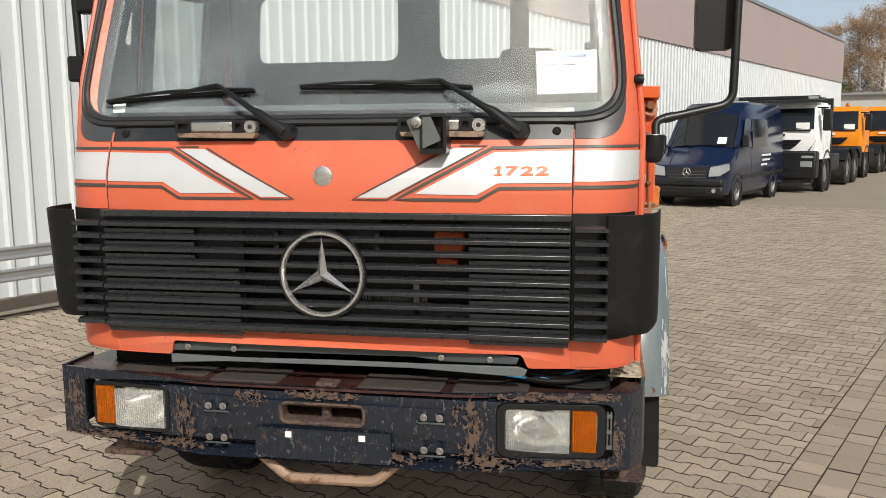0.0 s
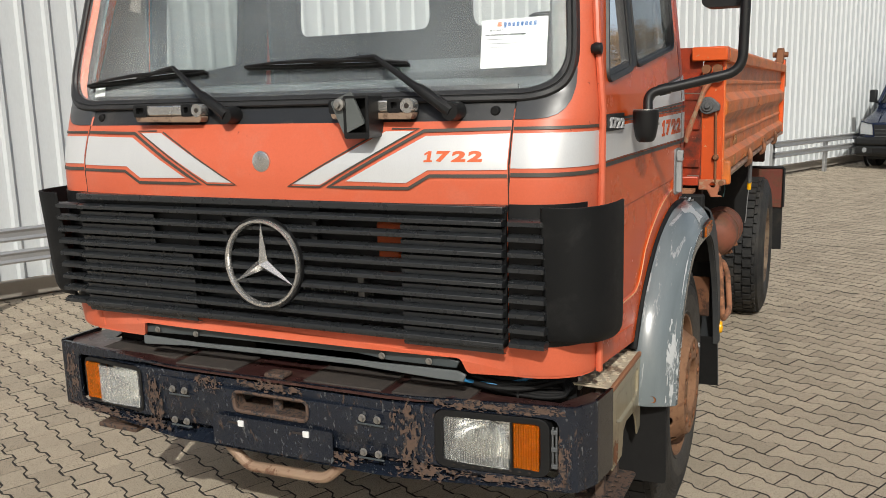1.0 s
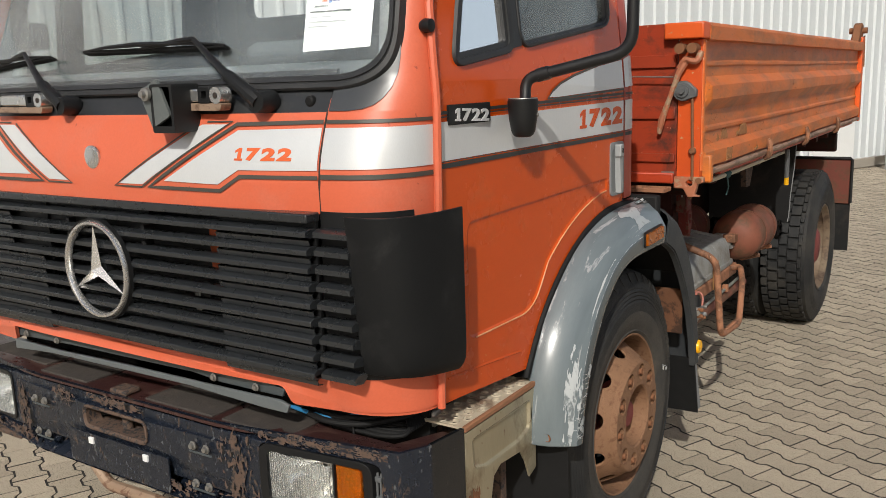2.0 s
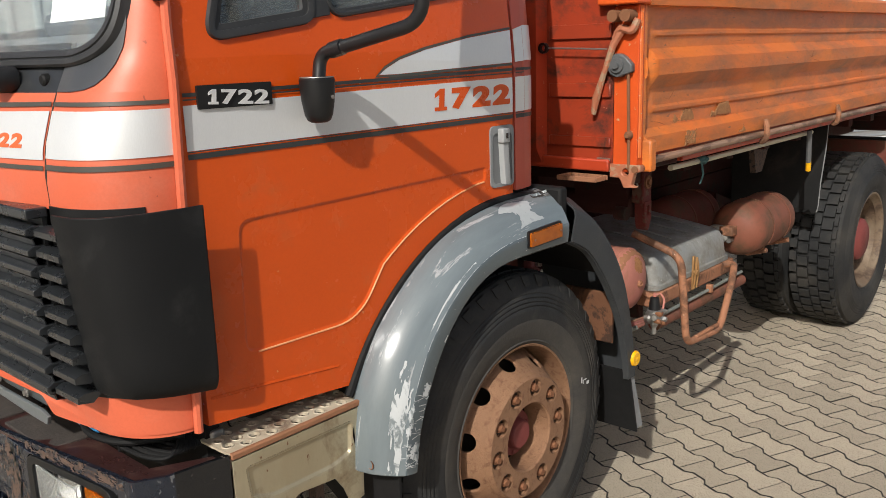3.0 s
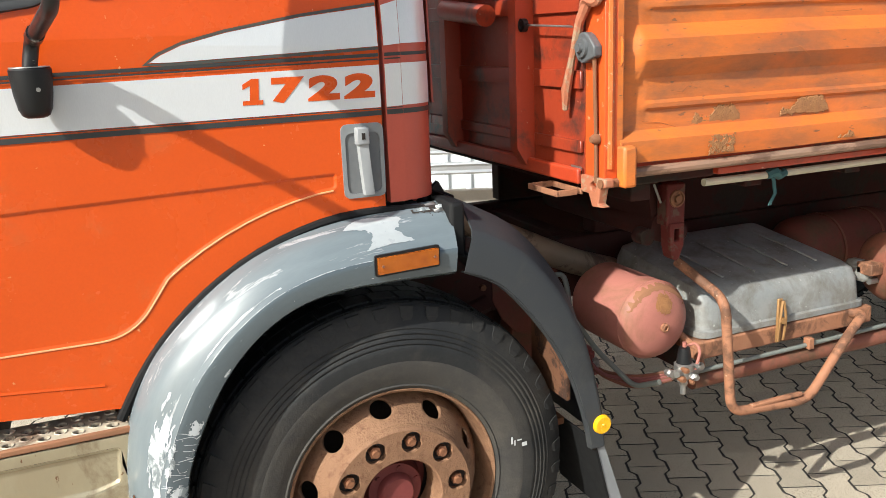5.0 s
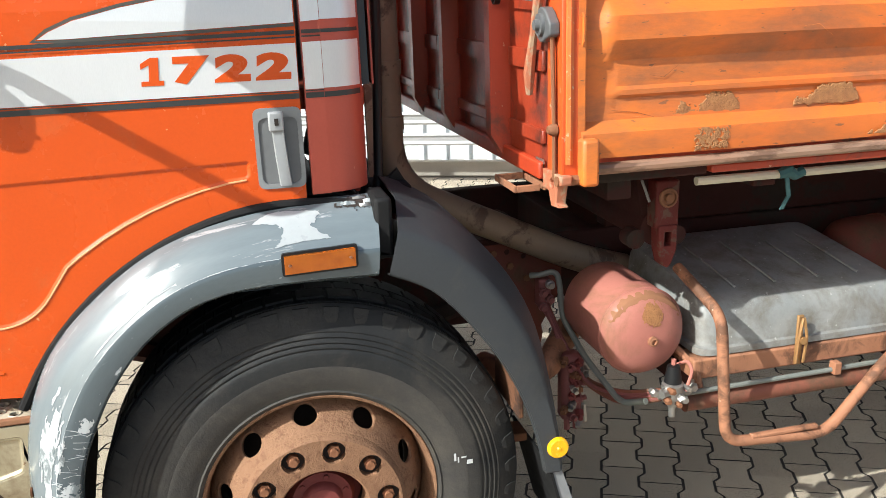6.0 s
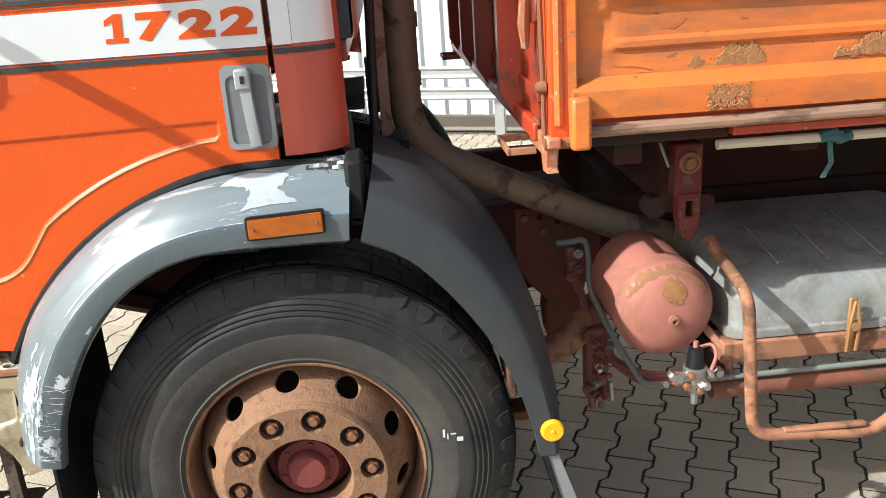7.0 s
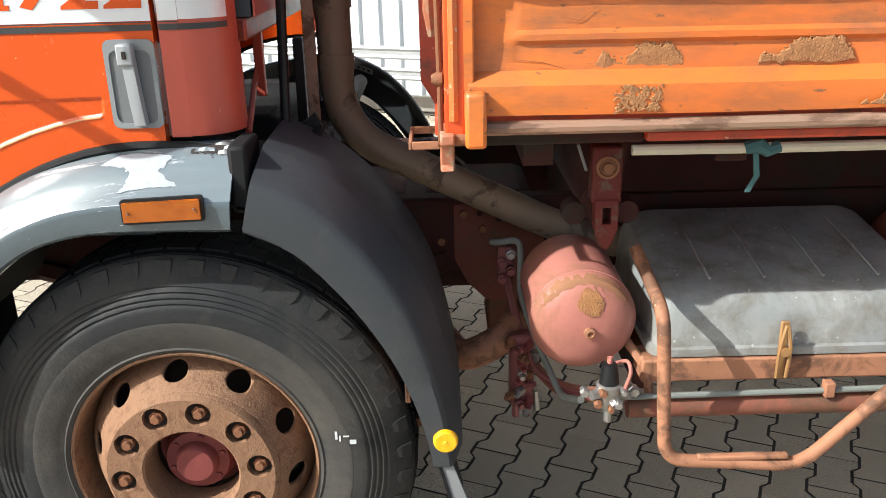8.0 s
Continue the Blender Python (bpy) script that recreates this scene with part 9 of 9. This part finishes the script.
def tree(u, v, h, leaf, seed, dens=1.0, birch=False):
    rg = random.Random(seed)
    t = yard_thing("tree", "tall birch with thin brown foliage" if birch else "autumn tree with a loose brown crown", "tree", u, v, group="trees behind the yard")
    bm = bmesh.new()
    lean = Vector((rg.uniform(-0.3, 0.3), rg.uniform(-0.3, 0.3), 0))
    trunk = [Vector((0, 0, 0)) + lean * f + Vector((0.08 * math.sin(5 * f + seed), 0.08 * math.cos(4 * f), h * f)) for f in zs(0, 0.97, 8)]
    r0 = 0.018 * h
    tube(bm, trunk, [r0 * (1 - 0.92 * i / 8) for i in range(9)], 8)
    ends = []
    for k in range(int(24 * dens)):
        f = rg.uniform(0.28, 0.95)
        i = min(7, int(f / 0.97 * 8))
        p = trunk[i].lerp(trunk[i + 1], rg.random())
        a = rg.uniform(0, 2 * math.pi)
        ln = h * rg.uniform(0.14, 0.30) * (1.15 - f * 0.75)
        e = p + Vector((math.cos(a) * ln, math.sin(a) * ln, ln * rg.uniform(0.5, 1.1)))
        m = p.lerp(e, 0.5) + Vector((0, 0, -0.06 * ln))
        r = r0 * 0.33 * (1 - 0.6 * f)
        tube(bm, [p, m, e], [r, r * 0.6, r * 0.15], 5)
        ends.append((p, m, e))
        for j in range(4):
            q = m.lerp(e, rg.random())
            d = Vector((rg.uniform(-1, 1), rg.uniform(-1, 1), rg.uniform(0.1, 1.1))).normalized() * ln * rg.uniform(0.25, 0.5)
            tube(bm, [q, q + d], [r * 0.35, r * 0.08], 4)
            ends.append((q, q + d * 0.5, q + d))
    part("trunk", bm, FARW if birch else BARK, t)
    verts, faces = [], []
    for p, m, e in ends:
        for j in range(int(52 * dens)):
            c = m.lerp(e, rg.uniform(-0.2, 1.15)) + Vector((rg.gauss(0, 0.28), rg.gauss(0, 0.28), rg.gauss(0, 0.24)))
            s = rg.uniform(0.03, 0.075)
            a, b = Vector((rg.gauss(0, 1), rg.gauss(0, 1), rg.gauss(0, 1))).normalized() * s, Vector((rg.gauss(0, 1), rg.gauss(0, 1), rg.gauss(0, 1))).normalized() * s
            k = len(verts)
            verts += [c - a, c + b, c + a, c - b]
            faces.append((k, k + 1, k + 2, k + 3))
    me = bpy.data.meshes.new("crown")
    me.from_pydata([tuple(v) for v in verts], [], faces)
    me.materials.append(leaf)
    cr = new("crown", me)
    cr.parent = t
    return t


for k, (u, v, h, leaf, dens, birch) in enumerate(((-15.6, 89, 10.0, LEAFB, 1.0, False), (-14.0, 84, 10.5, LEAFB, 1.1, True), (-12.8, 90, 12.0, LEAFB, 1.2, False), (-11.7, 84, 11.5, LEAFB, 1.2, True), (-10.6, 88, 12.5, LEAFB, 1.2, False),
                                                (-9.6, 83, 11.5, LEAFB, 1.2, True), (-8.4, 87, 12.0, LEAFB, 1.1, False), (-6.5, 84, 12.0, LEAFB, 1.0, False), (-3.5, 87, 11.5, LEAFB, 0.9, False), (-18.0, 92, 9.5, LEAFB, 0.8, False),
                                                (-12.2, 79, 5.6, LEAFG, 0.9, False), (-8.6, 79, 5.4, LEAFG, 0.9, False))):
    tree(u, v, h, leaf, 11 + k, dens, birch)
# far woods all round
rg = random.Random(3)
verts, faces = [], []
for k in range(9000):
    a = rg.uniform(0, 2 * math.pi)
    r = rg.uniform(150, 190)
    z = abs(rg.gauss(0, 4.0)) * (0.7 + 0.3 * math.sin(7 * a))
    c, s = Vector((r * math.cos(a), r * math.sin(a), z)), rg.uniform(0.7, 2.0)
    p, q = Vector((rg.gauss(0, 1), rg.gauss(0, 1), rg.gauss(0, 1))).normalized() * s, Vector((rg.gauss(0, 1), rg.gauss(0, 1), rg.gauss(0, 1))).normalized() * s
    i = len(verts)
    verts += [c - p, c + q, c + p, c - q]
    faces.append((i, i + 1, i + 2, i + 3))
me = bpy.data.meshes.new("far_woods")
me.from_pydata([tuple(v) for v in verts], [], faces)
me.materials.append(LEAFB)
tagged(new("far_woods", me), "brown woods on the horizon", "woods", kind="stuff")

# ---- paving ----
def paver_material(name, island):
    m = material(name, (0.455, 0.387, 0.297), 0.9, alt=(0.35, 0.292, 0.218), scale=1.6, bump=0.25, grain=200, spec=0.3, dirt=(0.22, 0.19, 0.15), dirt_amount=0.12, dirt_scale=3, chips=((0.19, 0.16, 0.12), 190.0, 0.56))
    t = m.node_tree
    b = t.nodes["Principled BSDF"]
    src = b.inputs["Base Color"].links[0].from_socket
    hs = t.nodes.new("ShaderNodeHueSaturation")
    mr = t.nodes.new("ShaderNodeMapRange")
    mr.inputs["To Min"].default_value, mr.inputs["To Max"].default_value = 0.86, 1.13
    rn = t.nodes.new("ShaderNodeNewGeometry" if island else "ShaderNodeObjectInfo")
    t.links.new(rn.outputs["Random Per Island" if island else "Random"], mr.inputs["Value"])
    t.links.new(mr.outputs["Result"], hs.inputs["Value"])
    t.links.new(src, hs.inputs["Color"])
    t.links.new(hs.outputs["Color"], b.inputs["Base Color"])
    return m


PAVER, PAVERS = paver_material("beige_grey_concrete_stone", False), paver_material("beige_grey_concrete_stones", True)
PAVEFAR = material("beige_grey_paving", (0.30, 0.26, 0.205), 0.9, alt=(0.24, 0.205, 0.16), alt_amount=0.6, scale=0.25, bump=0.1, grain=30, dirt=(0.17, 0.145, 0.115), dirt_amount=0.1, dirt_scale=0.3)
ground.data.materials.clear()
ground.data.materials.append(PAVEFAR)
tagged(part("joint_bed", boxed(-6.12, 5.36, -4.0, 18.90, -0.0075, -0.0045, YARD), JOINT, ground), "sandy joints between the stones")


def wave(u):
    """Half the width of a stone along its length: wide at the ends, narrow at the waist."""
    a = abs(u)
    return 0.07 + 0.0125 * max(-1.0, min(1.0, (a - 0.05) / 0.014))


GAP = 0.0042
us = (-0.0985, -0.072, -0.064, -0.057, -0.043, -0.036, -0.028, 0.028, 0.036, 0.043, 0.057, 0.064, 0.072, 0.0985)
STONE = [(u, wave(u) - GAP) for u in us] + [(u, -wave(u) + GAP) for u in us[::-1]]


def stone_rings(outline):
    n = len(outline)
    cx, cy = sum(p[0] for p in outline) / n, sum(p[1] for p in outline) / n
    top = [(cx + (x - cx) * 0.988, cy + (y - cy) * 0.984) for x, y in outline]
    v = [(x, y, -0.03) for x, y in outline] + [(x, y, -0.0025) for x, y in outline] + [(x, y, 0.0) for x, y in top]
    f = []
    for r in (0, 1):
        f += [(r * n + (k + 1) % n, r * n + k, (r + 1) * n + k, (r + 1) * n + (k + 1) % n) for k in range(n)]
    f.append(tuple(range(3 * n - 1, 2 * n - 1, -1)))
    return v, f


stone_v, stone_f = stone_rings(STONE)
stone_me = bpy.data.meshes.new("paver")
stone_me.from_pydata(stone_v, [], stone_f)
stone_me.materials.append(PAVER)
stone_me.materials.append(JOINT)
for q, poly in enumerate(stone_me.polygons):
    poly.material_index = 0 if q == len(stone_f) - 1 else 1
rg = random.Random(21)
near, av, af = [], [], []
base = np.array(stone_v)
U0, U1, V0, V1, EDGE = -6.1, 5.5, -4.1, 19.0, 1.047
for j in range(int((V1 - V0) / 0.14)):
    v = V0 + 0.034 + 0.14 * j
    k0 = 0.1 * (j % 2)
    for i in range(int((U1 - U0) / 0.2)):
        u = U0 + k0 + 0.2 * i
        if EDGE + 0.085 < u < EDGE + 0.478 - 0.085:
            continue
        p = YARD @ Vector((u, v, 0))
        if u < EDGE - 0.1 and 0.2 < p.x and 2.05 < p.y < 4.6 and p.x < 2.2 and len(near) < 300:
            near.append((u, v))
            continue
        c = base.copy()
        if u < EDGE + 0.2:
            c[:, 0] = np.minimum(c[:, 0], EDGE - 0.004 - u)
        else:
            c[:, 0] = np.maximum(c[:, 0], EDGE + 0.478 - u)
        tl, tz = rg.gauss(0, 0.004), rg.gauss(0, 0.0007)
        c[:, 2] += tz + tl * c[:, 0]
        c[:, 0] += u
        c[:, 1] += v
        n0 = len(av) * len(base)
        av.append(c)
        af += [tuple(n0 + q for q in f) for f in stone_f]
allv = np.concatenate(av)
rot = np.array(YARD)[:3, :3]
me = bpy.data.meshes.new("paving")
me.from_pydata((allv @ rot.T).tolist(), [], af)
me.materials.append(PAVERS)
me.materials.append(JOINT)
side = np.ones(len(stone_f), dtype=np.int32)
side[-1] = 0
me.polygons.foreach_set("material_index", np.tile(side, len(av)))
pv = new("paving", me)
pv.parent = ground
tagged(pv, "beige-grey interlocking concrete stones with dark joints", kind="stuff")
for u, v in near:
    ob = new("paver", stone_me)
    ob.parent = ground
    ob.matrix_basis = YARD @ Matrix.Translation((u, v, rg.gauss(0, 0.0007))) @ Matrix.Rotation(rg.gauss(0, 0.004), 4, "Y")
# drain strip of rectangular stones
for r in range(3):
    v = V0 + 0.05 * r
    while v < V1:
        ln = rg.choice((0.16, 0.16, 0.24))
        u = EDGE + 0.157 * r
        sv, sf = stone_rings([(u + 0.0025, v + 0.0022), (u + 0.1545, v + 0.0022), (u + 0.1545, v + ln - 0.0022), (u + 0.0025, v + ln - 0.0022)])
        me = bpy.data.meshes.new("kerb_stone")
        me.from_pydata(sv, [], sf)
        me.materials.append(PAVER)
        me.materials.append(JOINT)
        for q, poly in enumerate(me.polygons):
            poly.material_index = 0 if q == len(sf) - 1 else 1
        ob = new("kerb_stone", me)
        ob.parent = ground
        ob.matrix_basis = YARD @ Matrix.Translation((0, 0, -0.001 + rg.gauss(0, 0.001)))
        v += ln
